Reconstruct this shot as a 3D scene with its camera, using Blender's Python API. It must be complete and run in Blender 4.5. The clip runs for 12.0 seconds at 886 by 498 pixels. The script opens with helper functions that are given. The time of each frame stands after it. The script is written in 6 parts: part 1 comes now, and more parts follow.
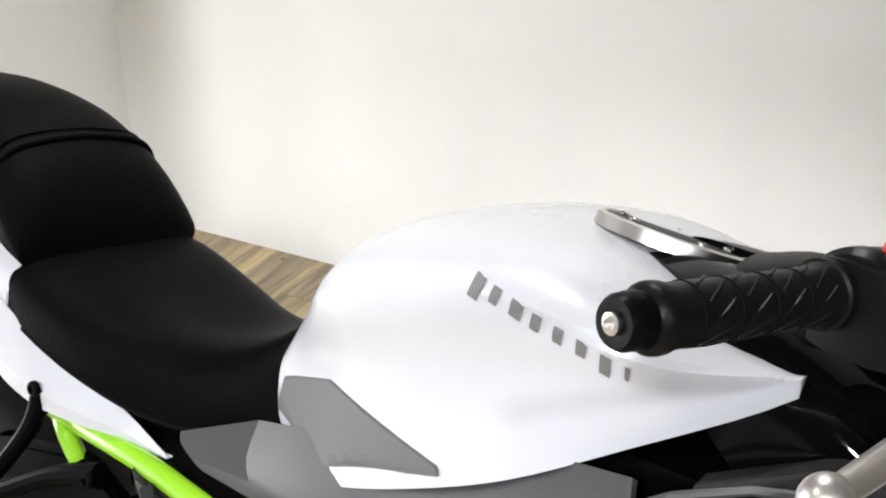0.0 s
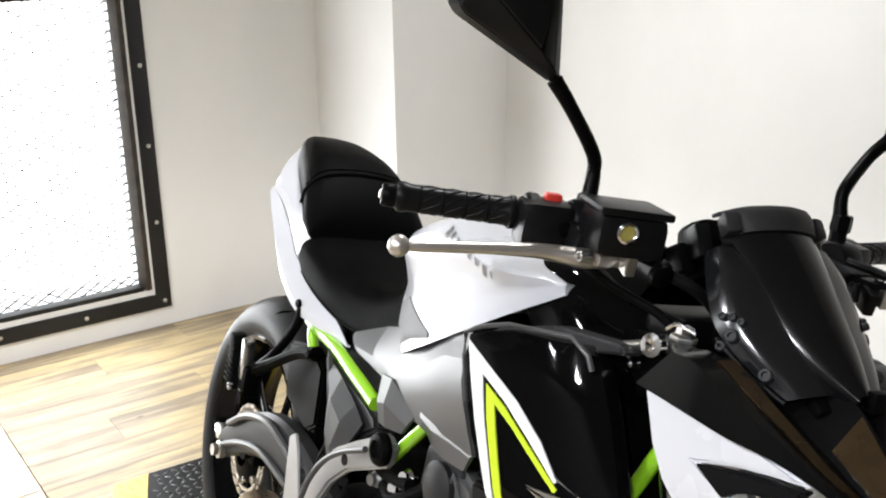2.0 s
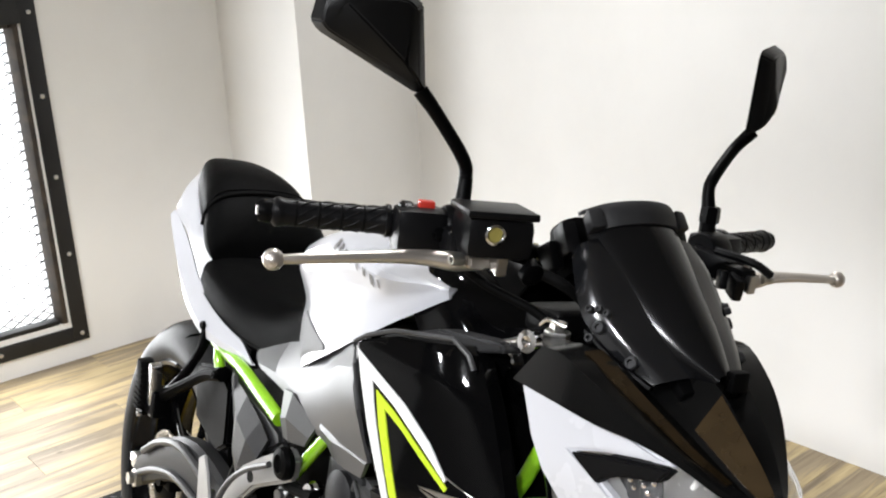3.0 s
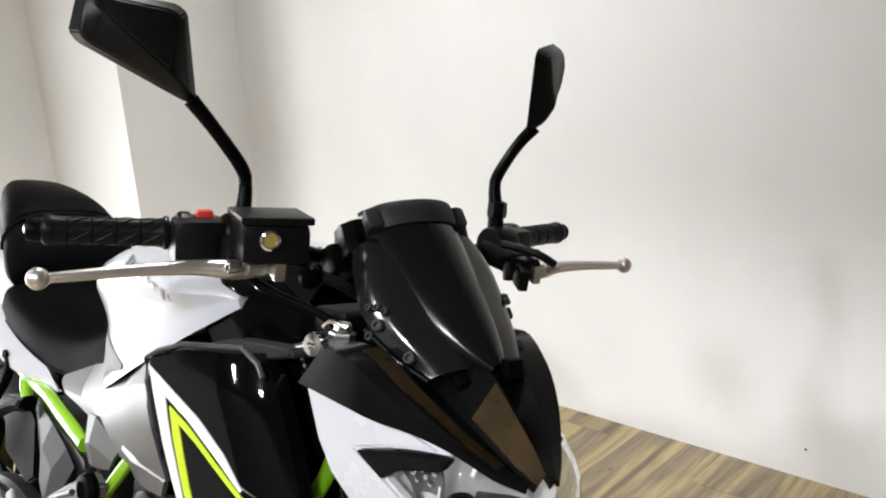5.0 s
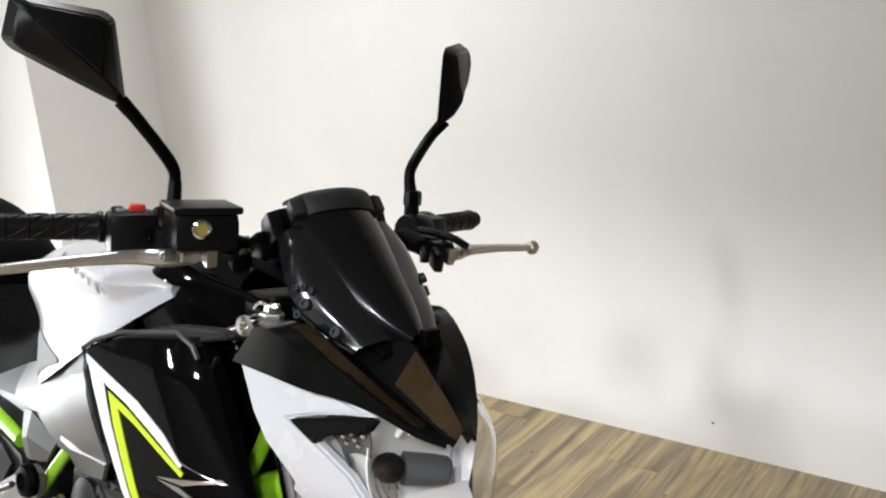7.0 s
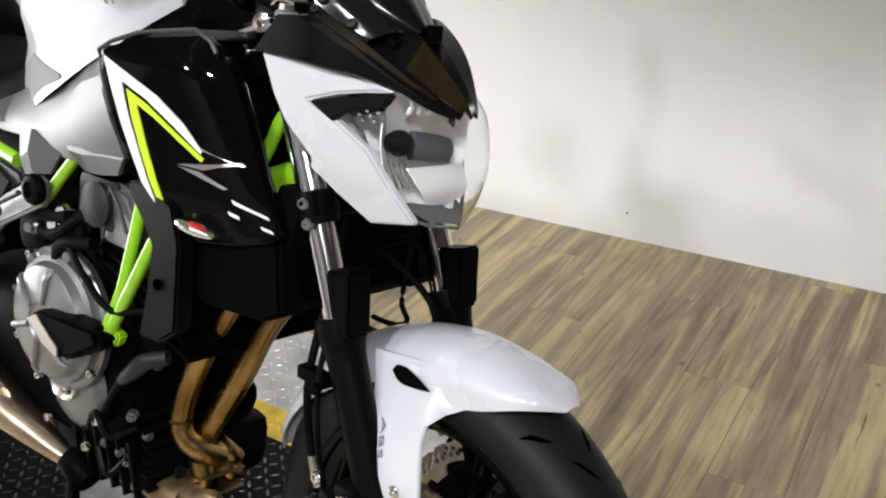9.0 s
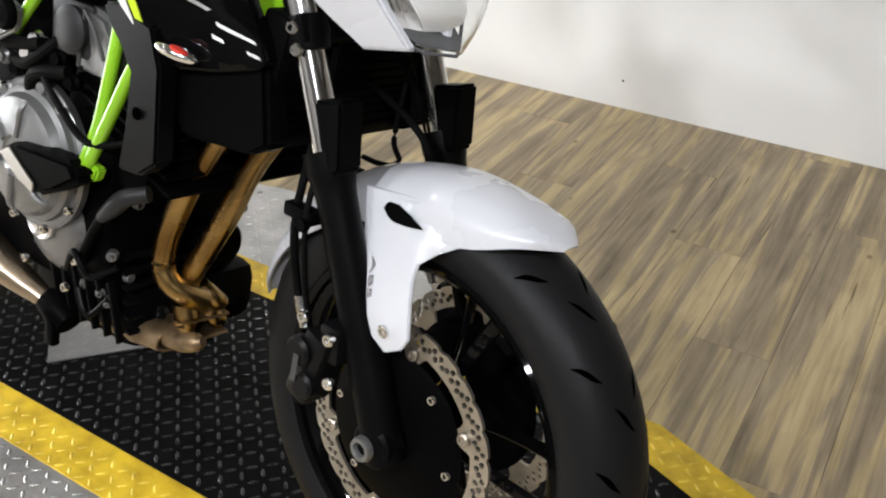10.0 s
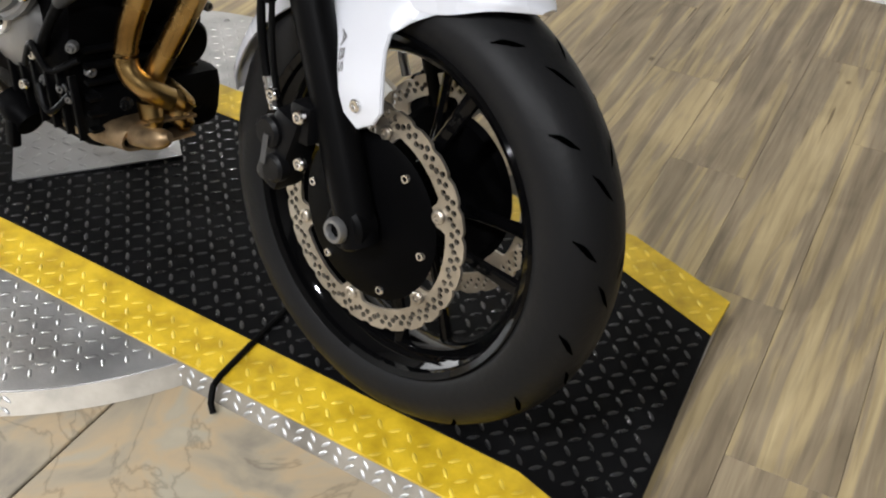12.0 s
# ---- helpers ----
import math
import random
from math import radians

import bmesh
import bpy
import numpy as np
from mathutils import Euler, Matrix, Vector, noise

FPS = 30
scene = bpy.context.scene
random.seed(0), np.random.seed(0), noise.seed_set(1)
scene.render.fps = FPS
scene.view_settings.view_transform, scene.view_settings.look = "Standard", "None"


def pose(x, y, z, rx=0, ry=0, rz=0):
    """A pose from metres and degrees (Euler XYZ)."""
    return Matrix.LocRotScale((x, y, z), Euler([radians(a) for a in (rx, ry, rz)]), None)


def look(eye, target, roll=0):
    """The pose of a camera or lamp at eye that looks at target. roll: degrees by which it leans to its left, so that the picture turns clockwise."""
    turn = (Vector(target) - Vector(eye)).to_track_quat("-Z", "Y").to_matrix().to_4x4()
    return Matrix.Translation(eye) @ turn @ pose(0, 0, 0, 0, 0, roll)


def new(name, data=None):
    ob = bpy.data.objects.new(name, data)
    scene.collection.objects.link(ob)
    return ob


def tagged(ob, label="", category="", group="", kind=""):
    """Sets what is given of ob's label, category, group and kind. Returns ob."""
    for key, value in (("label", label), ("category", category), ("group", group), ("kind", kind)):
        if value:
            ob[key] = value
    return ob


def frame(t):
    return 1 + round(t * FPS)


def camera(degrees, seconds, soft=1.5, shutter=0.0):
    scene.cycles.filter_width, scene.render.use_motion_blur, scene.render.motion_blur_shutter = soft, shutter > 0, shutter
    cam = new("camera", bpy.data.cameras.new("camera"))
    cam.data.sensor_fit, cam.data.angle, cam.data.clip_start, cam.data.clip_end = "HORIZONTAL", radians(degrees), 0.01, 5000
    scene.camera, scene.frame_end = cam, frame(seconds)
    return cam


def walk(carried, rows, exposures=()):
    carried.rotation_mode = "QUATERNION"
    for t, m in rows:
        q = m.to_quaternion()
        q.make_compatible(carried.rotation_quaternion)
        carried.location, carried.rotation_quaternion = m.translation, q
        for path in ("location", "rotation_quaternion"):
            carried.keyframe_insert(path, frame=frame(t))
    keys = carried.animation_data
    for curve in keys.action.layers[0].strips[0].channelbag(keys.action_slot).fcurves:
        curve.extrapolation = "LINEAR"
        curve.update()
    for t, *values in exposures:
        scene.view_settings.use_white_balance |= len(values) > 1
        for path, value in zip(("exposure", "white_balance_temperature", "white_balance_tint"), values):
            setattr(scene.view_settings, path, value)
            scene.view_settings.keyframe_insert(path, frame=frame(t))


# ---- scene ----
# ---- camera and walk ----
cam = camera(48.2, 12.0, 2.1)
PATH = [
    (0, (1.054, -0.459, 1.315), (0.479, 0.752, 0.642), 1.38),
    (0.5, (1.139, -0.424, 1.284), (0.198, 0.576, 0.680), 0.10),
    (1, (1.338, -0.565, 1.346), (0.273, 0.383, 0.880), -3.27),
    (1.5, (1.564, -0.635, 1.357), (0.473, 0.269, 0.863), -1.72),
    (2, (1.783, -0.639, 1.370), (0.628, 0.197, 0.903), -0.82),
    (2.5, (1.836, -0.638, 1.374), (0.685, 0.213, 0.925), -2.32),
    (3, (1.840, -0.611, 1.370), (0.742, 0.308, 0.921), -2.90),
    (5, (1.905, -0.561, 1.362), (0.954, 0.508, 0.914), -3.83),
    (5.5, (1.922, -0.554, 1.366), (1.002, 0.546, 0.926), -4.16),
    (6, (1.935, -0.557, 1.366), (1.033, 0.557, 0.923), -4.05),
    (6.5, (1.956, -0.573, 1.367), (1.069, 0.554, 0.927), -4.35),
    (8.5, (1.969, -0.853, 1.299), (1.251, 0.331, 0.723), -2.34),
    (9, (1.963, -0.864, 1.249), (1.278, 0.298, 0.592), -1.04),
    (9.5, (1.949, -0.848, 1.209), (1.296, 0.282, 0.471), 0.20),
    (10, (1.943, -0.855, 1.172), (1.321, 0.246, 0.365), 0.93),
    (10.5, (1.945, -0.866, 1.130), (1.348, 0.210, 0.272), 1.68),
    (11, (1.950, -0.880, 1.099), (1.377, 0.175, 0.199), 2.05),
    (11.5, (1.963, -0.894, 1.068), (1.413, 0.147, 0.139), 2.02),
    (12, (1.969, -0.897, 1.054), (1.433, 0.135, 0.106), 1.85),
]
# the filming camera opens a little as it turns down to the dark wheel
EXPOSURES = [(0, 0.05), (2.5, 0.05), (5, 0.0), (6.5, 0.0), (8.5, -0.01), (10, 0.0), (12, 0.07)]
walk(cam, [(t, look(eye, target, roll)) for t, eye, target, roll in PATH], EXPOSURES)

# ---- world and large lights ----
FLOOR_Z = -0.026
WALL_Y, REAR_X, FRONT_X, BACK_Y, CEIL_Z = 1.711, -1.584, 4.6, -3.4, 2.7
world = bpy.data.worlds.new("world")
scene.world = world
world.use_nodes = True
world.node_tree.nodes["Background"].inputs["Color"].default_value = (0.9, 0.95, 1.0, 1)
world.node_tree.nodes["Background"].inputs["Strength"].default_value = 0.3
scene.view_settings.exposure = 0.0


def area_lamp(name, m, sx, sy, watts, color, spread=180):
    data = bpy.data.lights.new(name, "AREA")
    data.spread = radians(spread)
    data.shape, data.size, data.size_y, data.energy, data.color = "RECTANGLE", sx, sy, watts, color
    ob = new(name, data)
    ob.matrix_world = m
    return ob


# daylight in the window opening
area_lamp("window_light", look((REAR_X + 0.014, -0.235, 0.65), (0.5, -0.235, 0.65)), 1.4, 1.03, 38, (0.97, 0.985, 1.0))
# two small ceiling lamps, and recessed downlights further back whose reflectors cut their light off sideways
for lx, ly, watts in ((0.35, 0.95, 19), (-0.6, -0.6, 10)):
    area_lamp("ceiling_light_source", look((lx, ly, CEIL_Z - 0.05), (lx, ly, 0), 0), 0.10, 0.10, watts, (1.0, 0.998, 0.995), 130)
for lx, ly, watts, half in ((1.25, -2.15, 205, 64.5), (0.1, -2.6, 165, 67), (2.9, -2.2, 225, 64.5)):
    data = bpy.data.lights.new("downlight_source", "SPOT")
    data.energy, data.spot_size, data.spot_blend, data.shadow_soft_size, data.color = watts, radians(2 * half), 0.15, 0.09, (0.975, 0.99, 1.03)
    new("downlight_source", data).matrix_world = look((lx, ly, CEIL_Z - 0.05), (lx, ly, 0), 0)


# ---- materials ----
def tree(name):
    m = bpy.data.materials.new(name)
    m.use_nodes = True
    n = m.node_tree.nodes
    return m, n, m.node_tree.links, n["Principled BSDF"]


def paint(name, color, rough=0.4, metal=0.0, vary=0.08, scale=6.0, bump=0.0, bump_scale=60.0, coat=0.0, rvary=0.1, wear=None, spec=0.5):
    """A surface with two scales of tone, uneven gloss and fine relief."""
    m, n, l, b = tree(name)
    tc = n.new("ShaderNodeTexCoord")
    big, fine = n.new("ShaderNodeTexNoise"), n.new("ShaderNodeTexNoise")
    big.inputs["Scale"].default_value, big.inputs["Detail"].default_value = scale, 6
    fine.inputs["Scale"].default_value, fine.inputs["Detail"].default_value = bump_scale, 4
    for t in (big, fine):
        l.new(tc.outputs["Object"], t.inputs["Vector"])
    mix = n.new("ShaderNodeMix")
    mix.data_type = "RGBA"
    dark = tuple(c * (1 - vary * 2) for c in color)
    light = tuple(min(1, c * (1 + vary)) for c in color)
    mix.inputs["A"].default_value, mix.inputs["B"].default_value = (*(wear or dark), 1), (*light, 1)
    ramp = n.new("ShaderNodeValToRGB")
    ramp.color_ramp.elements[0].position, ramp.color_ramp.elements[1].position = 0.3, 0.62
    l.new(big.outputs["Fac"], ramp.inputs["Fac"])
    l.new(ramp.outputs["Color"], mix.inputs["Factor"])
    l.new(mix.outputs["Result"], b.inputs["Base Color"])
    mr = n.new("ShaderNodeMapRange")
    mr.inputs["To Min"].default_value, mr.inputs["To Max"].default_value = max(0.02, rough - rvary), min(1, rough + rvary)
    l.new(big.outputs["Fac"], mr.inputs["Value"])
    l.new(mr.outputs["Result"], b.inputs["Roughness"])
    b.inputs["Metallic"].default_value = metal
    b.inputs["Coat Weight"].default_value = coat
    b.inputs["Specular IOR Level"].default_value = spec
    b.inputs["Coat Roughness"].default_value = 0.04
    if bump:
        bp = n.new("ShaderNodeBump")
        bp.inputs["Strength"].default_value, bp.inputs["Distance"].default_value = bump, 0.002
        l.new(fine.outputs["Fac"], bp.inputs["Height"])
        l.new(bp.outputs["Normal"], b.inputs["Normal"])
    return m


WALL = paint("wall_paint", (0.86, 0.857, 0.845), 0.5, vary=0.02, scale=1.2, bump=0.12, bump_scale=90)
n, l = WALL.node_tree.nodes, WALL.node_tree.links
bsdf = n["Principled BSDF"]
before = bsdf.inputs["Base Color"].links[0].from_socket
tc, mp, noise, ramp, mul = n.new("ShaderNodeTexCoord"), n.new("ShaderNodeMapping"), n.new("ShaderNodeTexNoise"), n.new("ShaderNodeValToRGB"), n.new("ShaderNodeMix")
mp.inputs["Scale"].default_value = (1.5, 1.5, 1.1)
noise.inputs["Scale"].default_value, noise.inputs["Detail"].default_value, noise.inputs["Roughness"].default_value = 1.6, 5, 0.6
ramp.color_ramp.elements[0].position, ramp.color_ramp.elements[0].color = 0.26, (0.955, 0.955, 0.955, 1)
ramp.color_ramp.elements[1].position, ramp.color_ramp.elements[1].color = 0.56, (1, 1, 1, 1)
mul.data_type, mul.blend_type = "RGBA", "MULTIPLY"
mul.inputs["Factor"].default_value = 1.0
l.new(tc.outputs["Object"], mp.inputs["Vector"])
l.new(mp.outputs[0], noise.inputs["Vector"])
l.new(noise.outputs["Fac"], ramp.inputs["Fac"])
l.new(before, mul.inputs["A"])
l.new(ramp.outputs["Color"], mul.inputs["B"])
l.new(mul.outputs["Result"], bsdf.inputs["Base Color"])
# unseen ceiling and walls, coloured dark to keep bounce light low
CEILING = paint("unseen_ceiling_dimmed", (0.15, 0.146, 0.14), 0.6, vary=0.03, scale=1.2)
DIMWALL = paint("unseen_wall_dimmed", (0.12, 0.115, 0.107), 0.6, vary=0.03, scale=1.2, bump=0.1, bump_scale=90)
BLACKPLATE = paint("black_plate", (0.0035, 0.0035, 0.0038), 0.42, vary=0.25, scale=9, spec=0.05, bump=0.1, bump_scale=150)
YELLOW = paint("yellow_plate", (0.60, 0.405, 0.018), 0.45, vary=0.12, scale=24, wear=(0.40, 0.26, 0.008))
YELLOWLUG = paint("worn_yellow_lug", (0.72, 0.53, 0.06), 0.36, vary=0.18, scale=24, metal=0.1, wear=(0.44, 0.30, 0.03))
STEEL = paint("steel_plate", (0.45, 0.45, 0.445), 0.34, metal=0.75, vary=0.15, scale=11, bump=0.15, bump_scale=120)
# steel for the sloped sides, darker and tanned by the stone floor's painted-in reflection
STONETINT_STEEL = paint("stone_reflection_steel", (0.27, 0.245, 0.205), 0.5, metal=0.55, vary=0.2, scale=14, bump=0.15, bump_scale=120)
WHITE = paint("white_paint", (0.59, 0.598, 0.633), 0.28, vary=0.012, coat=0.7, rvary=0.05)
BLACK = paint("black_plastic", (0.0017, 0.0017, 0.0018), 0.48, vary=0.15, bump=0.15, bump_scale=350, spec=0.03)
GLOSS = paint("gloss_black", (0.002, 0.002, 0.0022), 0.05, vary=0.1, rvary=0.03, spec=0.17)
SATIN = paint("satin_black", (0.0025, 0.0025, 0.0027), 0.38, vary=0.15, bump=0.05, bump_scale=250, spec=0.06)
SATIN2 = paint("cowl_plastic", (0.003, 0.003, 0.003), 0.2, vary=0.1, rvary=0.04, spec=0.16)
# brown of the floor reflected in the black cowl, given as a colour
COWL_SHEEN = paint("floor_sheen_brown", (0.055, 0.036, 0.017), 0.27, metal=0.9, vary=0.12, scale=20, rvary=0.06)
BRACKET = paint("bracket_plastic", (0.006, 0.0062, 0.007), 0.13, vary=0.1, rvary=0.05, spec=0.75)
SMOKE = paint("smoked_screen", (0.0035, 0.0035, 0.0038), 0.19, vary=0.1, rvary=0.05, spec=0.26)
BLACKMETAL = paint("black_metal", (0.0018, 0.0018, 0.002), 0.42, vary=0.2, bump=0.1, bump_scale=200, spec=0.02)
BLACKMIR = paint("mirror_plastic", (0.004, 0.004, 0.0043), 0.42, vary=0.1, bump=0.12, bump_scale=500, spec=0.25)
RUBBERMAT = paint("rubber", (0.003, 0.003, 0.003), 0.6, vary=0.2, bump=0.1, bump_scale=200, spec=0.05)
TYRE = paint("tyre_rubber", (0.0066, 0.0067, 0.0071), 0.48, vary=0.25, scale=14, bump=0.25, bump_scale=120, wear=(0.0092, 0.0092, 0.0097), spec=0.14)
# near-black without gloss: the shade inside grooves and holes, as a colour
RECESS_SHADE = paint("recess_shade_black", (0.0006, 0.0006, 0.0006), 0.9, vary=0.1, spec=0.0)
LEATHER = paint("seat_vinyl", (0.0019, 0.0019, 0.002), 0.42, vary=0.15, bump=0.5, bump_scale=420, rvary=0.07, spec=0.03)
GREYPL = paint("grey_plastic", (0.02, 0.02, 0.021), 0.5, vary=0.12, bump=0.1, bump_scale=300, spec=0.2)
MOULD = paint("moulded_plastic", (0.0045, 0.0045, 0.005), 0.36, vary=0.12, bump=0.12, bump_scale=400, spec=0.13)
GREYPAD = paint("grey_pad", (0.12, 0.12, 0.123), 0.6, vary=0.05, bump=0.3, bump_scale=500)
COVER = paint("silver_grey_cover", (0.048, 0.048, 0.049), 0.40, metal=0.0, spec=0.34, vary=0.05, bump=0.08, bump_scale=400)
DARKCOVER = paint("dark_grey_cover", (0.016, 0.016, 0.017), 0.48, metal=0.0, spec=0.25, vary=0.08, bump=0.1, bump_scale=350)
GREYPRINT = paint("grey_print", (0.17, 0.165, 0.165), 0.4, vary=0.1)
GREEN = paint("lime_green", (0.25, 0.53, 0.018), 0.26, vary=0.05, coat=0.6)
STRIPE_W = paint("white_stripe", (0.8, 0.8, 0.8), 0.3, vary=0.02)
STRIPE_G = paint("lime_stripe", (0.55, 0.72, 0.03), 0.3, vary=0.03)
CHROME = paint("chrome", (0.72, 0.71, 0.70), 0.14, metal=1.0, vary=0.05, rvary=0.06)
ALLOY = paint("alloy", (0.68, 0.67, 0.65), 0.3, metal=1.0, vary=0.1, rvary=0.1)
PLATE = paint("satin_alloy", (0.38, 0.38, 0.38), 0.42, metal=0.8, vary=0.1, bump=0.1, bump_scale=200)
LEVER = paint("lever_alloy", (0.62, 0.58, 0.54), 0.34, metal=0.9, vary=0.08, rvary=0.1)
CASE = paint("cast_alloy", (0.21, 0.21, 0.21), 0.36, metal=0.75, vary=0.12, bump=0.25, bump_scale=160)
DISC = paint("disc_steel", (0.48, 0.44, 0.38), 0.36, metal=0.9, vary=0.15, scale=20)
BRONZE = paint("heat_tinted_steel", (0.31, 0.205, 0.08), 0.27, metal=1.0, vary=0.3, scale=9, wear=(0.14, 0.075, 0.022))
BRUSHED = paint("brushed_steel", (0.50, 0.40, 0.29), 0.3, metal=1.0, vary=0.12, scale=14, rvary=0.08)
SOOT = paint("sooty_steel", (0.30, 0.21, 0.12), 0.42, metal=0.85, vary=0.5, scale=16, wear=(0.03, 0.018, 0.009))
MIRROR = paint("reflector_chrome", (0.85, 0.84, 0.82), 0.08, metal=1.0, vary=0.03, rvary=0.04)
REFLECT = paint("reflector_coating", (0.86, 0.85, 0.83), 0.22, metal=0.25, vary=0.05, rvary=0.1)
SHIELD = paint("bulb_shield", (0.04, 0.041, 0.043), 0.5, vary=0.1)
RED = paint("red_plastic", (0.6, 0.04, 0.025), 0.4, vary=0.05)
TAG = paint("yellow_plastic", (0.28, 0.24, 0.06), 0.4, vary=0.1)
m, n, l, b = tree("lens_glass")
b.inputs["Transmission Weight"].default_value, b.inputs["Roughness"].default_value, b.inputs["IOR"].default_value = 1.0, 0.03, 1.3
b.inputs["Base Color"].default_value = (0.97, 0.98, 0.98, 1)
GLASS = m


FRAMEBLACK = paint("black_steel", (0.016, 0.016, 0.017), 0.5, metal=0.3, vary=0.2, bump=0.1)
RUST = paint("weathered_steel", (0.05, 0.038, 0.028), 0.6, metal=0.2, vary=0.3, scale=22, bump=0.3, wear=(0.02, 0.017, 0.015))
JOINT = paint("floor_joint", (0.12, 0.095, 0.06), 0.8, vary=0.2)
BLACKLUG = paint("black_lug", (0.011, 0.011, 0.0115), 0.28, vary=0.3, scale=40, spec=0.7)


def plank_material():
    """Printed vinyl board: pale yellow heartwood in grey-brown sapwood, streaks, cracks and knots, each board its own."""
    m, n, l, b = tree("vinyl_plank")
    tc, info = n.new("ShaderNodeTexCoord"), n.new("ShaderNodeObjectInfo")
    comb, sc, add = n.new("ShaderNodeCombineXYZ"), n.new("ShaderNodeVectorMath"), n.new("ShaderNodeVectorMath")
    sc.operation = "SCALE"
    for k in range(3):
        l.new(info.outputs["Random"], comb.inputs[k])
    l.new(comb.outputs[0], sc.inputs[0])
    sc.inputs["Scale"].default_value = 37.0
    l.new(tc.outputs["Object"], add.inputs[0])
    l.new(sc.outputs[0], add.inputs[1])

    def noise(scale, detail, distort, rough=0.5):
        mp, t = n.new("ShaderNodeMapping"), n.new("ShaderNodeTexNoise")
        mp.inputs["Scale"].default_value = scale
        l.new(add.outputs[0], mp.inputs["Vector"])
        t.inputs["Scale"].default_value, t.inputs["Detail"].default_value, t.inputs["Distortion"].default_value, t.inputs["Roughness"].default_value = 1.0, detail, distort, rough
        l.new(mp.outputs[0], t.inputs["Vector"])
        return t.outputs["Fac"]

    def ramp(fac, *stops):
        r = n.new("ShaderNodeValToRGB")
        e = r.color_ramp.elements
        e[0].position, e[0].color = stops[0][0], (*stops[0][1], 1)
        e[1].position, e[1].color = stops[-1][0], (*stops[-1][1], 1)
        for pos, col in stops[1:-1]:
            e.new(pos).color = (*col, 1)
        l.new(fac, r.inputs["Fac"])
        return r.outputs["Color"]

    def times(a, c, f):
        x = n.new("ShaderNodeMix")
        x.data_type, x.blend_type = "RGBA", "MULTIPLY"
        x.inputs["Factor"].default_value = f
        l.new(a, x.inputs["A"])
        l.new(c, x.inputs["B"])
        return x.outputs["Result"]

    grain = noise((120, 6.0, 1), 5, 0.5)
    col = ramp(noise((18, 1.3, 1), 5, 0.9, 0.55), (0.28, (0.168, 0.131, 0.085)), (0.42, (0.252, 0.201, 0.132)), (0.50, (0.312, 0.25, 0.163)), (0.55, (0.415, 0.325, 0.178)), (0.70, (0.475, 0.38, 0.216)))
    col = times(col, ramp(noise((30, 1.6, 1), 4, 0.6), (0.32, (0.66, 0.64, 0.62)), (0.48, (1.0, 1.0, 1.0))), 0.48)
    col = times(col, ramp(grain, (0.3, (0.55, 0.52, 0.5)), (0.55, (1.05, 1.04, 1.02))), 0.5)
    # thin dark cracks along the grain, blotches across it
    col = times(col, ramp(noise((75, 2.6, 1), 3, 0.2), (0.27, (0.3, 0.27, 0.24)), (0.315, (1, 1, 1))), 0.85)
    col = times(col, ramp(noise((5, 3.5, 1), 4, 0.8), (0.36, (0.72, 0.715, 0.71)), (0.52, (1, 1, 1))), 0.7)
    vor, kmap = n.new("ShaderNodeTexVoronoi"), n.new("ShaderNodeMapping")
    vor.inputs["Scale"].default_value = 6.0
    kmap.inputs["Scale"].default_value = (1.5, 0.9, 1)
    l.new(add.outputs[0], kmap.inputs["Vector"])
    l.new(kmap.outputs[0], vor.inputs["Vector"])
    col = times(col, ramp(vor.outputs["Distance"], (0.025, (0.3, 0.26, 0.22)), (0.075, (1, 1, 1))), 0.85)
    tone, mr = n.new("ShaderNodeHueSaturation"), n.new("ShaderNodeMapRange")
    mr.inputs["To Min"].default_value, mr.inputs["To Max"].default_value = 0.92, 1.08
    l.new(info.outputs["Random"], mr.inputs["Value"])
    l.new(mr.outputs["Result"], tone.inputs["Value"])
    l.new(col, tone.inputs["Color"])
    l.new(tone.outputs["Color"], b.inputs["Base Color"])
    rr = n.new("ShaderNodeMapRange")
    rr.inputs["To Min"].default_value, rr.inputs["To Max"].default_value = 0.42, 0.6
    l.new(noise((9, 3.5, 1), 5, 0.6), rr.inputs["Value"])
    l.new(rr.outputs["Result"], b.inputs["Roughness"])
    b.inputs["Specular IOR Level"].default_value = 0.3
    bump = n.new("ShaderNodeBump")
    bump.inputs["Strength"].default_value, bump.inputs["Distance"].default_value = 0.15, 0.001
    l.new(grain, bump.inputs["Height"])
    l.new(bump.outputs["Normal"], b.inputs["Normal"])
    return m


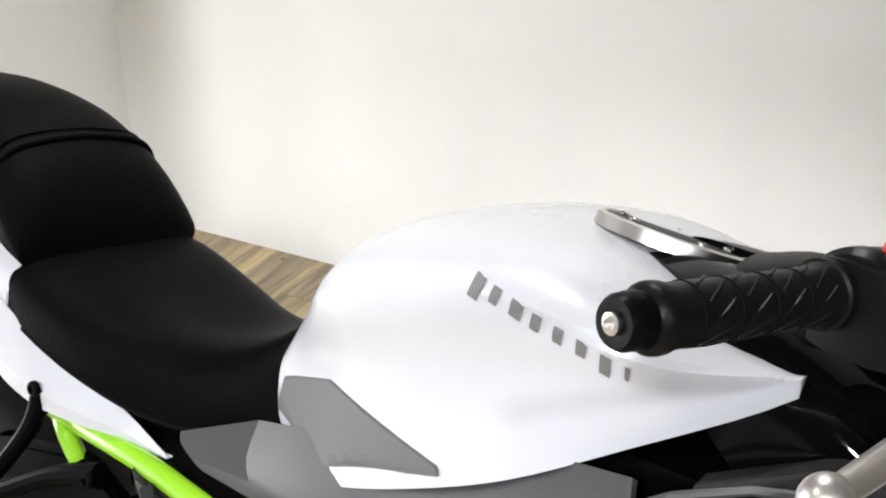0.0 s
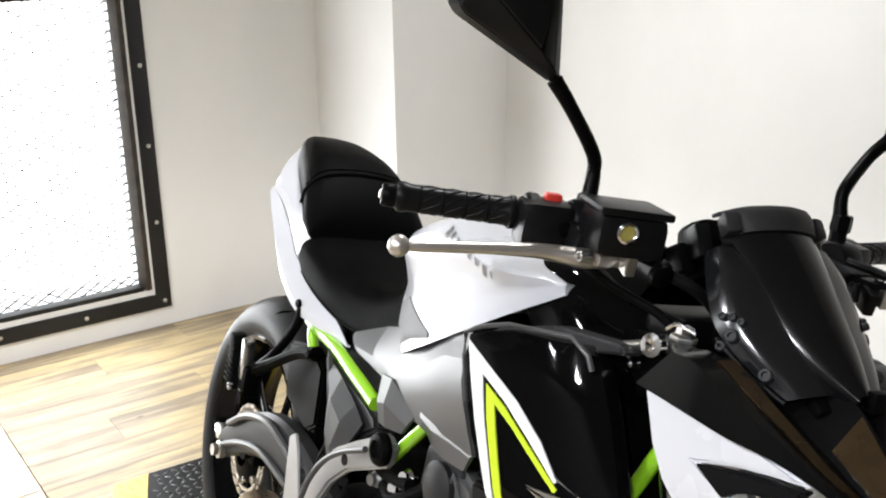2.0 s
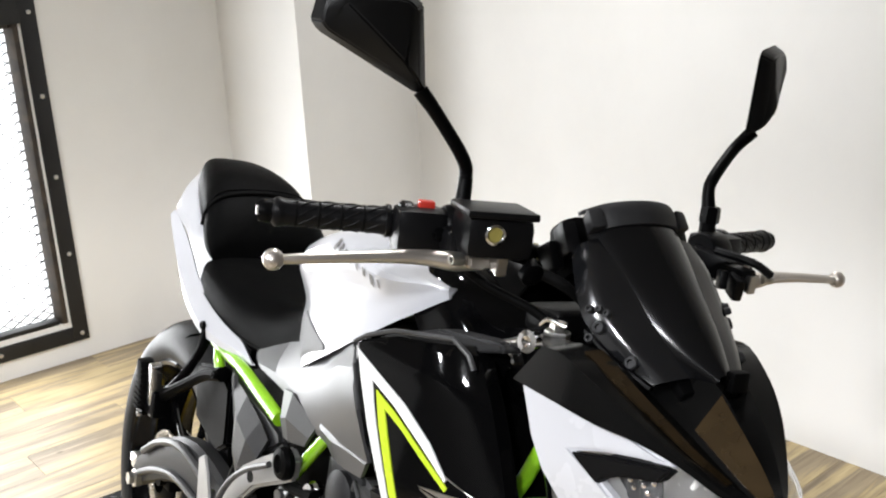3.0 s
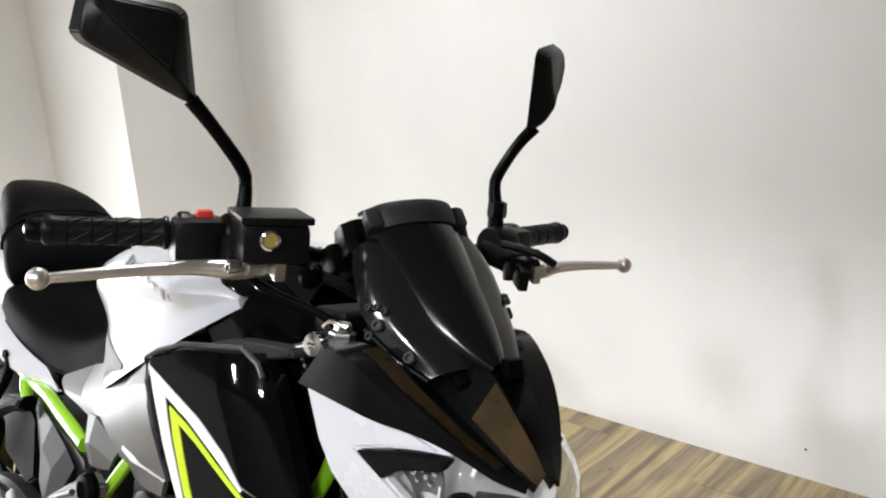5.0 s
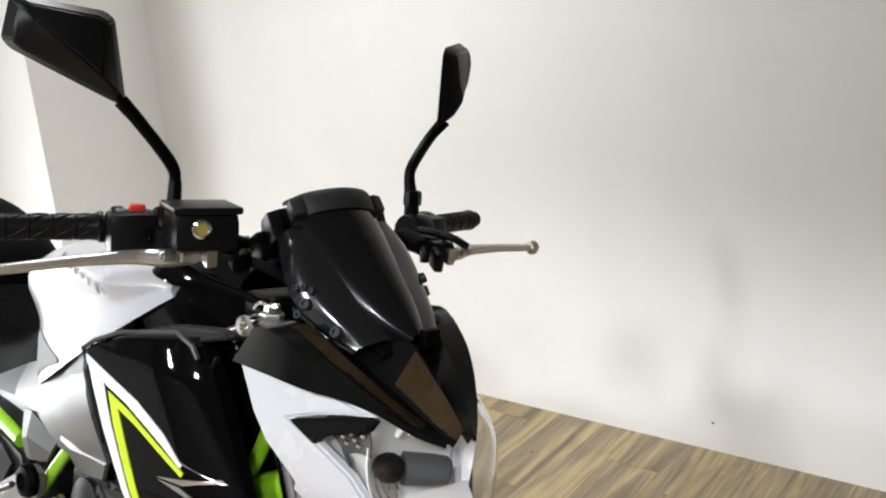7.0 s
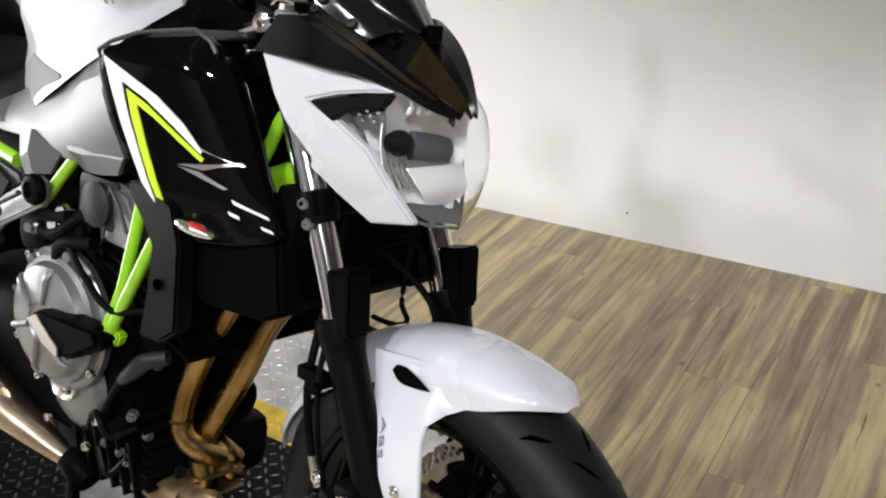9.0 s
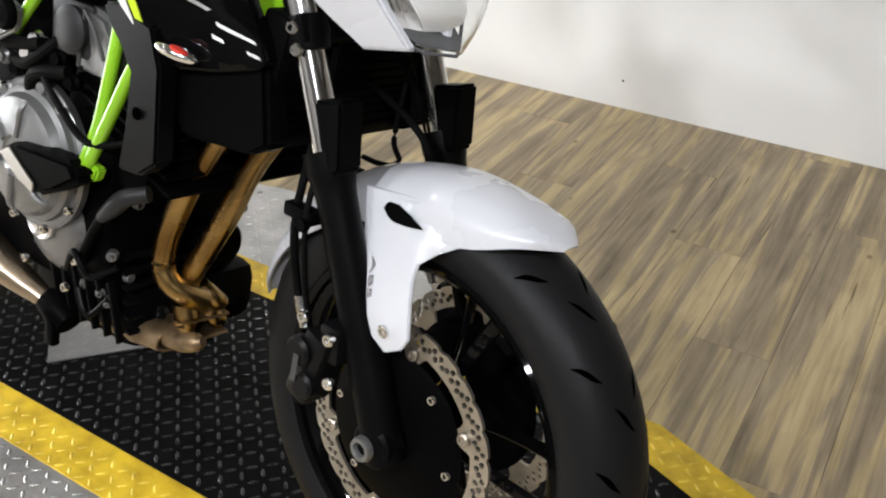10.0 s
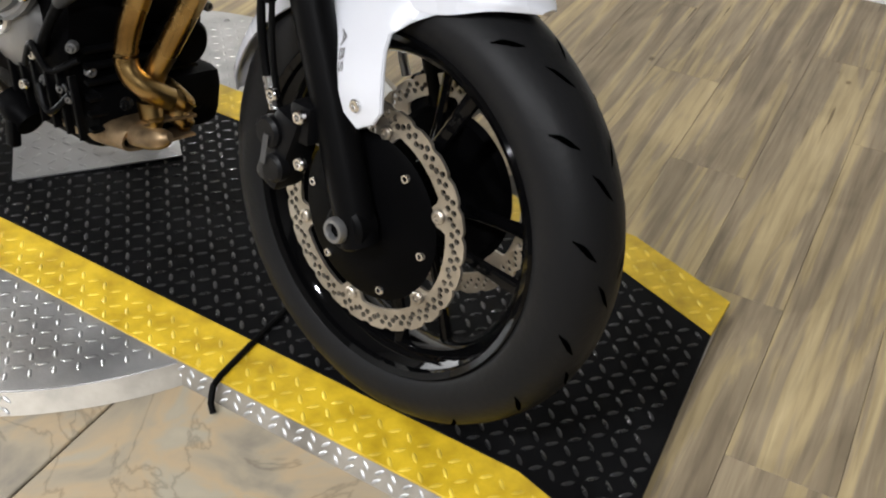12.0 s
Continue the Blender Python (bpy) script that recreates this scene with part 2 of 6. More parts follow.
def stone_material():
    """Slate-look tile in tan, grey and ochre with fine dark veins."""
    m, n, l, b = tree("slate_tile")
    tc, info = n.new("ShaderNodeTexCoord"), n.new("ShaderNodeObjectInfo")
    add, comb = n.new("ShaderNodeVectorMath"), n.new("ShaderNodeCombineXYZ")
    for k in range(3):
        l.new(info.outputs["Random"], comb.inputs[k])
    sc = n.new("ShaderNodeVectorMath")
    sc.operation = "SCALE"
    sc.inputs["Scale"].default_value = 19.0
    l.new(comb.outputs[0], sc.inputs[0])
    l.new(tc.outputs["Object"], add.inputs[0])
    l.new(sc.outputs[0], add.inputs[1])
    big, vein = n.new("ShaderNodeTexNoise"), n.new("ShaderNodeTexNoise")
    for t, s, d in ((big, 5.0, 1.5), (vein, 3.0, 2.5)):
        t.inputs["Scale"].default_value, t.inputs["Detail"].default_value, t.inputs["Distortion"].default_value = s, 8, d
        l.new(add.outputs[0], t.inputs["Vector"])
    ramp = n.new("ShaderNodeValToRGB")
    e = ramp.color_ramp.elements
    e[0].position, e[0].color = 0.3, (0.20, 0.18, 0.15, 1)
    e[1].position, e[1].color = 0.7, (0.42, 0.36, 0.27, 1)
    for pos, col in ((0.43, (0.34, 0.29, 0.21, 1)), (0.52, (0.42, 0.32, 0.2, 1)), (0.58, (0.36, 0.32, 0.24, 1))):
        q = e.new(pos)
        q.color = col
    l.new(big.outputs["Fac"], ramp.inputs["Fac"])
    vr = n.new("ShaderNodeValToRGB")
    ve = vr.color_ramp.elements
    ve[0].position, ve[0].color = 0.485, (1, 1, 1, 1)
    ve[1].position, ve[1].color = 0.515, (1, 1, 1, 1)
    q = ve.new(0.5)
    q.color = (0.25, 0.24, 0.22, 1)
    l.new(vein.outputs["Fac"], vr.inputs["Fac"])
    mx = n.new("ShaderNodeMix")
    mx.data_type, mx.blend_type = "RGBA", "MULTIPLY"
    mx.inputs["Factor"].default_value = 0.4
    l.new(ramp.outputs["Color"], mx.inputs["A"])
    l.new(vr.outputs["Color"], mx.inputs["B"])
    l.new(mx.outputs["Result"], b.inputs["Base Color"])
    b.inputs["Roughness"].default_value = 0.42
    bump = n.new("ShaderNodeBump")
    bump.inputs["Strength"].default_value, bump.inputs["Distance"].default_value = 0.3, 0.002
    l.new(big.outputs["Fac"], bump.inputs["Height"])
    l.new(bump.outputs["Normal"], b.inputs["Normal"])
    return m


PLANK, STONE = plank_material(), stone_material()
SKYGLOW = bpy.data.materials.new("daylight")
SKYGLOW.use_nodes = True
nt = SKYGLOW.node_tree
em = nt.nodes.new("ShaderNodeEmission")
em.inputs["Strength"].default_value, em.inputs["Color"].default_value = 5.0, (0.96, 0.98, 1.0, 1)
nt.links.new(em.outputs[0], nt.nodes["Material Output"].inputs["Surface"])


# ---- mesh helpers ----
def part(name, bm, material, parent, label="", smooth=True):
    bmesh.ops.recalc_face_normals(bm, faces=bm.faces)
    data = bpy.data.meshes.new(name)
    bm.to_mesh(data)
    bm.free()
    data.materials.append(material)
    if smooth:
        data.shade_smooth()
        data.set_sharp_from_angle(angle=radians(32 if smooth is True else smooth))
    ob = new(name, data)
    ob.parent = parent
    return tagged(ob, label)


def box(size, at=(0, 0, 0), bevel=0.0, rot=None):
    bm = bmesh.new()
    bmesh.ops.create_cube(bm, size=1, matrix=Matrix.Diagonal((*size, 1)))
    if bevel:
        bmesh.ops.bevel(bm, geom=bm.edges[:], offset=bevel, segments=2, affect="EDGES", profile=0.6)
    bmesh.ops.transform(bm, matrix=Matrix.Translation(at) @ (rot or Matrix()), verts=bm.verts)
    return bm


def dome(at, axis=(1, 0, 0), r=0.008):
    """A round bolt head."""
    bm = bmesh.new()
    bmesh.ops.create_uvsphere(bm, u_segments=14, v_segments=8, radius=r)
    bmesh.ops.transform(bm, matrix=Matrix.Translation(at) @ Vector((0, 0, 1)).rotation_difference(Vector(axis)).to_matrix().to_4x4() @ Matrix.Diagonal((1, 1, 0.55, 1)), verts=bm.verts)
    return bm


def turned_pin(at):
    return dome(at, (0, -1, 0), 0.0032)


def ribbon(points, r=0.005):
    """A thin round cable along points."""
    bm = bmesh.new()
    rings = []
    p = [Vector(q) for q in points]
    for k, q in enumerate(p):
        d = (p[min(k + 1, len(p) - 1)] - p[max(k - 1, 0)]).normalized()
        s = d.cross(Vector((1, 0, 0))).normalized()
        w = s.cross(d)
        rings.append([bm.verts.new(q + r * (math.cos(a) * s + math.sin(a) * w)) for a in [math.pi / 4 * j for j in range(8)]])
    for a, b in zip(rings, rings[1:]):
        for j in range(8):
            bm.faces.new((a[j], a[(j + 1) % 8], b[(j + 1) % 8], b[j]))
    bm.faces.new(rings[0])
    bm.faces.new(rings[-1])
    return bm


# ---- room ----
def wall_block(name, lo, hi, material, label, category="wall"):
    size = [b - a for a, b in zip(lo, hi)]
    ob = part(name, box(size, [(a + b) / 2 for a, b in zip(lo, hi)]), material, None, label, False)
    return tagged(ob, "", category, "", "structure")


floor = wall_block("floor", (REAR_X - 0.2, BACK_Y - 0.2, FLOOR_Z - 0.2), (FRONT_X + 0.2, WALL_Y + 0.2, FLOOR_Z - 0.006), JOINT, "wood-look plank floor with a stone-look strip", "floor")
wall_block("ceiling", (REAR_X, BACK_Y, CEIL_Z), (FRONT_X, WALL_Y, CEIL_Z + 0.2), CEILING, "unseen ceiling, darkened to cut bounce light", "ceiling")
wall_block("wall_north", (REAR_X - 0.2, WALL_Y, FLOOR_Z - 0.1), (FRONT_X + 0.2, WALL_Y + 0.2, CEIL_Z), WALL, "plain off-white painted wall with faint scuffs")
# two unseen walls added to close the room, dark to hold back fill light
wall_block("wall_south", (REAR_X - 0.2, BACK_Y - 0.2, FLOOR_Z - 0.1), (FRONT_X + 0.2, BACK_Y, CEIL_Z), DIMWALL, "unseen added wall, darkened to cut bounce light")
wall_block("wall_east", (FRONT_X, BACK_Y, FLOOR_Z - 0.1), (FRONT_X + 0.2, WALL_Y, CEIL_Z), DIMWALL, "unseen added wall, darkened to cut bounce light")
wall_block("wall_column", (REAR_X, 1.214, FLOOR_Z - 0.1), (-1.045, WALL_Y, CEIL_Z), WALL, "boxed-in off-white column in the corner")
WY0, WY1, WZ0, WZ1 = -0.95, 0.482, 0.12, 1.175
for nm, lo, hi in (("wall_west", (BACK_Y, FLOOR_Z - 0.1), (WY0, CEIL_Z)), ("wall_west_corner", (WY1, FLOOR_Z - 0.1), (1.214, CEIL_Z)),
                   ("wall_west_sill", (WY0, FLOOR_Z - 0.1), (WY1, WZ0)), ("wall_west_head", (WY0, WZ1), (WY1, CEIL_Z))):
    wall_block(nm, (REAR_X - 0.2, *lo), (REAR_X, *hi), WALL, "off-white painted wall with a low window")
# a screw left in the wall
nail = part("wall_screw", turned_pin((1.079, WALL_Y - 0.004, 0.059)), BLACK, None)
tagged(nail, "small dark screw head in the white wall", "screw")

# ---- window with expanded metal ----
window = new("window_1")
window.matrix_world = Matrix.Translation((REAR_X, 0, 0))
tagged(window, "low window behind expanded metal in a bolted black frame", "window", "", "structure")
YO, ZO, ZT = 0.552, 0.045, 1.30
part("jamb", box((0.008, 0.055, ZT - ZO), (0.0045, YO - 0.0275, (ZO + ZT) / 2), 0.0015), FRAMEBLACK, window, "black steel flange")
part("jamb", box((0.008, 0.055, ZT - ZO), (0.0045, WY0 - 0.0425, (ZO + ZT) / 2), 0.0015), FRAMEBLACK, window, "black steel flange")
part("bottom_rail", box((0.008, YO - 0.055 - WY0 + 0.015, 0.055), (0.0045, (YO - 0.055 + WY0 - 0.015) / 2, ZO + 0.0275), 0.0015), FRAMEBLACK, window, "black steel flange")
part("top_rail", box((0.008, YO - 0.055 - WY0 + 0.015, 0.13), (0.0045, (YO - 0.055 + WY0 - 0.015) / 2, ZT - 0.065), 0.0015), FRAMEBLACK, window, "black steel flange")
# weathered inner strips, turned into the opening
part("inner_strip", box((0.05, 0.02, WZ1 - WZ0 - 0.002), (-0.02, WY1 - 0.0105, (WZ0 + WZ1) / 2), 0.002, pose(0, 0, 0, 0, 0, 18)), RUST, window, "weathered brown steel strip")
part("inner_strip", box((0.05, WY1 - WY0 - 0.05, 0.016), (-0.024, (WY0 + WY1) / 2, WZ0 + 0.009), 0.002), FRAMEBLACK, window, "black steel strip")
part("inner_strip", box((0.05, WY1 - WY0 - 0.05, 0.016), (-0.024, (WY0 + WY1) / 2, WZ1 - 0.009), 0.002), RUST, window, "weathered brown steel strip")
for bz in (0.072, 0.371, 0.649, 0.928, 1.205):
    part("bolt", dome((0.009, 0.528, bz)), ALLOY, window, "zinc bolt head")
for by in (0.242, -0.045, -0.33, -0.62):
    part("bolt", dome((0.009, by, 0.071)), ALLOY, window, "zinc bolt head")
verts, faces = [], []


def strand(a, b, w=0.0015):
    a, b = Vector(a), Vector(b)
    d = (b - a).normalized()
    u = Vector((1, 0, 0))
    v = d.cross(u) * w
    u = u * w * 1.6
    n = len(verts)
    verts.extend(tuple(p + q) for p in (a, b) for q in (-u - v, u - v, u + v, v - u))
    faces.extend(((n, n + 1, n + 5, n + 4), (n + 1, n + 2, n + 6, n + 5), (n + 2, n + 3, n + 7, n + 6), (n + 3, n, n + 4, n + 7)))


PY, PZ = 0.028, 0.0165
for i in range(int((WZ1 - WZ0) / PZ) + 1):
    for j in range(int((WY1 - WY0) / PY) + 1):
        y0, z0 = WY0 + j * PY, WZ0 + i * PZ
        up = PZ if (i + j) % 2 else 0.0
        strand((-0.046, y0, z0 + up), (-0.046, min(y0 + PY, WY1), z0 + PZ - up))
data = bpy.data.meshes.new("expanded_metal")
data.from_pydata(verts, [], faces)
data.materials.append(FRAMEBLACK)
mesh_ob = new("expanded_metal", data)
mesh_ob.parent = window
tagged(mesh_ob, "black expanded metal mesh", "", "", "stuff")
sill = part("window_sill", box((0.16, WY1 - WY0, 0.01), (-0.12, (WY0 + WY1) / 2, WZ0 + 0.006), 0.002), WALL, window, "pale window ledge", False)
backdrop = part("backdrop", box((0.02, 3.6, 2.6), (REAR_X - 0.75, -0.25, 0.9)), SKYGLOW, None, "bright overcast daylight beyond the window", False)
tagged(backdrop, "", "backdrop", "", "structure")

# ---- platform ----
PLAT = pose(0.655, 0.176, 0, 0, 0, -2.8)
platform = new("turntable_platform")
platform.matrix_world = PLAT
tagged(platform, "black diamond plate platform with yellow edges on a steel turntable", "platform")


def flat(outline, z0, z1):
    bm = bmesh.new()
    f = bm.faces.new([bm.verts.new((x, y, z0)) for x, y in outline])
    got = bmesh.ops.extrude_face_region(bm, geom=[f])
    bmesh.ops.translate(bm, vec=(0, 0, z1 - z0), verts=[g for g in got["geom"] if isinstance(g, bmesh.types.BMVert)])
    bmesh.ops.recalc_face_normals(bm, faces=bm.faces)
    bmesh.ops.bevel(bm, geom=bm.edges[:], offset=0.0012, segments=1, affect="EDGES")
    return bm


X0, XC = -1.2, 0.975
YI, YE, YT, XN, XF = 0.232, 0.322, 0.075, 1.203, 1.168
DECK = [(X0, -YI + YT), (-XC, -YI), (1.04, -YI), (XN, -YI - 0.045), (XF, YI - YT), (XC, YI), (X0, YI)]
NEAR = [(X0, -YE + YT), (-XC, -YE), (XN, -YE), (XN, -YI - 0.0455), (1.04, -YI - 0.0005), (-XC, -YI - 0.0005), (X0, -YI + YT - 0.0005)]
FAR = [(X0, YI + 0.0005), (XC, YI + 0.0005), (XF, YI - YT + 0.0005), (XF, YE - YT), (XC, YE), (X0, YE)]
part("deck", flat(DECK, -0.008, 0.0), BLACKPLATE, platform, "black painted diamond plate", False)
part("edge_strip", flat(NEAR, -0.008, 0.0), YELLOW, platform, "yellow painted edge", False)
part("edge_strip", flat(FAR, -0.008, 0.0), YELLOW, platform, "yellow painted edge", False)
part("base", flat([(X0 + 0.004, -YE + YT + 0.002), (-XC, -YE + 0.004), (XN - 0.004, -YE + 0.004), (XF - 0.004, YE - YT - 0.002), (XC, YE - 0.004), (X0 + 0.004, YE - 0.004)], FLOOR_Z + 0.001, -0.0085), STEEL, platform, "bare steel side", False)


def skirt(path):
    """Sloped side plate along a line of (top, foot) points."""
    bm = bmesh.new()
    rows = [[bm.verts.new(p) for p in ((tx, ty, -0.0025), (bx, by, FLOOR_Z + 0.001), (tx + (tx - bx) * 0.3, ty + (ty - by) * 0.3, FLOOR_Z + 0.001))] for (tx, ty), (bx, by) in path]
    for a, b in zip(rows, rows[1:]):
        for q in range(3):
            bm.faces.new((a[q], a[(q + 1) % 3], b[(q + 1) % 3], b[q]))
    for r in (rows[0], rows[-1]):
        bm.faces.new(r)
    return bm


part("side_strip", skirt([((x, -YE - 0.0005), (x, -YE - 0.0195)) for x in (0.50, 0.75, 1.0, XN - 0.004)]), STONETINT_STEEL, platform, "bare steel side plate with the stone's reflection in its colour", False)
DR = 0.612
bm = bmesh.new()
bmesh.ops.create_cone(bm, cap_ends=True, segments=128, radius1=DR + 0.003, radius2=DR + 0.003, depth=0.022, matrix=Matrix.Translation((0, 0.0, -0.0145)))
bmesh.ops.bevel(bm, geom=[e for e in bm.edges if e.calc_face_angle(0) > 0.5 and e.verts[0].co.z > -0.01], offset=0.002, segments=2, affect="EDGES")
part("disc", bm, STEEL, platform, "bare steel diamond plate disc", 14)
DISC_SIDE = [(DR + 0.0035, 0.0), (DR + 0.03, -0.0205), (DR - 0.005, -0.0205)]
for a in (-118, -62, -100, -75, 75, 105):
    part("rivet", dome((0.575 * math.cos(radians(a)), 0.575 * math.sin(radians(a)), -0.0035), (0, 0, 1), 0.007), CASE, platform)


def inside(poly, x, y):
    c = False
    for (x1, y1), (x2, y2) in zip(poly, poly[1:] + poly[:1]):
        if (y1 > y) != (y2 > y) and x < (x2 - x1) * (y - y1) / (y2 - y1) + x1:
            c = not c
    return c


LUG = ((-0.5, 0.0, 0.0), (-0.22, -0.5, 0.0), (0.22, -0.5, 0.0), (0.5, 0.0, 0.0), (0.22, 0.5, 0.0), (-0.22, 0.5, 0.0), (-0.3, 0.0, 0.8), (-0.12, 0.0, 1.0), (0.12, 0.0, 1.0), (0.3, 0.0, 0.8))
LUGF = ((0, 1, 6), (1, 7, 6), (1, 2, 8, 7), (2, 9, 8), (2, 3, 9), (3, 4, 9), (4, 8, 9), (4, 5, 7, 8), (5, 6, 7), (5, 0, 6))


def lugs(name, keep, z, mat, pitch=0.024, length=0.021, turn=0.0):
    """Raised lugs of the plate, alternately turned."""
    v, f = [], []
    n = int(1.3 / pitch)
    for i in range(-n, n + 1):
        for j in range(-n, n + 1):
            x, y = i * pitch, j * pitch
            if not keep(x, y):
                continue
            a = turn + (math.pi / 4 if (i + j) % 2 else -math.pi / 4)
            c, s, k = math.cos(a), math.sin(a), len(v)
            for p, q, r in LUG:
                p, q = p * length, q * 0.0058
                v.append((x + p * c - q * s, y + p * s + q * c, z + r * 0.002))
            f.extend(tuple(k + t for t in g) for g in LUGF)
    me = bpy.data.meshes.new(name)
    me.from_pydata(v, [], f)
    me.materials.append(mat)
    me.shade_smooth()
    ob = new(name, me)
    ob.parent = platform
    return tagged(ob, "raised diamond lugs of the plate", "", "", "stuff")


within = lambda poly, x, y: all(inside(poly, x + i, y + j) for i, j in ((-0.012, -0.01), (0.012, -0.01), (0.012, 0.01), (-0.012, 0.01)))
lugs("lug", lambda x, y: within(DECK, x, y), 0.0, BLACKLUG)
lugs("lug", lambda x, y: within(NEAR, x, y) or within(FAR, x, y), 0.0, YELLOWLUG)
lugs("lug", lambda x, y: abs(y) > YE + 0.01 and math.hypot(x, y) < DR - 0.02, -0.0035, STEEL)
# lugs on the sloped sides of the plate and the disc
v, f = [], []
rows = [(Vector((0.53 + 0.022 * k, -YE - 0.0005 - 0.019 * q, -0.0025 - 0.0225 * q)), Vector((1, 0, 0)), Vector((0, -0.646, -0.763)), k) for k in range(30) for q in (0.3, 0.72)]
for k in range(60):
    a = radians(-122 + 68 * k / 59)
    for q in (0.28, 0.74):
        rd = DR + 0.005 + 0.026 * q
        rows.append((Vector((rd * math.cos(a), rd * math.sin(a), -0.0035 - 0.022 * q)), Vector((-math.sin(a), math.cos(a), 0)), Vector((0.763 * math.cos(a), 0.763 * math.sin(a), -0.646)), k))
for p, e1, e2, k in rows:
    up, c = e1.cross(e2) * (1 if e1.cross(e2).z > 0 else -1), (0.75 if k % 2 else -0.75)
    d1, d2, m = e1 * math.cos(c) + e2 * math.sin(c), e2 * math.cos(c) - e1 * math.sin(c), len(v)
    v.extend(tuple(p + d1 * (a * 0.016) + d2 * (b * 0.005) + up * (h * 0.0018)) for a, b, h in LUG)
    f.extend(tuple(m + t for t in g) for g in LUGF)
me = bpy.data.meshes.new("lug")
me.from_pydata(v, [], f)
me.materials.append(STEEL)
me.shade_smooth()
side_lugs = new("lug", me)
side_lugs.parent = platform
tagged(side_lugs, "raised lugs on the steel sides", "", "", "stuff")
wire = part("floor_cable", ribbon([(1.236, 0.03, 0.004), (1.236, -0.10, 0.004), (1.237, -0.172, 0.004), (1.240, -0.190, 0.003), (1.246, -0.206, FLOOR_Z + 0.012), (1.256, -0.214, FLOOR_Z + 0.004)]), RUBBERMAT, None)
tagged(wire, "thin black cable laid across the platform edge", "cable")
plate = part("stand_plate", box((0.30, 0.30, 0.004), (0, 0, 0.0045), 0.001), PLATE, None, "loose bare steel diamond plate under the motorcycle", False)
plate.matrix_world = pose(0.61, 0.236, 0, 0, 0, 46)
tagged(plate, "", "metal plate")
plate_lugs = lugs("lug", lambda x, y: abs(x) < 0.138 and abs(y) < 0.138, 0.0064, STEEL, 0.027, 0.025)
plate_lugs.parent = plate


# ---- motorcycle: helpers ----
from mathutils.bvhtree import BVHTree


def crom(points, n):
    """A smooth line through the points, n steps to a stretch."""
    p = [Vector(q) for q in points]
    if len(p) < 3 or n < 2:
        return [a.lerp(b, k / n) for a, b in zip(p, p[1:]) for k in range(n)] + [p[-1]]
    ext = [p[0] * 2 - p[1]] + p + [p[-1] * 2 - p[-2]]
    out = []
    for a, b, c, d in zip(ext, ext[1:], ext[2:], ext[3:]):
        for k in range(n):
            t = k / n
            out.append(0.5 * (2 * b + (c - a) * t + (2 * a - 5 * b + 4 * c - d) * t * t + (3 * b - a - 3 * c + d) * t**3))
    return out + [p[-1]]


def sheet(rows, nu=4, nv=4, thick=0.0, close=False):
    """A smooth skin over rows of points."""
    rows = [crom(r, nv) for r in rows]
    cols = [crom(c, nu) for c in zip(*rows)]
    bm = bmesh.new()
    v = [[bm.verts.new(q) for q in c] for c in cols]
    for a, b in zip(v, v[1:]):
        for k in range(len(a) - 1):
            bm.faces.new((a[k], a[k + 1], b[k + 1], b[k]))
    if close:
        for k in (0, -1):
            ring = [c[k] for c in v]
            bm.faces.new(ring)
    bmesh.ops.recalc_face_normals(bm, faces=bm.faces)
    if thick:
        bmesh.ops.solidify(bm, geom=bm.faces[:], thickness=thick)
    return bm


def both(x, half):
    """A row across the machine from a half profile, centre first: (y, z) or (dx, y, z)."""
    half = [(0, *q) if len(q) == 2 else q for q in half]
    return [(x + d, -y, z) for d, y, z in half[:0:-1]] + [(x + d, y, z) for d, y, z in half]


def slab(outline, thick=0.004, bevel=0.0012, yf=None, lift=0.0):
    """A plate cut to an outline in x, z; yf gives how far out it lies, thick goes inwards."""
    bm = bmesh.new()
    pts = [(q[0], yf(q[0], q[1]) - lift, q[1]) if yf else q for q in outline]
    side = -1 if sum(q[1] for q in pts) < 0 else 1
    face = bm.faces.new([bm.verts.new(q) for q in pts])
    got = bmesh.ops.extrude_face_region(bm, geom=[face])
    moved = [g for g in got["geom"] if isinstance(g, bmesh.types.BMVert)]
    bmesh.ops.translate(bm, vec=(0, -side * thick, 0), verts=moved)
    bmesh.ops.recalc_face_normals(bm, faces=bm.faces)
    if bevel:
        bmesh.ops.bevel(bm, geom=bm.edges[:], offset=bevel, segments=2, affect="EDGES", clamp_overlap=True)
    return bm


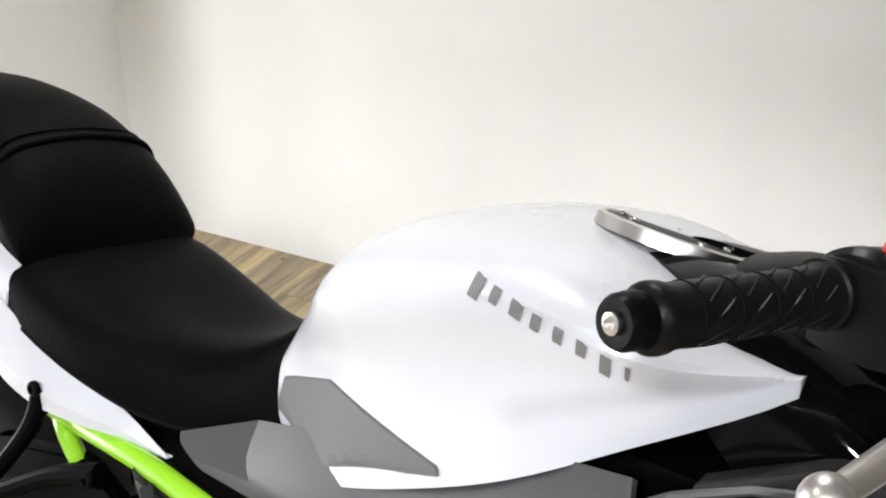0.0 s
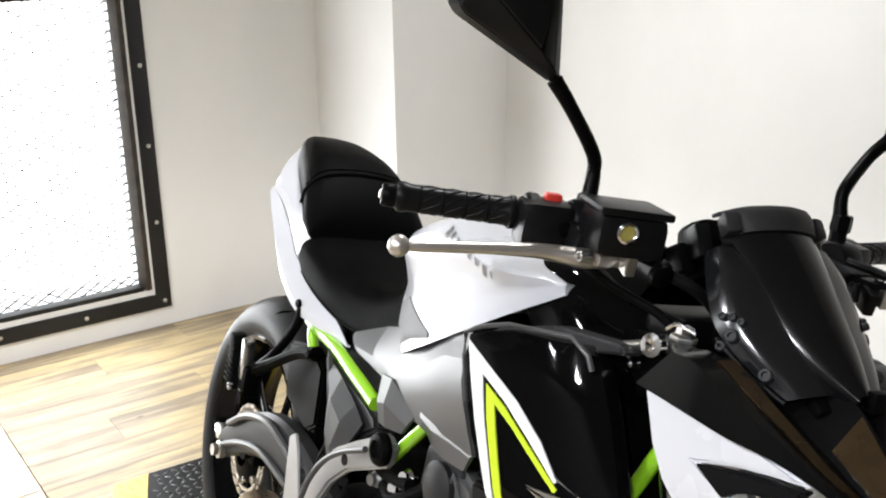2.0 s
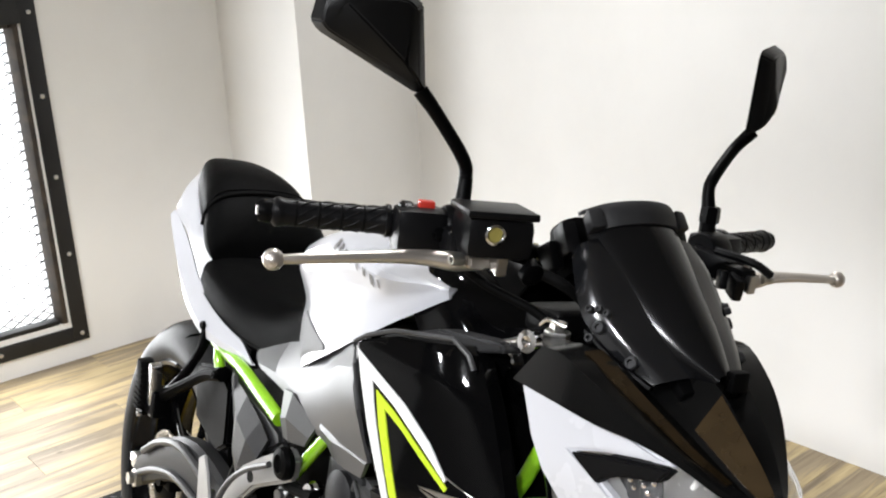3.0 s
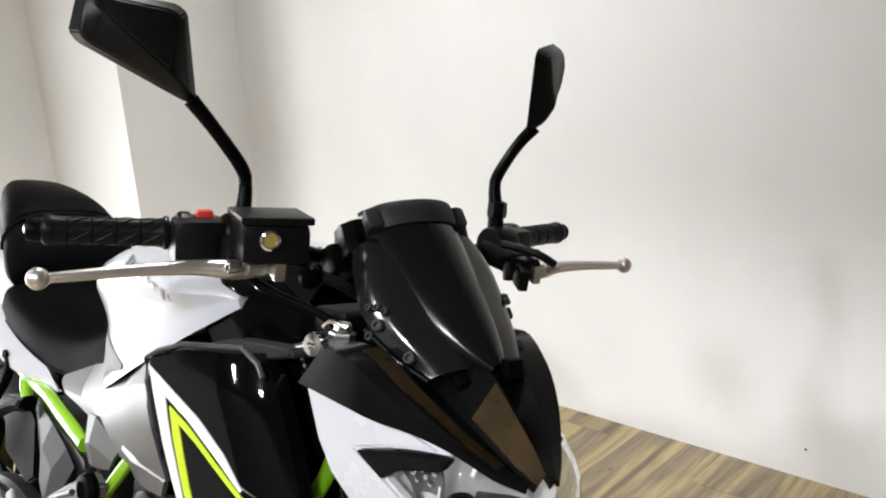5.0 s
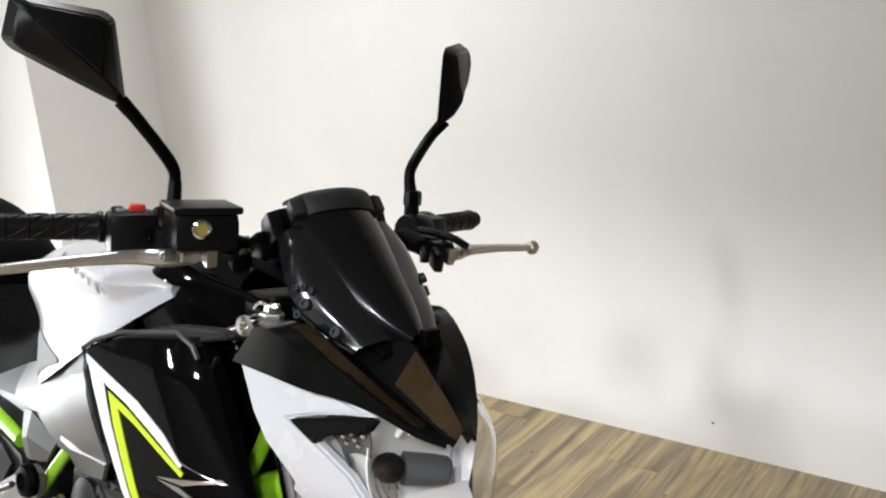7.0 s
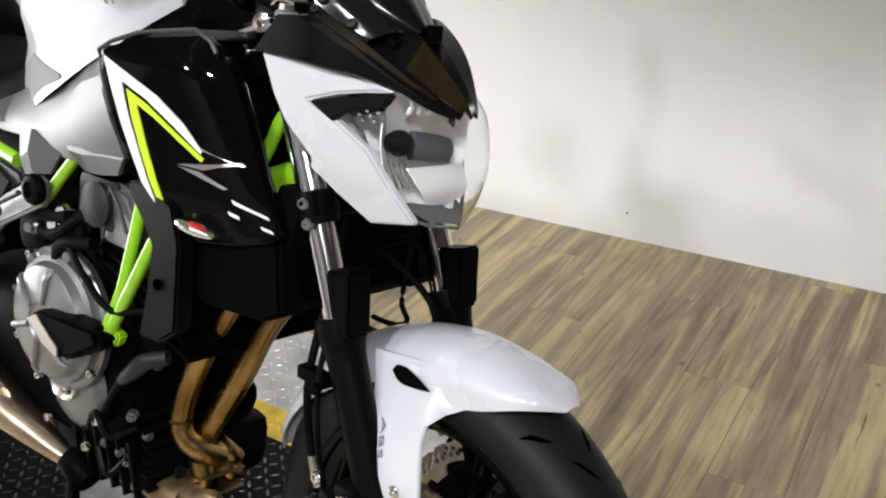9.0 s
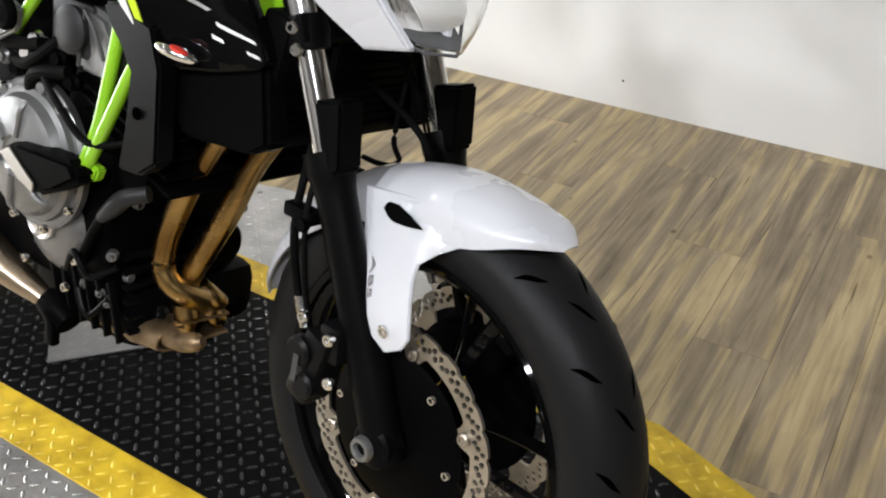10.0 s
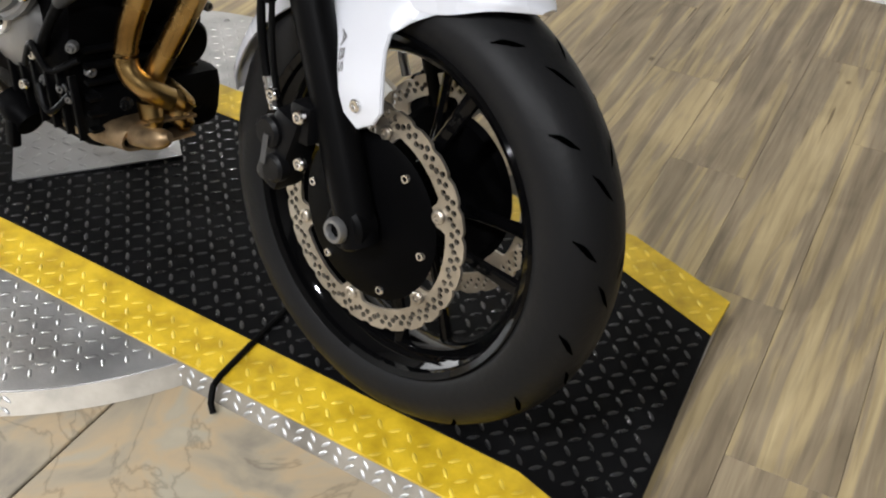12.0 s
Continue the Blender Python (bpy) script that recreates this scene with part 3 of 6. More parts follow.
def panel(outline, thick, yf, lift=0.0, step=0.012, bevel=0.0015):
    """A curved plate over an outline in x, z, its outer skin at yf, rounded at the rim."""
    from mathutils.geometry import delaunay_2d_cdt
    n = len(outline)
    pts = [Vector(q) for q in outline]
    lo, hi = [min(q[k] for q in outline) for k in (0, 1)], [max(q[k] for q in outline) for k in (0, 1)]
    edge = [(k, (k + 1) % n) for k in range(n)]
    for i in range(1, int((hi[0] - lo[0]) / step) + 1):
        for j in range(1, int((hi[1] - lo[1]) / step) + 1):
            q = Vector((lo[0] + i * step, lo[1] + j * step))
            if inside(outline, q.x, q.y) and all((q - a.lerp(b, t / 6)).length > step * 0.6 for a, b in zip(pts[:n], pts[1:n] + pts[:1]) for t in range(7)):
                pts.append(q)
    vs, _, fs, *_ = delaunay_2d_cdt(pts, edge, [], 1, 1e-6)
    bm = bmesh.new()
    bv = [bm.verts.new((q[0], yf(q[0], q[1]) - lift, q[1])) for q in vs]
    for f in fs:
        bm.faces.new([bv[k] for k in f])
    bmesh.ops.delete(bm, geom=[v for v in bm.verts if not v.link_faces], context="VERTS")
    got = bmesh.ops.extrude_face_region(bm, geom=bm.faces[:])
    side = -1 if yf(outline[0][0], outline[0][1]) < 0 else 1
    bmesh.ops.translate(bm, vec=(0, -side * thick, 0), verts=[g for g in got["geom"] if isinstance(g, bmesh.types.BMVert)])
    bmesh.ops.recalc_face_normals(bm, faces=bm.faces)
    if bevel:
        bmesh.ops.bevel(bm, geom=[e for e in bm.edges if e.calc_face_angle(0) > 1.0], offset=bevel, segments=2, affect="EDGES", clamp_overlap=True)
    return bm


def tube(points, r, n=5, sides=12, flat=1.0, smooth=True):
    """A round bar along a line; r is one radius or one for each point."""
    rs = r if isinstance(r, (list, tuple)) else [r] * len(points)
    line = crom(points, n) if smooth else [Vector(q) for q in points]
    rad = [v.x for v in crom([(q, 0, 0) for q in rs], n)] if smooth else rs
    bm = bmesh.new()
    rings, up = [], Vector((0, 0, 1))
    for k, q in enumerate(line):
        d = (line[min(k + 1, len(line) - 1)] - line[max(k - 1, 0)]).normalized()
        s = d.cross(up)
        s = s.normalized() if s.length > 1e-3 else d.cross(Vector((0, 1, 0))).normalized()
        w = s.cross(d)
        rings.append([bm.verts.new(q + rad[k] * (math.cos(a) * s + flat * math.sin(a) * w)) for a in [2 * math.pi * j / sides for j in range(sides)]])
    for a, b in zip(rings, rings[1:]):
        for j in range(sides):
            bm.faces.new((a[j], a[(j + 1) % sides], b[(j + 1) % sides], b[j]))
    bm.faces.new(rings[0])
    bm.faces.new(rings[-1])
    return bm


def turned(profile, at, sides=48, axis=(0, 1, 0), closed=False):
    """A ring turned from (radius, offset along the axis) points."""
    q = Vector((0, 1, 0)).rotation_difference(Vector(axis)).to_matrix().to_4x4()
    bm = bmesh.new()
    rings = []
    for k in range(sides):
        a = 2 * math.pi * k / sides
        rings.append([bm.verts.new((r * math.cos(a), y, r * math.sin(a))) for r, y in profile])
    m = len(profile)
    for k in range(sides):
        a, b = rings[k], rings[(k + 1) % sides]
        for j in range(m if closed else m - 1):
            bm.faces.new((a[j], a[(j + 1) % m], b[(j + 1) % m], b[j]))
    if not closed:
        for j in (0, -1):
            if profile[j][0] > 1e-4:
                bm.faces.new([r[j] for r in rings])
    bmesh.ops.transform(bm, matrix=Matrix.Translation(at) @ q, verts=bm.verts)
    return bm


def bolt(at, r=0.006, h=0.005, axis=(0, -1, 0)):
    """A socket-head bolt, its hollow towards the axis."""
    return turned([(r, 0), (r, h * 0.7), (r * 0.8, h), (r * 0.5, h), (r * 0.45, h * 0.5), (0.0, h * 0.5)], at, 14, axis)


def join(*bms):
    data = bpy.data.meshes.new("tmp")
    out = bmesh.new()
    for b in bms:
        b.to_mesh(data)
        out.from_mesh(data)
        b.free()
    bpy.data.meshes.remove(data)
    return out


def mirrored(bm):
    bm.transform(Matrix.Diagonal((1, -1, 1, 1)))
    bmesh.ops.reverse_faces(bm, faces=bm.faces)
    return bm


def shifted(bm, y=0.0, x=0.0, z=0.0):
    bm.transform(Matrix.Translation((x, y, z)))
    return bm


def opposite(bm, c):
    """The other side's twin of a part, about the plane y = c."""
    return mirrored(shifted(bm, -2 * c))


def creased(bm, angle=0.3, width=0.0012):
    """Softens the folds of a thin panel."""
    bmesh.ops.bevel(bm, geom=[e for e in bm.edges if e.calc_face_angle(0) > angle], offset=width, segments=2, affect="EDGES", clamp_overlap=True)
    return bm


bike = new("motorcycle")
bike.matrix_world = Matrix.Translation((1.425, -0.0845, 0)) @ pose(0, 0, 0, 0, 0, -7.6) @ pose(0, 0, 0, -14.2) @ Matrix.Translation((-1.41, 0, 0))
tagged(bike, "white and black naked motorcycle with lime green tubular frame", "motorcycle")
AXIS = Vector((-math.sin(radians(24)), 0, math.cos(radians(24))))


def steered(deg, off=(0, 0, 0)):
    return Matrix.Translation((1.51, 0, 0)) @ Matrix.Rotation(radians(deg), 4, AXIS) @ Matrix.Translation((-1.51, 0, 0)) @ Matrix.Translation(off)


STEER = steered(-5.9)
TILT = steered(-7.4, (0, -0.01, -0.007))
RIGHT_LEVER = steered(-7.4, (0, -0.013, 0.001))
LEFT = steered(-7.4, (-0.03, -0.004, -0.033))
LEFT_LEVER = steered(-7.4, (0, -0.012, -0.02))
RIGHT_MIRROR = steered(-7.4, (0, -0.018, -0.009))
LEFT_MIRROR = steered(-7.4, (0, 0.018, -0.004))
HEAD = steered(-7.4, (-0.006, -0.016, 0.004))
SCREEN = steered(-7.4, (-0.014, -0.014, 0.008))
part("disc_side", turned(DISC_SIDE, (0, 0, -0.0045), 128, (0, 0, 1), True), STONETINT_STEEL, platform, "steel side of the disc with the stone's reflection in its colour", 14)

place = [Matrix()]


def bp(name, bm, mat, parent=None, label="", m=None, smooth=True):
    """A part of the motorcycle, m: the turn of the steering."""
    bm.transform(place[0] if m is None else m)
    return part(name, bm, mat, parent or bike, label, smooth)


# ---- motorcycle: wheels ----
def pierced_disc(r_out, r_in, petals, tabs, tab_r, tab_phase, holes, thick, depth=0.004):
    """A scalloped brake disc with drilled holes and inward ears, in the x, z plane."""
    from mathutils.geometry import delaunay_2d_cdt
    pts, edges = [], []

    def ring(loop):
        n = len(pts)
        pts.extend(Vector(q) for q in loop)
        edges.extend((n + k, n + (k + 1) % len(loop)) for k in range(len(loop)))

    def outer_r(a):
        return r_out - depth * max(0.0, math.cos(a * petals)) ** 3

    def inner_r(a):
        gap = min(abs((a - tab_phase - 2 * math.pi * k / tabs + math.pi) % (2 * math.pi) - math.pi) for k in range(tabs))
        return r_in - (r_in - tab_r) * max(0.0, 1 - (gap / 0.15) ** 4)

    steps = 180
    ring([(outer_r(a) * math.cos(a), outer_r(a) * math.sin(a)) for a in [2 * math.pi * k / steps for k in range(steps)]])
    ring([(inner_r(a) * math.cos(a), inner_r(a) * math.sin(a)) for a in [2 * math.pi * k / steps for k in range(steps)]])
    for hx, hz, hr in holes:
        ring([(hx + hr * math.cos(a), hz + hr * math.sin(a)) for a in [math.pi / 4 * k for k in range(8)]])
    vs, _, fs, *_ = delaunay_2d_cdt(pts, edges, [], 0, 1e-6)
    bm = bmesh.new()
    bv = [bm.verts.new((q[0], 0, q[1])) for q in vs]
    for f in fs:
        c = sum((vs[k] for k in f), Vector((0, 0))) / len(f)
        a, r = math.atan2(c.y, c.x), c.length
        if inner_r(a) < r < outer_r(a) and all((c.x - hx) ** 2 + (c.y - hz) ** 2 > (hr * 0.9) ** 2 for hx, hz, hr in holes):
            bm.faces.new([bv[k] for k in f])
    bmesh.ops.delete(bm, geom=[v for v in bm.verts if not v.link_faces], context="VERTS")
    bmesh.ops.recalc_face_normals(bm, faces=bm.faces)
    bmesh.ops.solidify(bm, geom=bm.faces[:], thickness=thick)
    return bm


def tyre_mesh(r, hw, rim_r, at):
    prof = [(rim_r, hw * 0.80), (rim_r + 0.012, hw * 0.93), (rim_r + (r - rim_r) * 0.40, hw), (rim_r + (r - rim_r) * 0.61, hw * 0.93), (rim_r + (r - rim_r) * 0.80, hw * 0.72),
            (rim_r + (r - rim_r) * 0.90, hw * 0.53), (rim_r + (r - rim_r) * 0.965, hw * 0.28), (r, 0)]
    prof = prof + [(a, -b) for a, b in prof[-2::-1]] + [(rim_r - 0.004, -hw * 0.7), (rim_r - 0.004, hw * 0.7)]
    return turned(prof, at, 96, closed=True)


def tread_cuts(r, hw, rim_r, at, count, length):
    """Slanted rain grooves, each a sliver lying on the tread, its near-black colour standing for the groove's shade."""
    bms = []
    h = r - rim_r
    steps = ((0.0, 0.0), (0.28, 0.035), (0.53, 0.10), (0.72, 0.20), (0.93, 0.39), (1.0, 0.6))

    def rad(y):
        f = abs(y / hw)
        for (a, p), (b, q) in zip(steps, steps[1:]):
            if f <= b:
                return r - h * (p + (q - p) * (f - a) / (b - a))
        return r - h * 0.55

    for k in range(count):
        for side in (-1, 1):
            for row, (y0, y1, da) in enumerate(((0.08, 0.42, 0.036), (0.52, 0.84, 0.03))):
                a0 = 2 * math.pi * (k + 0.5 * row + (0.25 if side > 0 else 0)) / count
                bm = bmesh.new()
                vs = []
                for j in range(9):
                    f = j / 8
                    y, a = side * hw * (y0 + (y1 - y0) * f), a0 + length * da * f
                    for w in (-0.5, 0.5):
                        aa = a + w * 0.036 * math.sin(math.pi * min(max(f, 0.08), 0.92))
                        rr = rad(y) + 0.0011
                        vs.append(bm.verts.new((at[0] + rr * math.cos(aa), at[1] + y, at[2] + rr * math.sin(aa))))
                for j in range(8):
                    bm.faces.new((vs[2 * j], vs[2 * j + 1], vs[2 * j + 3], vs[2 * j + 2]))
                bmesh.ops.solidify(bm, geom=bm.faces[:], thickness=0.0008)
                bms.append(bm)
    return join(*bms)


def rim_mesh(rim_r, hw, at):
    h = hw * 0.86
    prof = [(rim_r + 0.006, h), (rim_r + 0.002, h + 0.004), (rim_r - 0.006, h), (rim_r - 0.008, h * 0.85), (rim_r - 0.022, h * 0.62), (rim_r - 0.03, h * 0.3), (rim_r - 0.03, -h * 0.3), (rim_r - 0.022, -h * 0.62),
            (rim_r - 0.008, -h * 0.85), (rim_r - 0.006, -h), (rim_r + 0.002, -h - 0.004), (rim_r + 0.006, -h), (rim_r - 0.002, -h * 0.8), (rim_r - 0.016, 0), (rim_r - 0.002, h * 0.8)]
    return turned(prof, at, 96, closed=True)


def spoke(at, a, r0, r1, y, w):
    c, s = math.cos(a), math.sin(a)
    pts = [(at[0] + r * c, y * f, at[2] + r * s) for r, f in ((r0, 1.0), ((r0 + r1) / 2, 0.8), (r1, 0.4))]
    return tube(pts, [w, w * 0.75, w * 0.95], 4, 8, 1.5)


def wheel(name, at, r, hw, rim_r, m, discs, spokes, phase, label):
    hub = bp(name, turned([(0.028, 0.055), (0.034, 0.03), (0.03, 0.0), (0.034, -0.03), (0.028, -0.055)], at, 32), GLOSS, None, label, m)
    bp("tyre", tyre_mesh(r, hw, rim_r, at), TYRE, hub, "black road tyre with rain grooves", m)
    tagged(bp("tread_groove", tread_cuts(r, hw, rim_r, at, 15, 3.0), RECESS_SHADE, hub, "", m), "", "", "", "stuff")
    bp("rim", rim_mesh(rim_r, hw, at), GLOSS, hub, "gloss black cast rim", m)
    for k in range(spokes):
        for d in (-0.16, 0.16):
            a = phase + 2 * math.pi * k / spokes
            bp("spoke", spoke(at, a + d, 0.03, rim_r - 0.02, 0.025 * (1 if d > 0 else -1), 0.008), GLOSS, hub, "", m)
    for y, ro, ri, n, R, bn in discs:
        holes = []
        for k in range(n):
            a0 = 2 * math.pi * k / n
            for q, (da, f) in enumerate(((-0.09, 0.28), (-0.04, 0.62), (0.01, 0.3), (0.05, 0.72), (0.1, 0.45))):
                rr = ri + 0.004 + (ro - ri - 0.006) * f
                holes.append((rr * math.cos(a0 + da * 26 / n), rr * math.sin(a0 + da * 26 / n), 0.004))
        bm = pierced_disc(ro, ri, n, bn, R - 0.012, phase + 0.4, holes, 0.0045)
        bm.transform(Matrix.Translation((at[0], y, at[2])))
        d = bp("brake_disc", bm, DISC, hub, "drilled petal steel brake disc", m, False)
        for k in range(bn):
            a = phase + 0.4 + 2 * math.pi * k / bn
            sd = -1 if y < 0 else 1
            bp("button", bolt((at[0] + R * math.cos(a), y + sd * 0.001, at[2] + R * math.sin(a)), 0.0085, 0.005, (0, sd, 0)), DISC, hub, "", m)
            a += math.pi / bn
            bp("bolt", bolt((at[0] + R * 0.8 * math.cos(a), y + sd * 0.001, at[2] + R * 0.8 * math.sin(a)), 0.0065, 0.008, (0, sd, 0)), CHROME, hub, "", m)
        sd = -1 if y < 0 else 1
        bp("disc_carrier", turned([(0.03, 0.012 * sd), (R * 0.55, 0.010 * sd), (R * 0.86, 0.004 * sd), (R * 0.93, 0.0), (R * 0.86, -0.008 * sd), (0.03, -0.012 * sd)], (at[0], y, at[2]), 60, closed=True), BLACKMETAL, hub, "", m)
    return hub


FW, RW = (1.435, 0.006, 0.311), (0.04, -0.012, 0.328)
wheel("front_wheel", FW, 0.304, 0.06, 0.222, STEER, ((-0.070, 0.15, 0.122, 26, 0.117, 6), (0.078, 0.15, 0.122, 26, 0.117, 6)), 5, radians(1), "gloss black front wheel")
wheel("rear_wheel", RW, 0.328, 0.079, 0.238, None, ((-0.085, 0.098, 0.075, 20, 0.07, 5),), 5, radians(20), "gloss black rear wheel")
bp("axle_nut", turned([(0.0165, 0), (0.0165, 0.004), (0.0145, 0.009), (0.0105, 0.0095), (0.0095, 0.008), (0.009, 0.0)], (1.438, -0.126, 0.311), 28, (0, -1, 0), True), CASE, None, "steel front axle end", STEER)
bp("axle_bore", turned([(0.0096, 0), (0.0096, 0.002), (0.0, 0.002)], (1.438, -0.126, 0.311), 6, (0, -1, 0)), BLACK, None, "dark hexagon bore of the axle", STEER)


# ---- motorcycle: fork ----
def fx(z):
    return 1.445 - (z - 0.31) * 0.445


for sy in (-1, 1):
    y = sy * 0.1
    leg = bp("fork_leg", tube([(fx(z), y, z) for z in (0.29, 0.34, 0.45, 0.56, 0.60, 0.615, 0.64)], [0.024, 0.026, 0.0245, 0.0245, 0.026, 0.03, 0.03], 2, 24), SATIN, None, "satin black fork leg", STEER)
    bp("axle_clamp", join(turned([(0.0, 0.018), (0.026, 0.018), (0.03, 0.012), (0.03, -0.014), (0.025, -0.018), (0.0, -0.018)], (1.44, y * 1.02, 0.311), 32), box((0.022, 0.016, 0.05), (1.408, sy * 0.1, 0.362), 0.006)), SATIN, leg, "", STEER)
    bp("stanchion", tube([(fx(z), y, z) for z in (0.6, 0.8, 0.93)], 0.0195, 1, 24), CHROME, leg, "polished chrome fork tube", STEER)
    gb = slab([(fx(0.625) + 0.032, -0.022, 0.615), (fx(0.625) + 0.05, -0.022, 0.63), (fx(0.7) + 0.076, -0.022, 0.712), (fx(0.72) + 0.038, -0.022, 0.70), (fx(0.66) + 0.028, -0.022, 0.65)], 0.038, 0.004)
    gb.transform(Matrix.Translation((-0.012, y, 0)))
    bp("fork_guard", gb, BLACK, leg, "black plastic stone guard", STEER)
bp("triple_clamp", join(box((0.07, 0.25, 0.035), (fx(0.765) - 0.01, 0, 0.765), 0.008, pose(0, 0, 0, 0, -22)), turned([(0.028, -0.02), (0.031, 0.0), (0.028, 0.02)], (fx(0.765), -0.1, 0.765), 24, (-0.36, 0, 0.933)),
                        turned([(0.028, -0.02), (0.031, 0.0), (0.028, 0.02)], (fx(0.765), 0.1, 0.765), 24, (-0.36, 0, 0.933))), SATIN, None, "black lower fork clamp", STEER)
bp("triple_clamp", box((0.06, 0.2, 0.03), (1.14, -0.01, 0.99), 0.008), SATIN, None, "black upper fork clamp", STEER)
for z in (0.775, 0.752):
    bp("clamp_bolt", bolt((fx(z) + 0.012, -0.126, z), 0.008, 0.006, (0.4, -0.9, 0)), CHROME, None, "", STEER)
bp("steering_stem", tube([(fx(0.74) - 0.03, 0, 0.74), (1.13, 0, 1.0)], 0.026, 2), BLACKMETAL, None, "", STEER)
# bar clamp nut and cable adjuster beside the screen
adj = bp("fork_cap", turned([(0.013, 0), (0.014, 0.006), (0.013, 0.009), (0.009, 0.011), (0.0085, 0.018), (0, 0.018)], (1.185, -0.118, 0.985), 6, (0, 0, 1)), ALLOY, None, "bright alloy cap", STEER)
bp("adjuster_rod", tube([(1.11, -0.128, 0.957), (1.15, -0.124, 0.972), (1.175, -0.12, 0.98)], [0.005, 0.006, 0.008], 3), ALLOY, None, "bright alloy adjuster", STEER)
bp("adjuster_nut", turned([(0.011, 0), (0.012, 0.012), (0.006, 0.013), (0, 0.008)], (1.168, -0.133, 0.978), 12, (0.3, -0.9, 0.1)), CHROME, None, "", STEER)
bp("mounting_plate", slab([(1.08, -0.112, 0.965), (1.15, -0.112, 0.985), (1.17, -0.112, 0.94), (1.12, -0.112, 0.9), (1.08, -0.112, 0.915)], 0.01), GLOSS, None, "", STEER)
bp("mounting_screw", bolt((1.107, -0.113, 0.936), 0.009, 0.007), CHROME, None, "", STEER)

# ---- motorcycle: front fender ----
rows = []
for deg, rr, hw, drop in ((62.5, 0.331, 0.013, 0.005), (65, 0.333, 0.031, 0.014), (69, 0.334, 0.051, 0.028), (80, 0.331, 0.064, 0.062), (95, 0.328, 0.0695, 0.064), (115, 0.326, 0.070, 0.06), (135, 0.325, 0.068, 0.05), (152, 0.322, 0.058, 0.03), (165, 0.328, 0.044, 0.02), (173, 0.334, 0.02, 0.01)):
    a = radians(deg)
    row = []
    for f, d in ((-1, 1), (-0.9, 0.5), (-0.55, 0.12), (0, 0), (0.55, 0.12), (0.9, 0.5), (1, 1)):
        q = rr - drop * d
        row.append((FW[0] + q * math.cos(a), FW[1] + hw * f, FW[2] + q * math.sin(a)))
    rows.append(row)
fender = bp("front_fender", sheet(rows, 4, 3, 0.003), WHITE, None, "glossy white front mudguard", STEER)
LEG = [(1.331, 0.602), (1.341, 0.575), (1.363, 0.525), (1.386, 0.495), (1.397, 0.470), (1.41, 0.446), (1.433, 0.434), (1.458, 0.449), (1.467, 0.465), (1.455, 0.505), (1.446, 0.528), (1.444, 0.545), (1.458, 0.561), (1.484, 0.577), (1.478, 0.60), (1.43, 0.611)]
for sy in (-1, 1):
    yl = lambda x, z: -0.0635 - 0.0445 * (lambda f: f * f * (3 - 2 * f))(min(1, max(0, (0.612 - z) / 0.15))) + 0.0095 * min(1, max(0, (z - 0.568) / 0.03)) * min(1, max(0, (x - 1.385) / 0.03)) + 0.011 * min(1, max(0, (x - 1.444) / 0.016)) * min(1, max(0, (z - 0.53) / 0.02))
    bm = panel(LEG, 0.006, yl)
    if sy > 0:
        mirrored(bm)
    side = bp("fender_stay", bm, WHITE, fender, "white side stay of the mudguard", STEER)
    bm = bolt((1.43, -0.108, 0.462), 0.008, 0.005)
    bp("bolt", bm if sy < 0 else mirrored(bm), CHROME, side, "", STEER)
    yv = lambda x, z: -0.0695 - 0.10 * max(0.0, 0.60 - z)
    bm = slab([(1.370, 0.588), (1.376, 0.597), (1.391, 0.5985), (1.412, 0.592), (1.433, 0.583), (1.41, 0.5785), (1.389, 0.5765), (1.379, 0.580)], 0.003, 0.0006, yv, 0.0)
    bp("vent", bm if sy < 0 else mirrored(bm), BLACK, side, "black slot", STEER)


def lettering(text, size, m, mat, parent, name="lettering", label=""):
    cu = bpy.data.curves.new("tmp_text", "FONT")
    cu.body, cu.size, cu.extrude, cu.align_x, cu.align_y = text, size, 0.0004, "CENTER", "CENTER"
    tmp = new("tmp_text", cu)
    deps = bpy.context.evaluated_depsgraph_get()
    me = bpy.data.meshes.new_from_object(tmp.evaluated_get(deps))
    bpy.data.objects.remove(tmp)
    me.transform(m)
    me.materials.clear()
    me.materials.append(mat)
    ob = new(name, me)
    ob.parent = parent
    return tagged(ob, label)


abs_mark = lettering("ABS", 0.0185, Matrix.Translation((1.3895, 0, 0.512)) @ pose(0, 0, 0, 90) @ pose(0, 0, 0, 0, 0, -72) @ Matrix.Diagonal((1.5, 0.52, 1, 1)), GREYPRINT, fender, "lettering", "dark grey letters")
for vert in abs_mark.data.vertices:
    vert.co.y = yl(vert.co.x, vert.co.z) - 0.0018 + vert.co.y
abs_mark.data.transform(STEER)

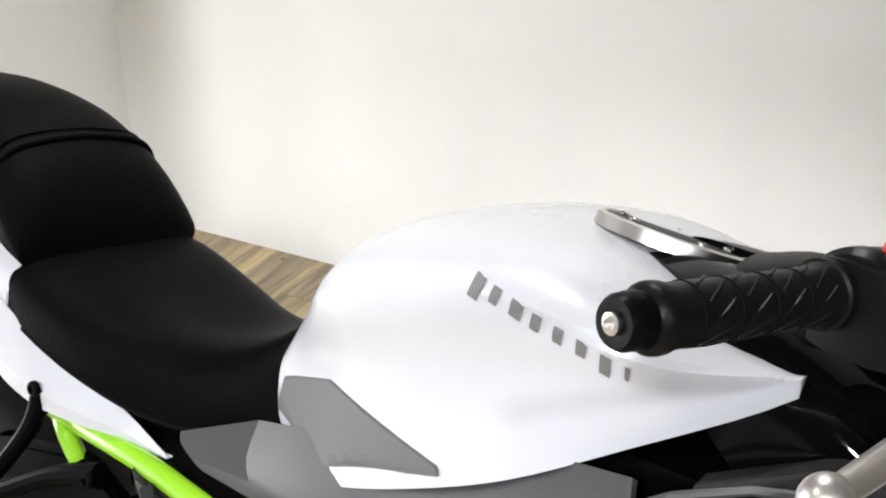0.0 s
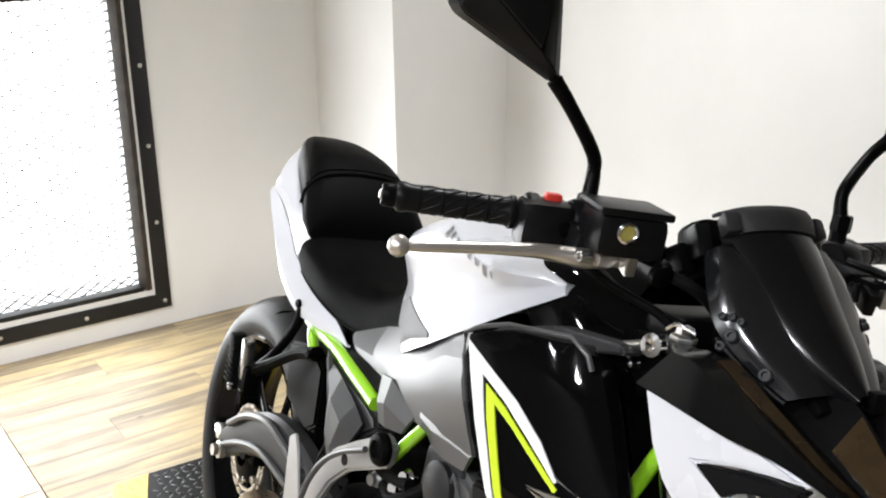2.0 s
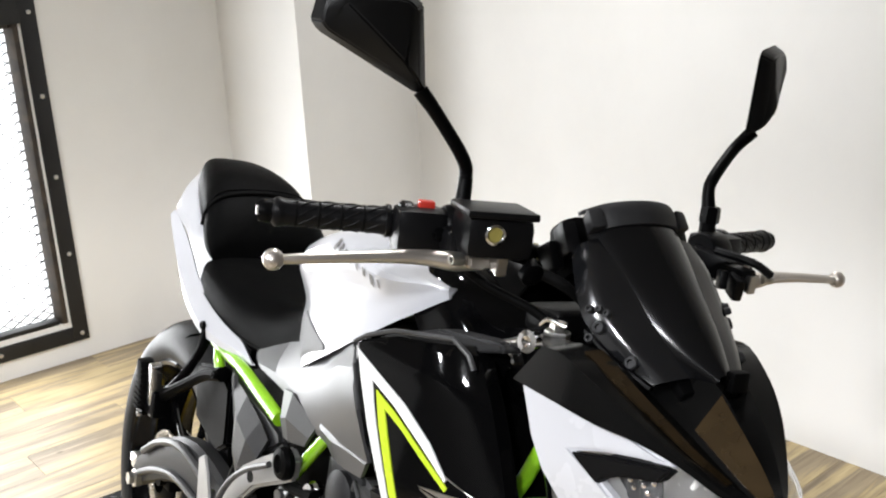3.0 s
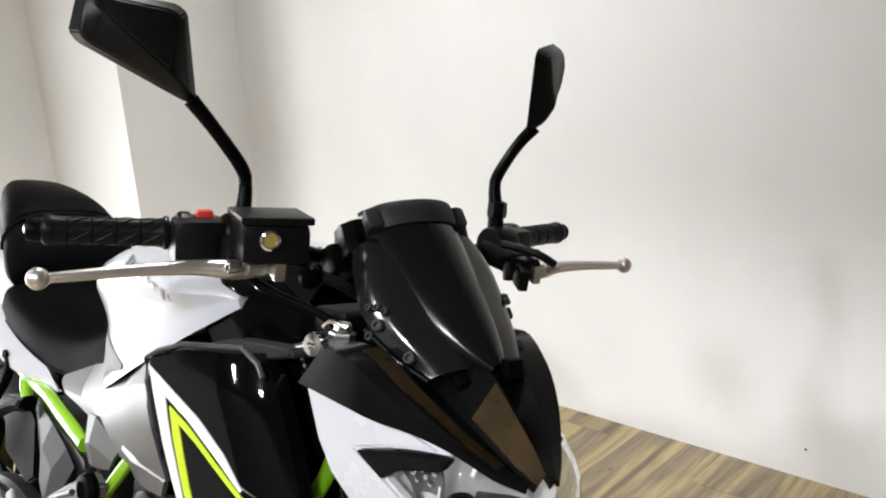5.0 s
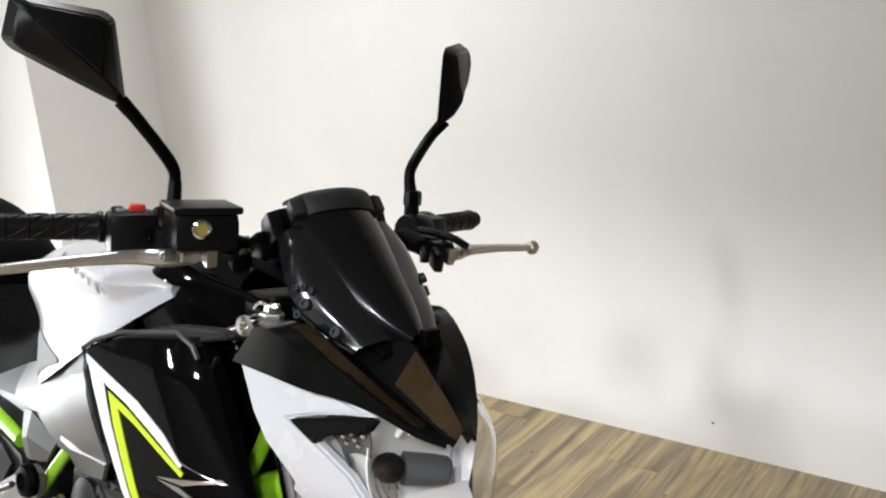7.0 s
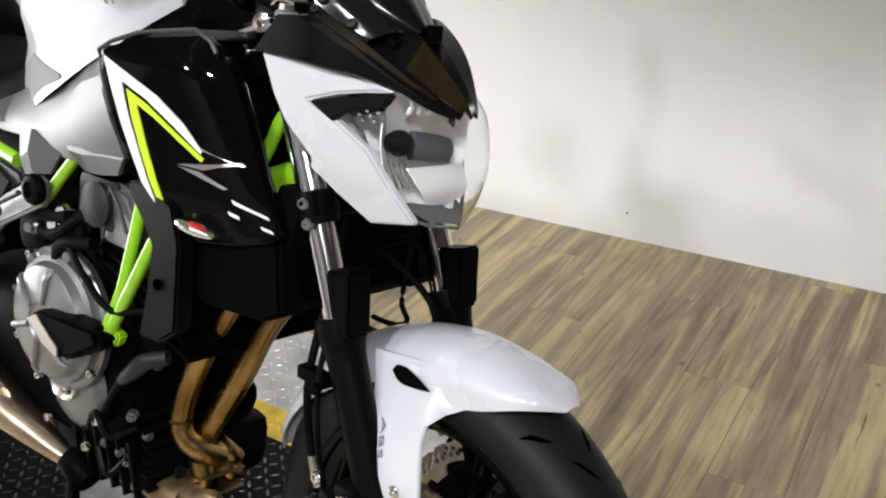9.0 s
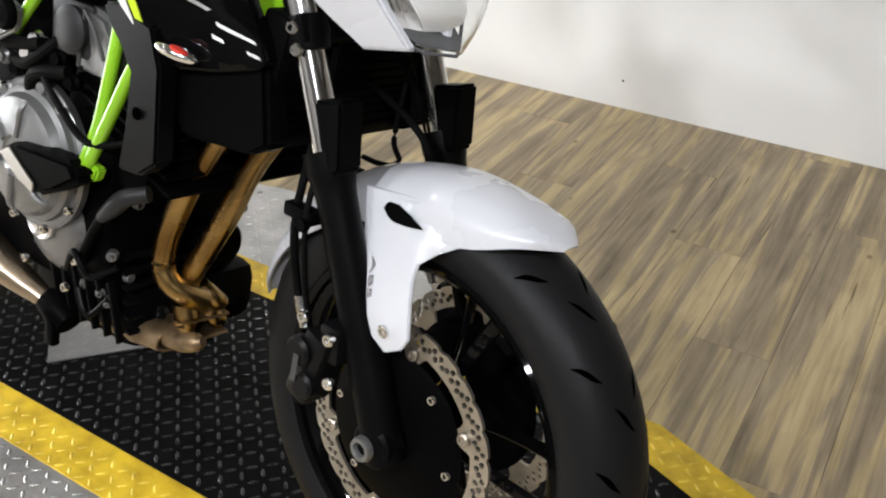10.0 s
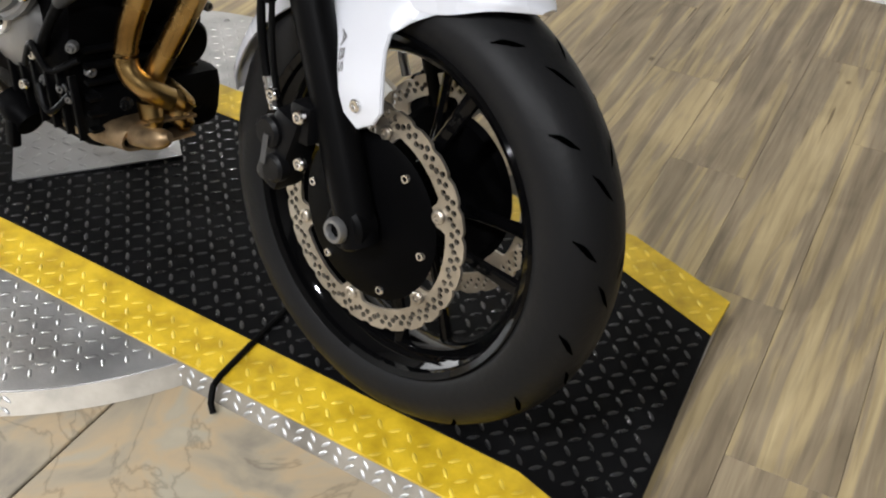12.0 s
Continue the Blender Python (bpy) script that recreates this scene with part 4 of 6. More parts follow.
# brake calliper with hoses on the right leg, the same on the left
for sy in (-1, 1):
    y = sy * 0.118
    cal = bp("brake_calliper", join(box((0.042, 0.05, 0.105), (1.338, y, 0.378), 0.01, pose(0, 0, 0, 0, 18)), box((0.035, 0.04, 0.05), (1.365, y * 0.96, 0.42), 0.008), turned([(0.02, 0), (0.02, 0.012), (0.016, 0.016), (0, 0.016)], (1.33, y + sy * 0.018, 0.40), 24, (0, sy, 0)),
                               turned([(0.018, 0), (0.018, 0.012), (0.014, 0.016), (0, 0.016)], (1.343, y + sy * 0.018, 0.358), 24, (0, sy, 0))), MOULD, None, "black two-piston brake calliper", STEER)
    for bx, bz in ((1.375, 0.434), (1.382, 0.378), (1.328, 0.445)):
        bp("bolt", bolt((bx, y + sy * 0.02, bz), 0.0085, 0.008, (0, sy, 0)), CHROME, cal, "", STEER)
    bp("badge", slab([(1.326, y + sy * 0.036, 0.362), (1.330, y + sy * 0.036, 0.40), (1.339, y + sy * 0.036, 0.40), (1.335, y + sy * 0.036, 0.361)], 0.001, 0), COVER, cal, "", STEER)
    bp("brake_hose", tube([(1.305, y, 0.42), (1.283, y, 0.47), (1.272, y, 0.54), (1.275, y * 0.95, 0.60), (1.265, y * 0.7, 0.68), (1.24, y * 0.4, 0.75)], 0.0055, 5, 10), RUBBERMAT, None, "black rubber brake hose", STEER)
    bp("hose_end", tube([(1.308, y, 0.415), (1.298, y, 0.435), (1.292, y, 0.452)], 0.0068, 3, 10), ALLOY, None, "", STEER)
bp("sensor_cable", tube([(1.325, -0.125, 0.42), (1.310, -0.128, 0.48), (1.302, -0.128, 0.56), (1.295, -0.11, 0.62)], 0.004, 5, 8), RUBBERMAT, None, "thin black sensor cable", STEER)
bp("hose_bracket", join(box((0.05, 0.02, 0.018), (1.285, -0.118, 0.56), 0.003), turned([(0.008, 0), (0.008, 0.01), (0, 0.01)], (1.302, -0.127, 0.553), 12, (0, -1, 0))), BLACKMETAL, None, "", STEER)
bp("brake_hose", tube([(1.20, 0.03, 0.70), (1.30, 0.035, 0.66), (1.335, 0.04, 0.62), (1.30, 0.05, 0.565), (1.25, 0.06, 0.555), (1.20, 0.03, 0.57)], 0.005, 6, 10), RUBBERMAT, None, "looped black brake hose", STEER)

# ---- motorcycle: headlamp and cowl ----
HC = -0.025
LC = HC + 0.013
lens_rows = []
for z, xc, xm, hw, xe in ((0.926, 1.392, 1.366, 0.086, 1.305), (0.898, 1.42, 1.398, 0.085, 1.322), (0.85, 1.436, 1.414, 0.076, 1.346), (0.808, 1.434, 1.416, 0.059, 1.372), (0.777, 1.424, 1.412, 0.036, 1.394)):
    lens_rows.append([(xe, LC - hw, z), (xm, LC - hw * 0.72, z - 0.002), (xc, LC, z - 0.004), (xm, LC + hw * 0.72, z - 0.002), (xe, LC + hw, z)])
head = bp("headlight", sheet([[(x - 0.075 - 0.03 * (1 - abs(y - LC) / 0.105), LC + (y - LC) * 0.97, z) for x, y, z in r] for r in lens_rows], 3, 3, 0.003), REFLECT, None, "headlight with clear lens and chrome reflector", HEAD)
glass = bp("lens", sheet(lens_rows, 4, 4, 0.002), GLASS, head, "clear moulded lens", HEAD)
glass.visible_shadow = False
for sy in (-1, 1):
    edge = [(r[0][0] + 0.002, LC + sy * (LC - r[0][1]), r[0][2]) for r in lens_rows] + [(lens_rows[-1][2][0], LC, lens_rows[-1][2][2])]
    bp("lens_rim", tube(edge, 0.0022, 4, 8), SHIELD, head, "grey moulded rim of the lens", HEAD)
rr = []
for z, d, hw in ((0.922, 0.010, 0.062), (0.90, 0.036, 0.07), (0.87, 0.05, 0.072), (0.84, 0.05, 0.068), (0.81, 0.036, 0.056), (0.785, 0.012, 0.038)):
    rr.append([(1.392 - abs(y) / 0.075 * 0.034 - d * (1 - (y / hw) ** 2), LC + y, z) for y in (-hw, -hw * 0.55, 0, hw * 0.55, hw)])
bp("reflector", sheet(rr, 3, 3, 0.0015), REFLECT, head, "chrome headlight reflector", HEAD)
for k in range(6):
    y = LC - 0.046 + 0.0125 * k
    bp("reflector_flute", tube([(1.366 + 0.003 * k, y, 0.921), (1.377 + 0.003 * k, y, 0.912), (1.372 + 0.003 * k, y, 0.9)], 0.0032, 3, 8), REFLECT, head, "bright flute of the reflector", HEAD)
for k in range(5):
    y = LC - 0.066 + 0.006 * k
    bp("reflector_rib", tube([(1.352 + 0.003 * k, y, 0.856), (1.356 + 0.003 * k, y + 0.004, 0.838), (1.366 + 0.003 * k, y + 0.012, 0.812)], 0.0017, 3, 6), MIRROR, head, "bright rib of the reflector", HEAD)
bp("bulb_shield", turned([(0.017, 0), (0.0165, 0.03), (0.0145, 0.046), (0.012, 0.049), (0.0, 0.049)], (1.368, -0.046, 0.862), 28, (0.42, 0.9, -0.1)), SHIELD, head, "grey bulb shield", HEAD)
bp("bulb_socket", tube([(1.352, -0.06, 0.862), (1.366, -0.062, 0.865), (1.378, -0.064, 0.866), (1.384, -0.064, 0.866)], [0.012, 0.0155, 0.012, 0.004], 4, 16), BLACK, head, "dark bulb socket", HEAD)
bp("reflector_step", sheet([[(1.384, -0.064, 0.840), (1.384, -0.02, 0.839), (1.384, 0.028, 0.839)], [(1.393, -0.048, 0.815), (1.395, -0.012, 0.814), (1.392, 0.033, 0.815)], [(1.386, -0.028, 0.793), (1.389, 0.0, 0.792), (1.386, 0.034, 0.797)]], 3, 3, 0.002), REFLECT, head, "bright step of the reflector under the bulb", HEAD)
bp("lens_floor", sheet([[(1.35, LC - 0.05, 0.80), (1.36, LC, 0.792), (1.35, LC + 0.06, 0.80)], [(1.40, LC - 0.03, 0.782), (1.424, LC, 0.78), (1.40, LC + 0.034, 0.782)]], 3, 3, 0.002), SHIELD, head, "dark floor of the lens", HEAD)
for sy in (-1, 1):
    bm = sheet([[(1.308, -0.102, 0.908), (1.328, -0.096, 0.918), (1.356, -0.086, 0.915)], [(1.318, -0.101, 0.895), (1.338, -0.093, 0.9), (1.362, -0.083, 0.897)], [(1.338, -0.095, 0.877), (1.35, -0.088, 0.88), (1.362, -0.082, 0.877)]], 3, 3, 0.002)
    lamp = bp("position_lamp", bm if sy < 0 else opposite(bm, HC), COVER, head, "smoked grey position lamp", HEAD)
    for k in range(7):
        bm = dome((1.329 + 0.0045 * k, -0.0985 + 0.0016 * k, 0.9 - 0.0055 * (k % 3)), (0.4, -0.9, 0), 0.0028)
        bp("facet", bm if sy < 0 else opposite(bm, HC), MIRROR, lamp, "", HEAD)
yw = lambda x, z: -0.150 + max(0.0, x - 1.22) * 0.36 + max(0.0, 0.88 - z) * 0.17 + max(0.0, 0.838 - 0.22 * (x - 1.3) - z) * 0.22
WING = [(1.215, 0.949), (1.265, 0.947), (1.33, 0.939), (1.382, 0.926), (1.347, 0.921), (1.313, 0.914), (1.281, 0.903), (1.312, 0.886), (1.35, 0.858), (1.379, 0.81), (1.398, 0.775), (1.338, 0.764), (1.300, 0.795), (1.272, 0.822), (1.279, 0.832), (1.25, 0.872), (1.235, 0.90)]
TRIM = [(1.281, 0.902), (1.316, 0.911), (1.357, 0.919), (1.38, 0.923), (1.370, 0.908), (1.335, 0.899), (1.316, 0.889), (1.312, 0.882)]
for sy in (-1, 1):
    bm = panel(WING, 0.014, yw, 0.0, 0.014, 0.003)
    if sy > 0:
        shifted(bm, -2 * HC)
    w = bp("headlight_panel", bm if sy < 0 else mirrored(bm), WHITE, head, "white side panel of the headlight", HEAD)
    bm = slab(TRIM, 0.012, 0.002, yw, 0.002)
    if sy > 0:
        shifted(bm, -2 * HC)
    bp("panel_trim", bm if sy < 0 else mirrored(bm), MOULD, head, "black trim", HEAD)
cowl = [both(1.24, ((-0.06, 0, 0.985), (-0.06, 0.05, 0.975), (-0.055, 0.085, 0.985), (0.003, 0.124, 0.993), (-0.034, 0.128, 0.948))),
        both(1.275, ((0, 0.995), (0.045, 0.975), (0.078, 0.996), (0.121, 0.994), (0.122, 0.948))), both(1.32, ((0, 0.99), (0.036, 0.955), (0.07, 0.975), (0.107, 0.975), (0.11, 0.944))),
        both(1.355, ((0, 0.98), (0.03, 0.942), (0.058, 0.955), (0.088, 0.956), (0.09, 0.94))), both(1.385, ((0, 0.958), (0.024, 0.928), (0.046, 0.937), (0.066, 0.936), (0.067, 0.929))),
        both(1.412, ((0, 0.937), (0.018, 0.915), (0.03, 0.921), (0.042, 0.918), (0.043, 0.912))), both(1.432, ((0, 0.917), (0.01, 0.906), (0.015, 0.91), (0.02, 0.908), (0.021, 0.903)))]
cowl = [[(x, y * (0.87 if y > 0 else 1.0), z) for x, y, z in r] for r in cowl]
cowl_ob = bp("headlight_cowl", creased(shifted(sheet(cowl, 3, 1, 0.004), HC)), SATIN2, None, "satin black headlight cowl folded along its spine", HEAD, 25)
lerp = lambda a, b, f: tuple(p + (q - p) * f for p, q in zip(a, b))
# the floor's brown reflection on the right-hand flank, put in as coloured strips
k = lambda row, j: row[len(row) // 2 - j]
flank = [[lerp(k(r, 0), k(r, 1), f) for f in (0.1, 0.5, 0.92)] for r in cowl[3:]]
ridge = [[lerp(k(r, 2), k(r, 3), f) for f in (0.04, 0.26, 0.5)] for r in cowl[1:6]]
for name, rows, label in (("cowl_flank", flank, "brown floor reflection laid on the flank of the spine"), ("cowl_strip", ridge, "brown floor reflection laid along the fold")):
    bp(name, shifted(sheet([[(x + 0.0012, y, z + 0.0026) for x, y, z in r] for r in rows], 3, 2, 0.002), HC), COWL_SHEEN, cowl_ob, label, HEAD)
SC = -0.018
scr = []
for z, xc, xm, hw, xe in ((1.104, 1.208, 1.202, 0.055, 1.184), (1.085, 1.234, 1.226, 0.057, 1.203), (1.05, 1.275, 1.266, 0.054, 1.242), (1.016, 1.315, 1.307, 0.044, 1.285), (0.996, 1.338, 1.333, 0.028, 1.32), (0.983, 1.354, 1.352, 0.010, 1.348)):
    half = [(xc, 0, z + 0.006), (xm, hw * 0.5, z + 0.004), (xe + 0.006, hw * 0.84, z), (xe - 0.006, hw, z - 0.008)]
    scr.append([(x, SC - y, q) for x, y, q in half[:0:-1]] + [(x, SC + y, q) for x, y, q in half])
screen = bp("windscreen", sheet(scr, 5, 2, 0.003), SMOKE, None, "smoked black plastic fly screen", SCREEN, 50)
cap = [[(1.180 + d, SC - 0.055, 1.096 + e), (1.196 + d, SC - 0.036, 1.107 + e), (1.205 + d, SC, 1.112 + e), (1.196 + d, SC + 0.036, 1.107 + e), (1.180 + d, SC + 0.055, 1.096 + e)] for d, e in ((-0.012, 0.006), (0.0, 0.011), (0.010, 0.003), (0.017, -0.009))]
bp("screen_cap", sheet(cap, 3, 4, 0.004), GREYPL, screen, "dark grey top edge", SCREEN)
for sy in (-1, 1):
    flip = (lambda b: b) if sy < 0 else (lambda b: opposite(b, SC))
    bp("cap_clip", flip(box((0.02, 0.016, 0.022), (1.194, SC - 0.052, 1.098), 0.004, pose(0, 0, 0, 12, -38, -20))), GREYPL, screen, "dark grey clip", SCREEN)
    bp("meter_ear", flip(join(box((0.03, 0.016, 0.034), (1.174, SC - 0.068, 1.074), 0.004, pose(0, 0, 0, 10, -30, -15)), box((0.026, 0.016, 0.03), (1.158, SC - 0.074, 1.052), 0.004, pose(0, 0, 0, 0, -30, 0)))), MOULD, screen, "black ear of the instrument housing", SCREEN)
    wingpiece = bp("screen_bracket", flip(sheet([[(1.190, -0.090, 1.068), (1.204, -0.083, 1.08), (1.202, -0.06, 1.084)], [(1.216, -0.100, 1.042), (1.233, -0.090, 1.056), (1.236, -0.06, 1.062)], [(1.246, -0.103, 1.010), (1.268, -0.088, 1.022), (1.276, -0.054, 1.03)],
                                                 [(1.284, -0.091, 0.987), (1.304, -0.076, 0.996), (1.31, -0.044, 1.002)], [(1.322, -0.074, 0.971), (1.331, -0.061, 0.978), (1.334, -0.03, 0.982)]], 4, 3, 0.006)), BRACKET, screen, "gloss black screen bracket with bolts", SCREEN)
    for bx, by, bz, br in ((1.262, -0.0965, 1.008, 0.0065), (1.256, -0.101, 0.996, 0.005), (1.300, -0.083, 0.985, 0.0065), (1.247, -0.099, 1.022, 0.004), (1.256, -0.095, 1.024, 0.004), (1.264, -0.091, 1.022, 0.004)):
        bp("bolt", flip(bolt((bx, by, bz), br, 0.006, (0.45, -0.8, 0.4))), GREYPL, wingpiece, "", SCREEN)
    bp("bracket_edge", flip(tube([(1.250, -0.104, 1.002), (1.286, -0.092, 0.983), (1.322, -0.076, 0.968)], 0.003, 4, 8)), SATIN, wingpiece, "", SCREEN)
bp("instrument", join(box((0.045, 0.11, 0.06), (1.145, SC, 1.06), 0.014, pose(0, 0, 0, 0, -35)), box((0.05, 0.12, 0.03), (1.16, SC, 1.045), 0.01, pose(0, 0, 0, 0, -35))), BLACK, None, "black instrument pod behind the screen", SCREEN)
bp("screen_stay", join(box((0.09, 0.07, 0.012), (1.30, SC, 0.985), 0.004, pose(0, 0, 0, 0, 28)), box((0.012, 0.02, 0.02), (1.352, SC + 0.016, 0.982), 0.003)), BLACK, None, "black stay under the screen", SCREEN)
bp("reflector_tag", box((0.03, 0.006, 0.018), (1.13, -0.092, 1.045), 0.002, pose(0, 0, 0, 0, 30, -20)), TAG, None, "small yellow tag", SCREEN)
bp("wire_clip", tube([(1.235, -0.115, 1.0), (1.215, -0.122, 1.003), (1.205, -0.125, 0.995)], 0.0022, 4, 8), CHROME, None, "", SCREEN)

# ---- motorcycle: bars ----
BAR = [(1.012, -0.36, 1.083), (1.05, -0.24, 1.083), (1.085, -0.17, 1.079), (1.115, -0.1, 1.062), (1.12, -0.05, 1.048), (1.12, 0, 1.046), (1.12, 0.05, 1.048), (1.11, 0.1, 1.052), (1.06, 0.17, 1.052), (1.02, 0.24, 1.054), (0.982, 0.355, 1.054)]
bp("bar_tube", tube(BAR, 0.0125, 4), SATIN, None, "black bar tube", TILT)
for sy in (-1, 1):
    flip = (lambda b: b) if sy < 0 else mirrored
    mg, ml, mm_ = (TILT, RIGHT_LEVER, RIGHT_MIRROR) if sy < 0 else (LEFT, LEFT_LEVER, LEFT_MIRROR)
    p0, p1 = Vector((1.014, -0.354, 1.083)), Vector((1.05, -0.238, 1.083))
    at = lambda f: p0.lerp(p1, f)
    grip = bp("grip", flip(tube([at(0), at(0.03), at(0.08), at(0.12), at(0.5), at(0.9), at(0.96), at(1.0)], [0.0125, 0.0155, 0.0155, 0.0142, 0.014, 0.0142, 0.0175, 0.017], 2, 24)), MOULD, None, "patterned black rubber grip", mg)
    along = (p1 - p0).normalized()
    across = along.cross(Vector((0, 0, 1))).normalized()
    rise = across.cross(along)
    for k in range(4):
        bp("ring", flip(turned([(0.0136, -0.0014), (0.01455, -0.0005), (0.01455, 0.0005), (0.0136, 0.0014)], at(0.2 + k * 0.19), 24, tuple(along))), RUBBERMAT, grip, "", mg)
        for q in range(9):
            turn = [2 * math.pi * q / 9 + 0.35 * w for w in (0, 1, 2)]
            pts = [at(0.225 + 0.19 * k + 0.065 * w) + (across * math.cos(a) + rise * math.sin(a)) * 0.0141 for w, a in enumerate(turn)]
            bp("ridge", flip(tube([tuple(p) for p in pts], 0.0009, 2, 6)), MOULD, grip, "", mg)
    bp("bar_end", flip(turned([(0.0105, 0), (0.0122, 0.003), (0.0122, 0.011), (0.0105, 0.014), (0.006, 0.014), (0, 0.013)], at(0), 20, tuple(p0 - p1))), SATIN, grip, "black bar end", mg)
    bp("end_screw", flip(turned([(0.0048, 0), (0.0048, 0.002), (0.003, 0.0026), (0, 0.001)], at(-0.115), 16, tuple(p0 - p1))), ALLOY, grip, "bright screw in the bar end", mg)
    sw = bp("switch_housing", flip(join(box((0.05, 0.058, 0.05), (1.071, -0.213, 1.078), 0.012, pose(0, 0, 0, 0, 0, -14)), turned([(0.024, 0), (0.027, 0.004), (0.027, 0.012), (0.024, 0.016)], (1.06, -0.234, 1.08), 28, (0.23, 0.97, 0)))), MOULD, None, "black switch housing", mg)
    if sy < 0:
        bp("kill_switch", flip(box((0.014, 0.017, 0.010), (1.072, -0.209, 1.105), 0.0025, pose(0, 0, 0, 0, 0, -14))), RED, sw, "red engine stop switch", TILT)
        bp("starter_button", flip(turned([(0.007, 0), (0.007, 0.003), (0, 0.003)], (1.1, -0.205, 1.08), 16, (1, -0.2, 0))), GLOSS, sw, "", TILT)
    perch = bp("lever_perch", flip(join(box((0.06, 0.05, 0.03), (1.105, -0.175, 1.066), 0.008, pose(0, 0, 0, 0, 8, -10)), turned([(0.02, -0.018), (0.022, -0.014), (0.022, 0.014), (0.02, 0.018)], (1.085, -0.172, 1.078), 24, (0.2, 0.97, 0)))), MOULD, None, "black lever perch", ml)
    lever = bp("brake_lever" if sy < 0 else "clutch_lever", flip(tube([(1.132, -0.168, 1.052), (1.134, -0.2, 1.052), (1.126, -0.235, 1.054), (1.118, -0.29, 1.052), (1.110, -0.345, 1.048), (1.106, -0.368, 1.046)], [0.011, 0.012, 0.0095, 0.0075, 0.0068, 0.006], 5, 14, 0.8)), LEVER, None, "polished alloy lever with ball end", ml)
    bmb = bmesh.new()
    bmesh.ops.create_uvsphere(bmb, u_segments=18, v_segments=12, radius=0.0105, matrix=Matrix.Translation((1.106, -0.376, 1.046)))
    bp("lever_ball", flip(bmb), LEVER, lever, "", ml)
    bp("lever_bracket", flip(join(slab([(1.105, -0.195, 1.062), (1.155, -0.195, 1.064), (1.157, -0.195, 1.05), (1.105, -0.195, 1.046)], 0.035, 0.003), bolt((1.128, -0.187, 1.065), 0.009, 0.006, (0, 0, 1)))), LEVER, lever, "", ml)
    bp("adjuster", flip(bolt((1.15, -0.2, 1.058), 0.006, 0.014, (0.2, -1, 0))), ALLOY, lever, "", ml)
    bp("lever_stop", flip(slab([(1.155, -0.172, 1.066), (1.172, -0.172, 1.066), (1.17, -0.172, 1.045), (1.158, -0.172, 1.05)], 0.012, 0.001)), ALLOY, lever, "", ml)
    if sy < 0:
        res = bp("brake_reservoir", join(box((0.066, 0.07, 0.042), (1.145, -0.17, 1.091), 0.011, pose(0, 0, 0, 0, 0, -12)), box((0.069, 0.073, 0.008), (1.145, -0.17, 1.1145), 0.003, pose(0, 0, 0, 0, 0, -12))), MOULD, None, "black brake fluid reservoir with sight glass", TILT)
        sg = bp("sight_glass", turned([(0.0095, 0), (0.0102, 0.004), (0.008, 0.005), (0.0065, 0.003)], (1.174, -0.184, 1.096), 24, (0.95, -0.25, 0)), CHROME, res, "", TILT)
        bp("fluid", turned([(0.0068, 0), (0.0068, 0.0032), (0, 0.0032)], (1.1745, -0.1842, 1.096), 20, (0.95, -0.25, 0)), TAG, res, "yellow brake fluid behind glass", TILT)
        bp("banjo", join(bolt((1.165, -0.13, 1.063), 0.009, 0.008, (0.9, -0.2, -0.3)), turned([(0.012, 0), (0.012, 0.008), (0.008, 0.01), (0, 0.01)], (1.175, -0.14, 1.06), 16, (0.9, 0, -0.3))), BLACKMETAL, res, "", TILT)
        bp("brake_hose", tube([(1.17, -0.135, 1.062), (1.195, -0.105, 1.048), (1.19, -0.07, 1.02), (1.165, -0.04, 0.97), (1.17, -0.02, 0.9)], 0.006, 5, 10), RUBBERMAT, None, "black rubber hose", TILT)
        bp("throttle_cable", tube([(1.075, -0.19, 1.062), (1.11, -0.15, 1.03), (1.15, -0.1, 1.005), (1.17, -0.07, 0.96), (1.12, -0.05, 0.9)], 0.005, 5, 10), RUBBERMAT, None, "black throttle cable", TILT)
    else:
        bp("clutch_block", flip(join(box((0.036, 0.024, 0.022), (1.146, -0.165, 1.062), 0.006), box((0.026, 0.012, 0.026), (1.158, -0.152, 1.052), 0.003, pose(0, 0, 0, 0, 15, 20)), box((0.02, 0.01, 0.022), (1.15, -0.138, 1.058), 0.003, pose(0, 0, 0, 0, -10, 30)), tube([(1.12, -0.15, 1.085), (1.16, -0.17, 1.08), (1.172, -0.19, 1.068)], 0.005, 4, 8), bolt((1.15, -0.175, 1.075), 0.008, 0.008, (0, 0, 1)))), MOULD, None, "black clutch cable block", ml)
    # mirror: round stem and a faceted head
    line = [(1.07, -0.158, 1.085), (1.066, -0.156, 1.105), (1.06, -0.152, 1.135), (1.06, -0.158, 1.156), (1.058, -0.19, 1.196), (1.052, -0.212, 1.222)]
    if sy > 0:
        line = [(1.076, -0.143, 1.08), (1.074, -0.142, 1.105), (1.067, -0.143, 1.13), (1.064, -0.150, 1.147), (1.05, -0.188, 1.182), (1.056, -0.208, 1.206)]
    stem = bp("mirror_stem", flip(tube(line, [0.0105, 0.009, 0.0075, 0.0075, 0.0075, 0.0085], 5, 14)), SATIN, None, "black mirror stem", mm_)
    bp("stem_nut", flip(turned([(0.012, -0.006), (0.0125, 0), (0.012, 0.012), (0.009, 0.014)], (line[1][0] + 0.002, line[1][1] - 0.001, 1.1), 6, (0, 0, 1))), SATIN, stem, "", mm_)
    H = [(0.0, 0.0), (0.012, 0.0), (0.118, 0.052), (0.126, 0.062), (0.118, 0.102), (0.108, 0.108), (0.022, 0.098), (0.012, 0.09)]
    bm = bmesh.new()
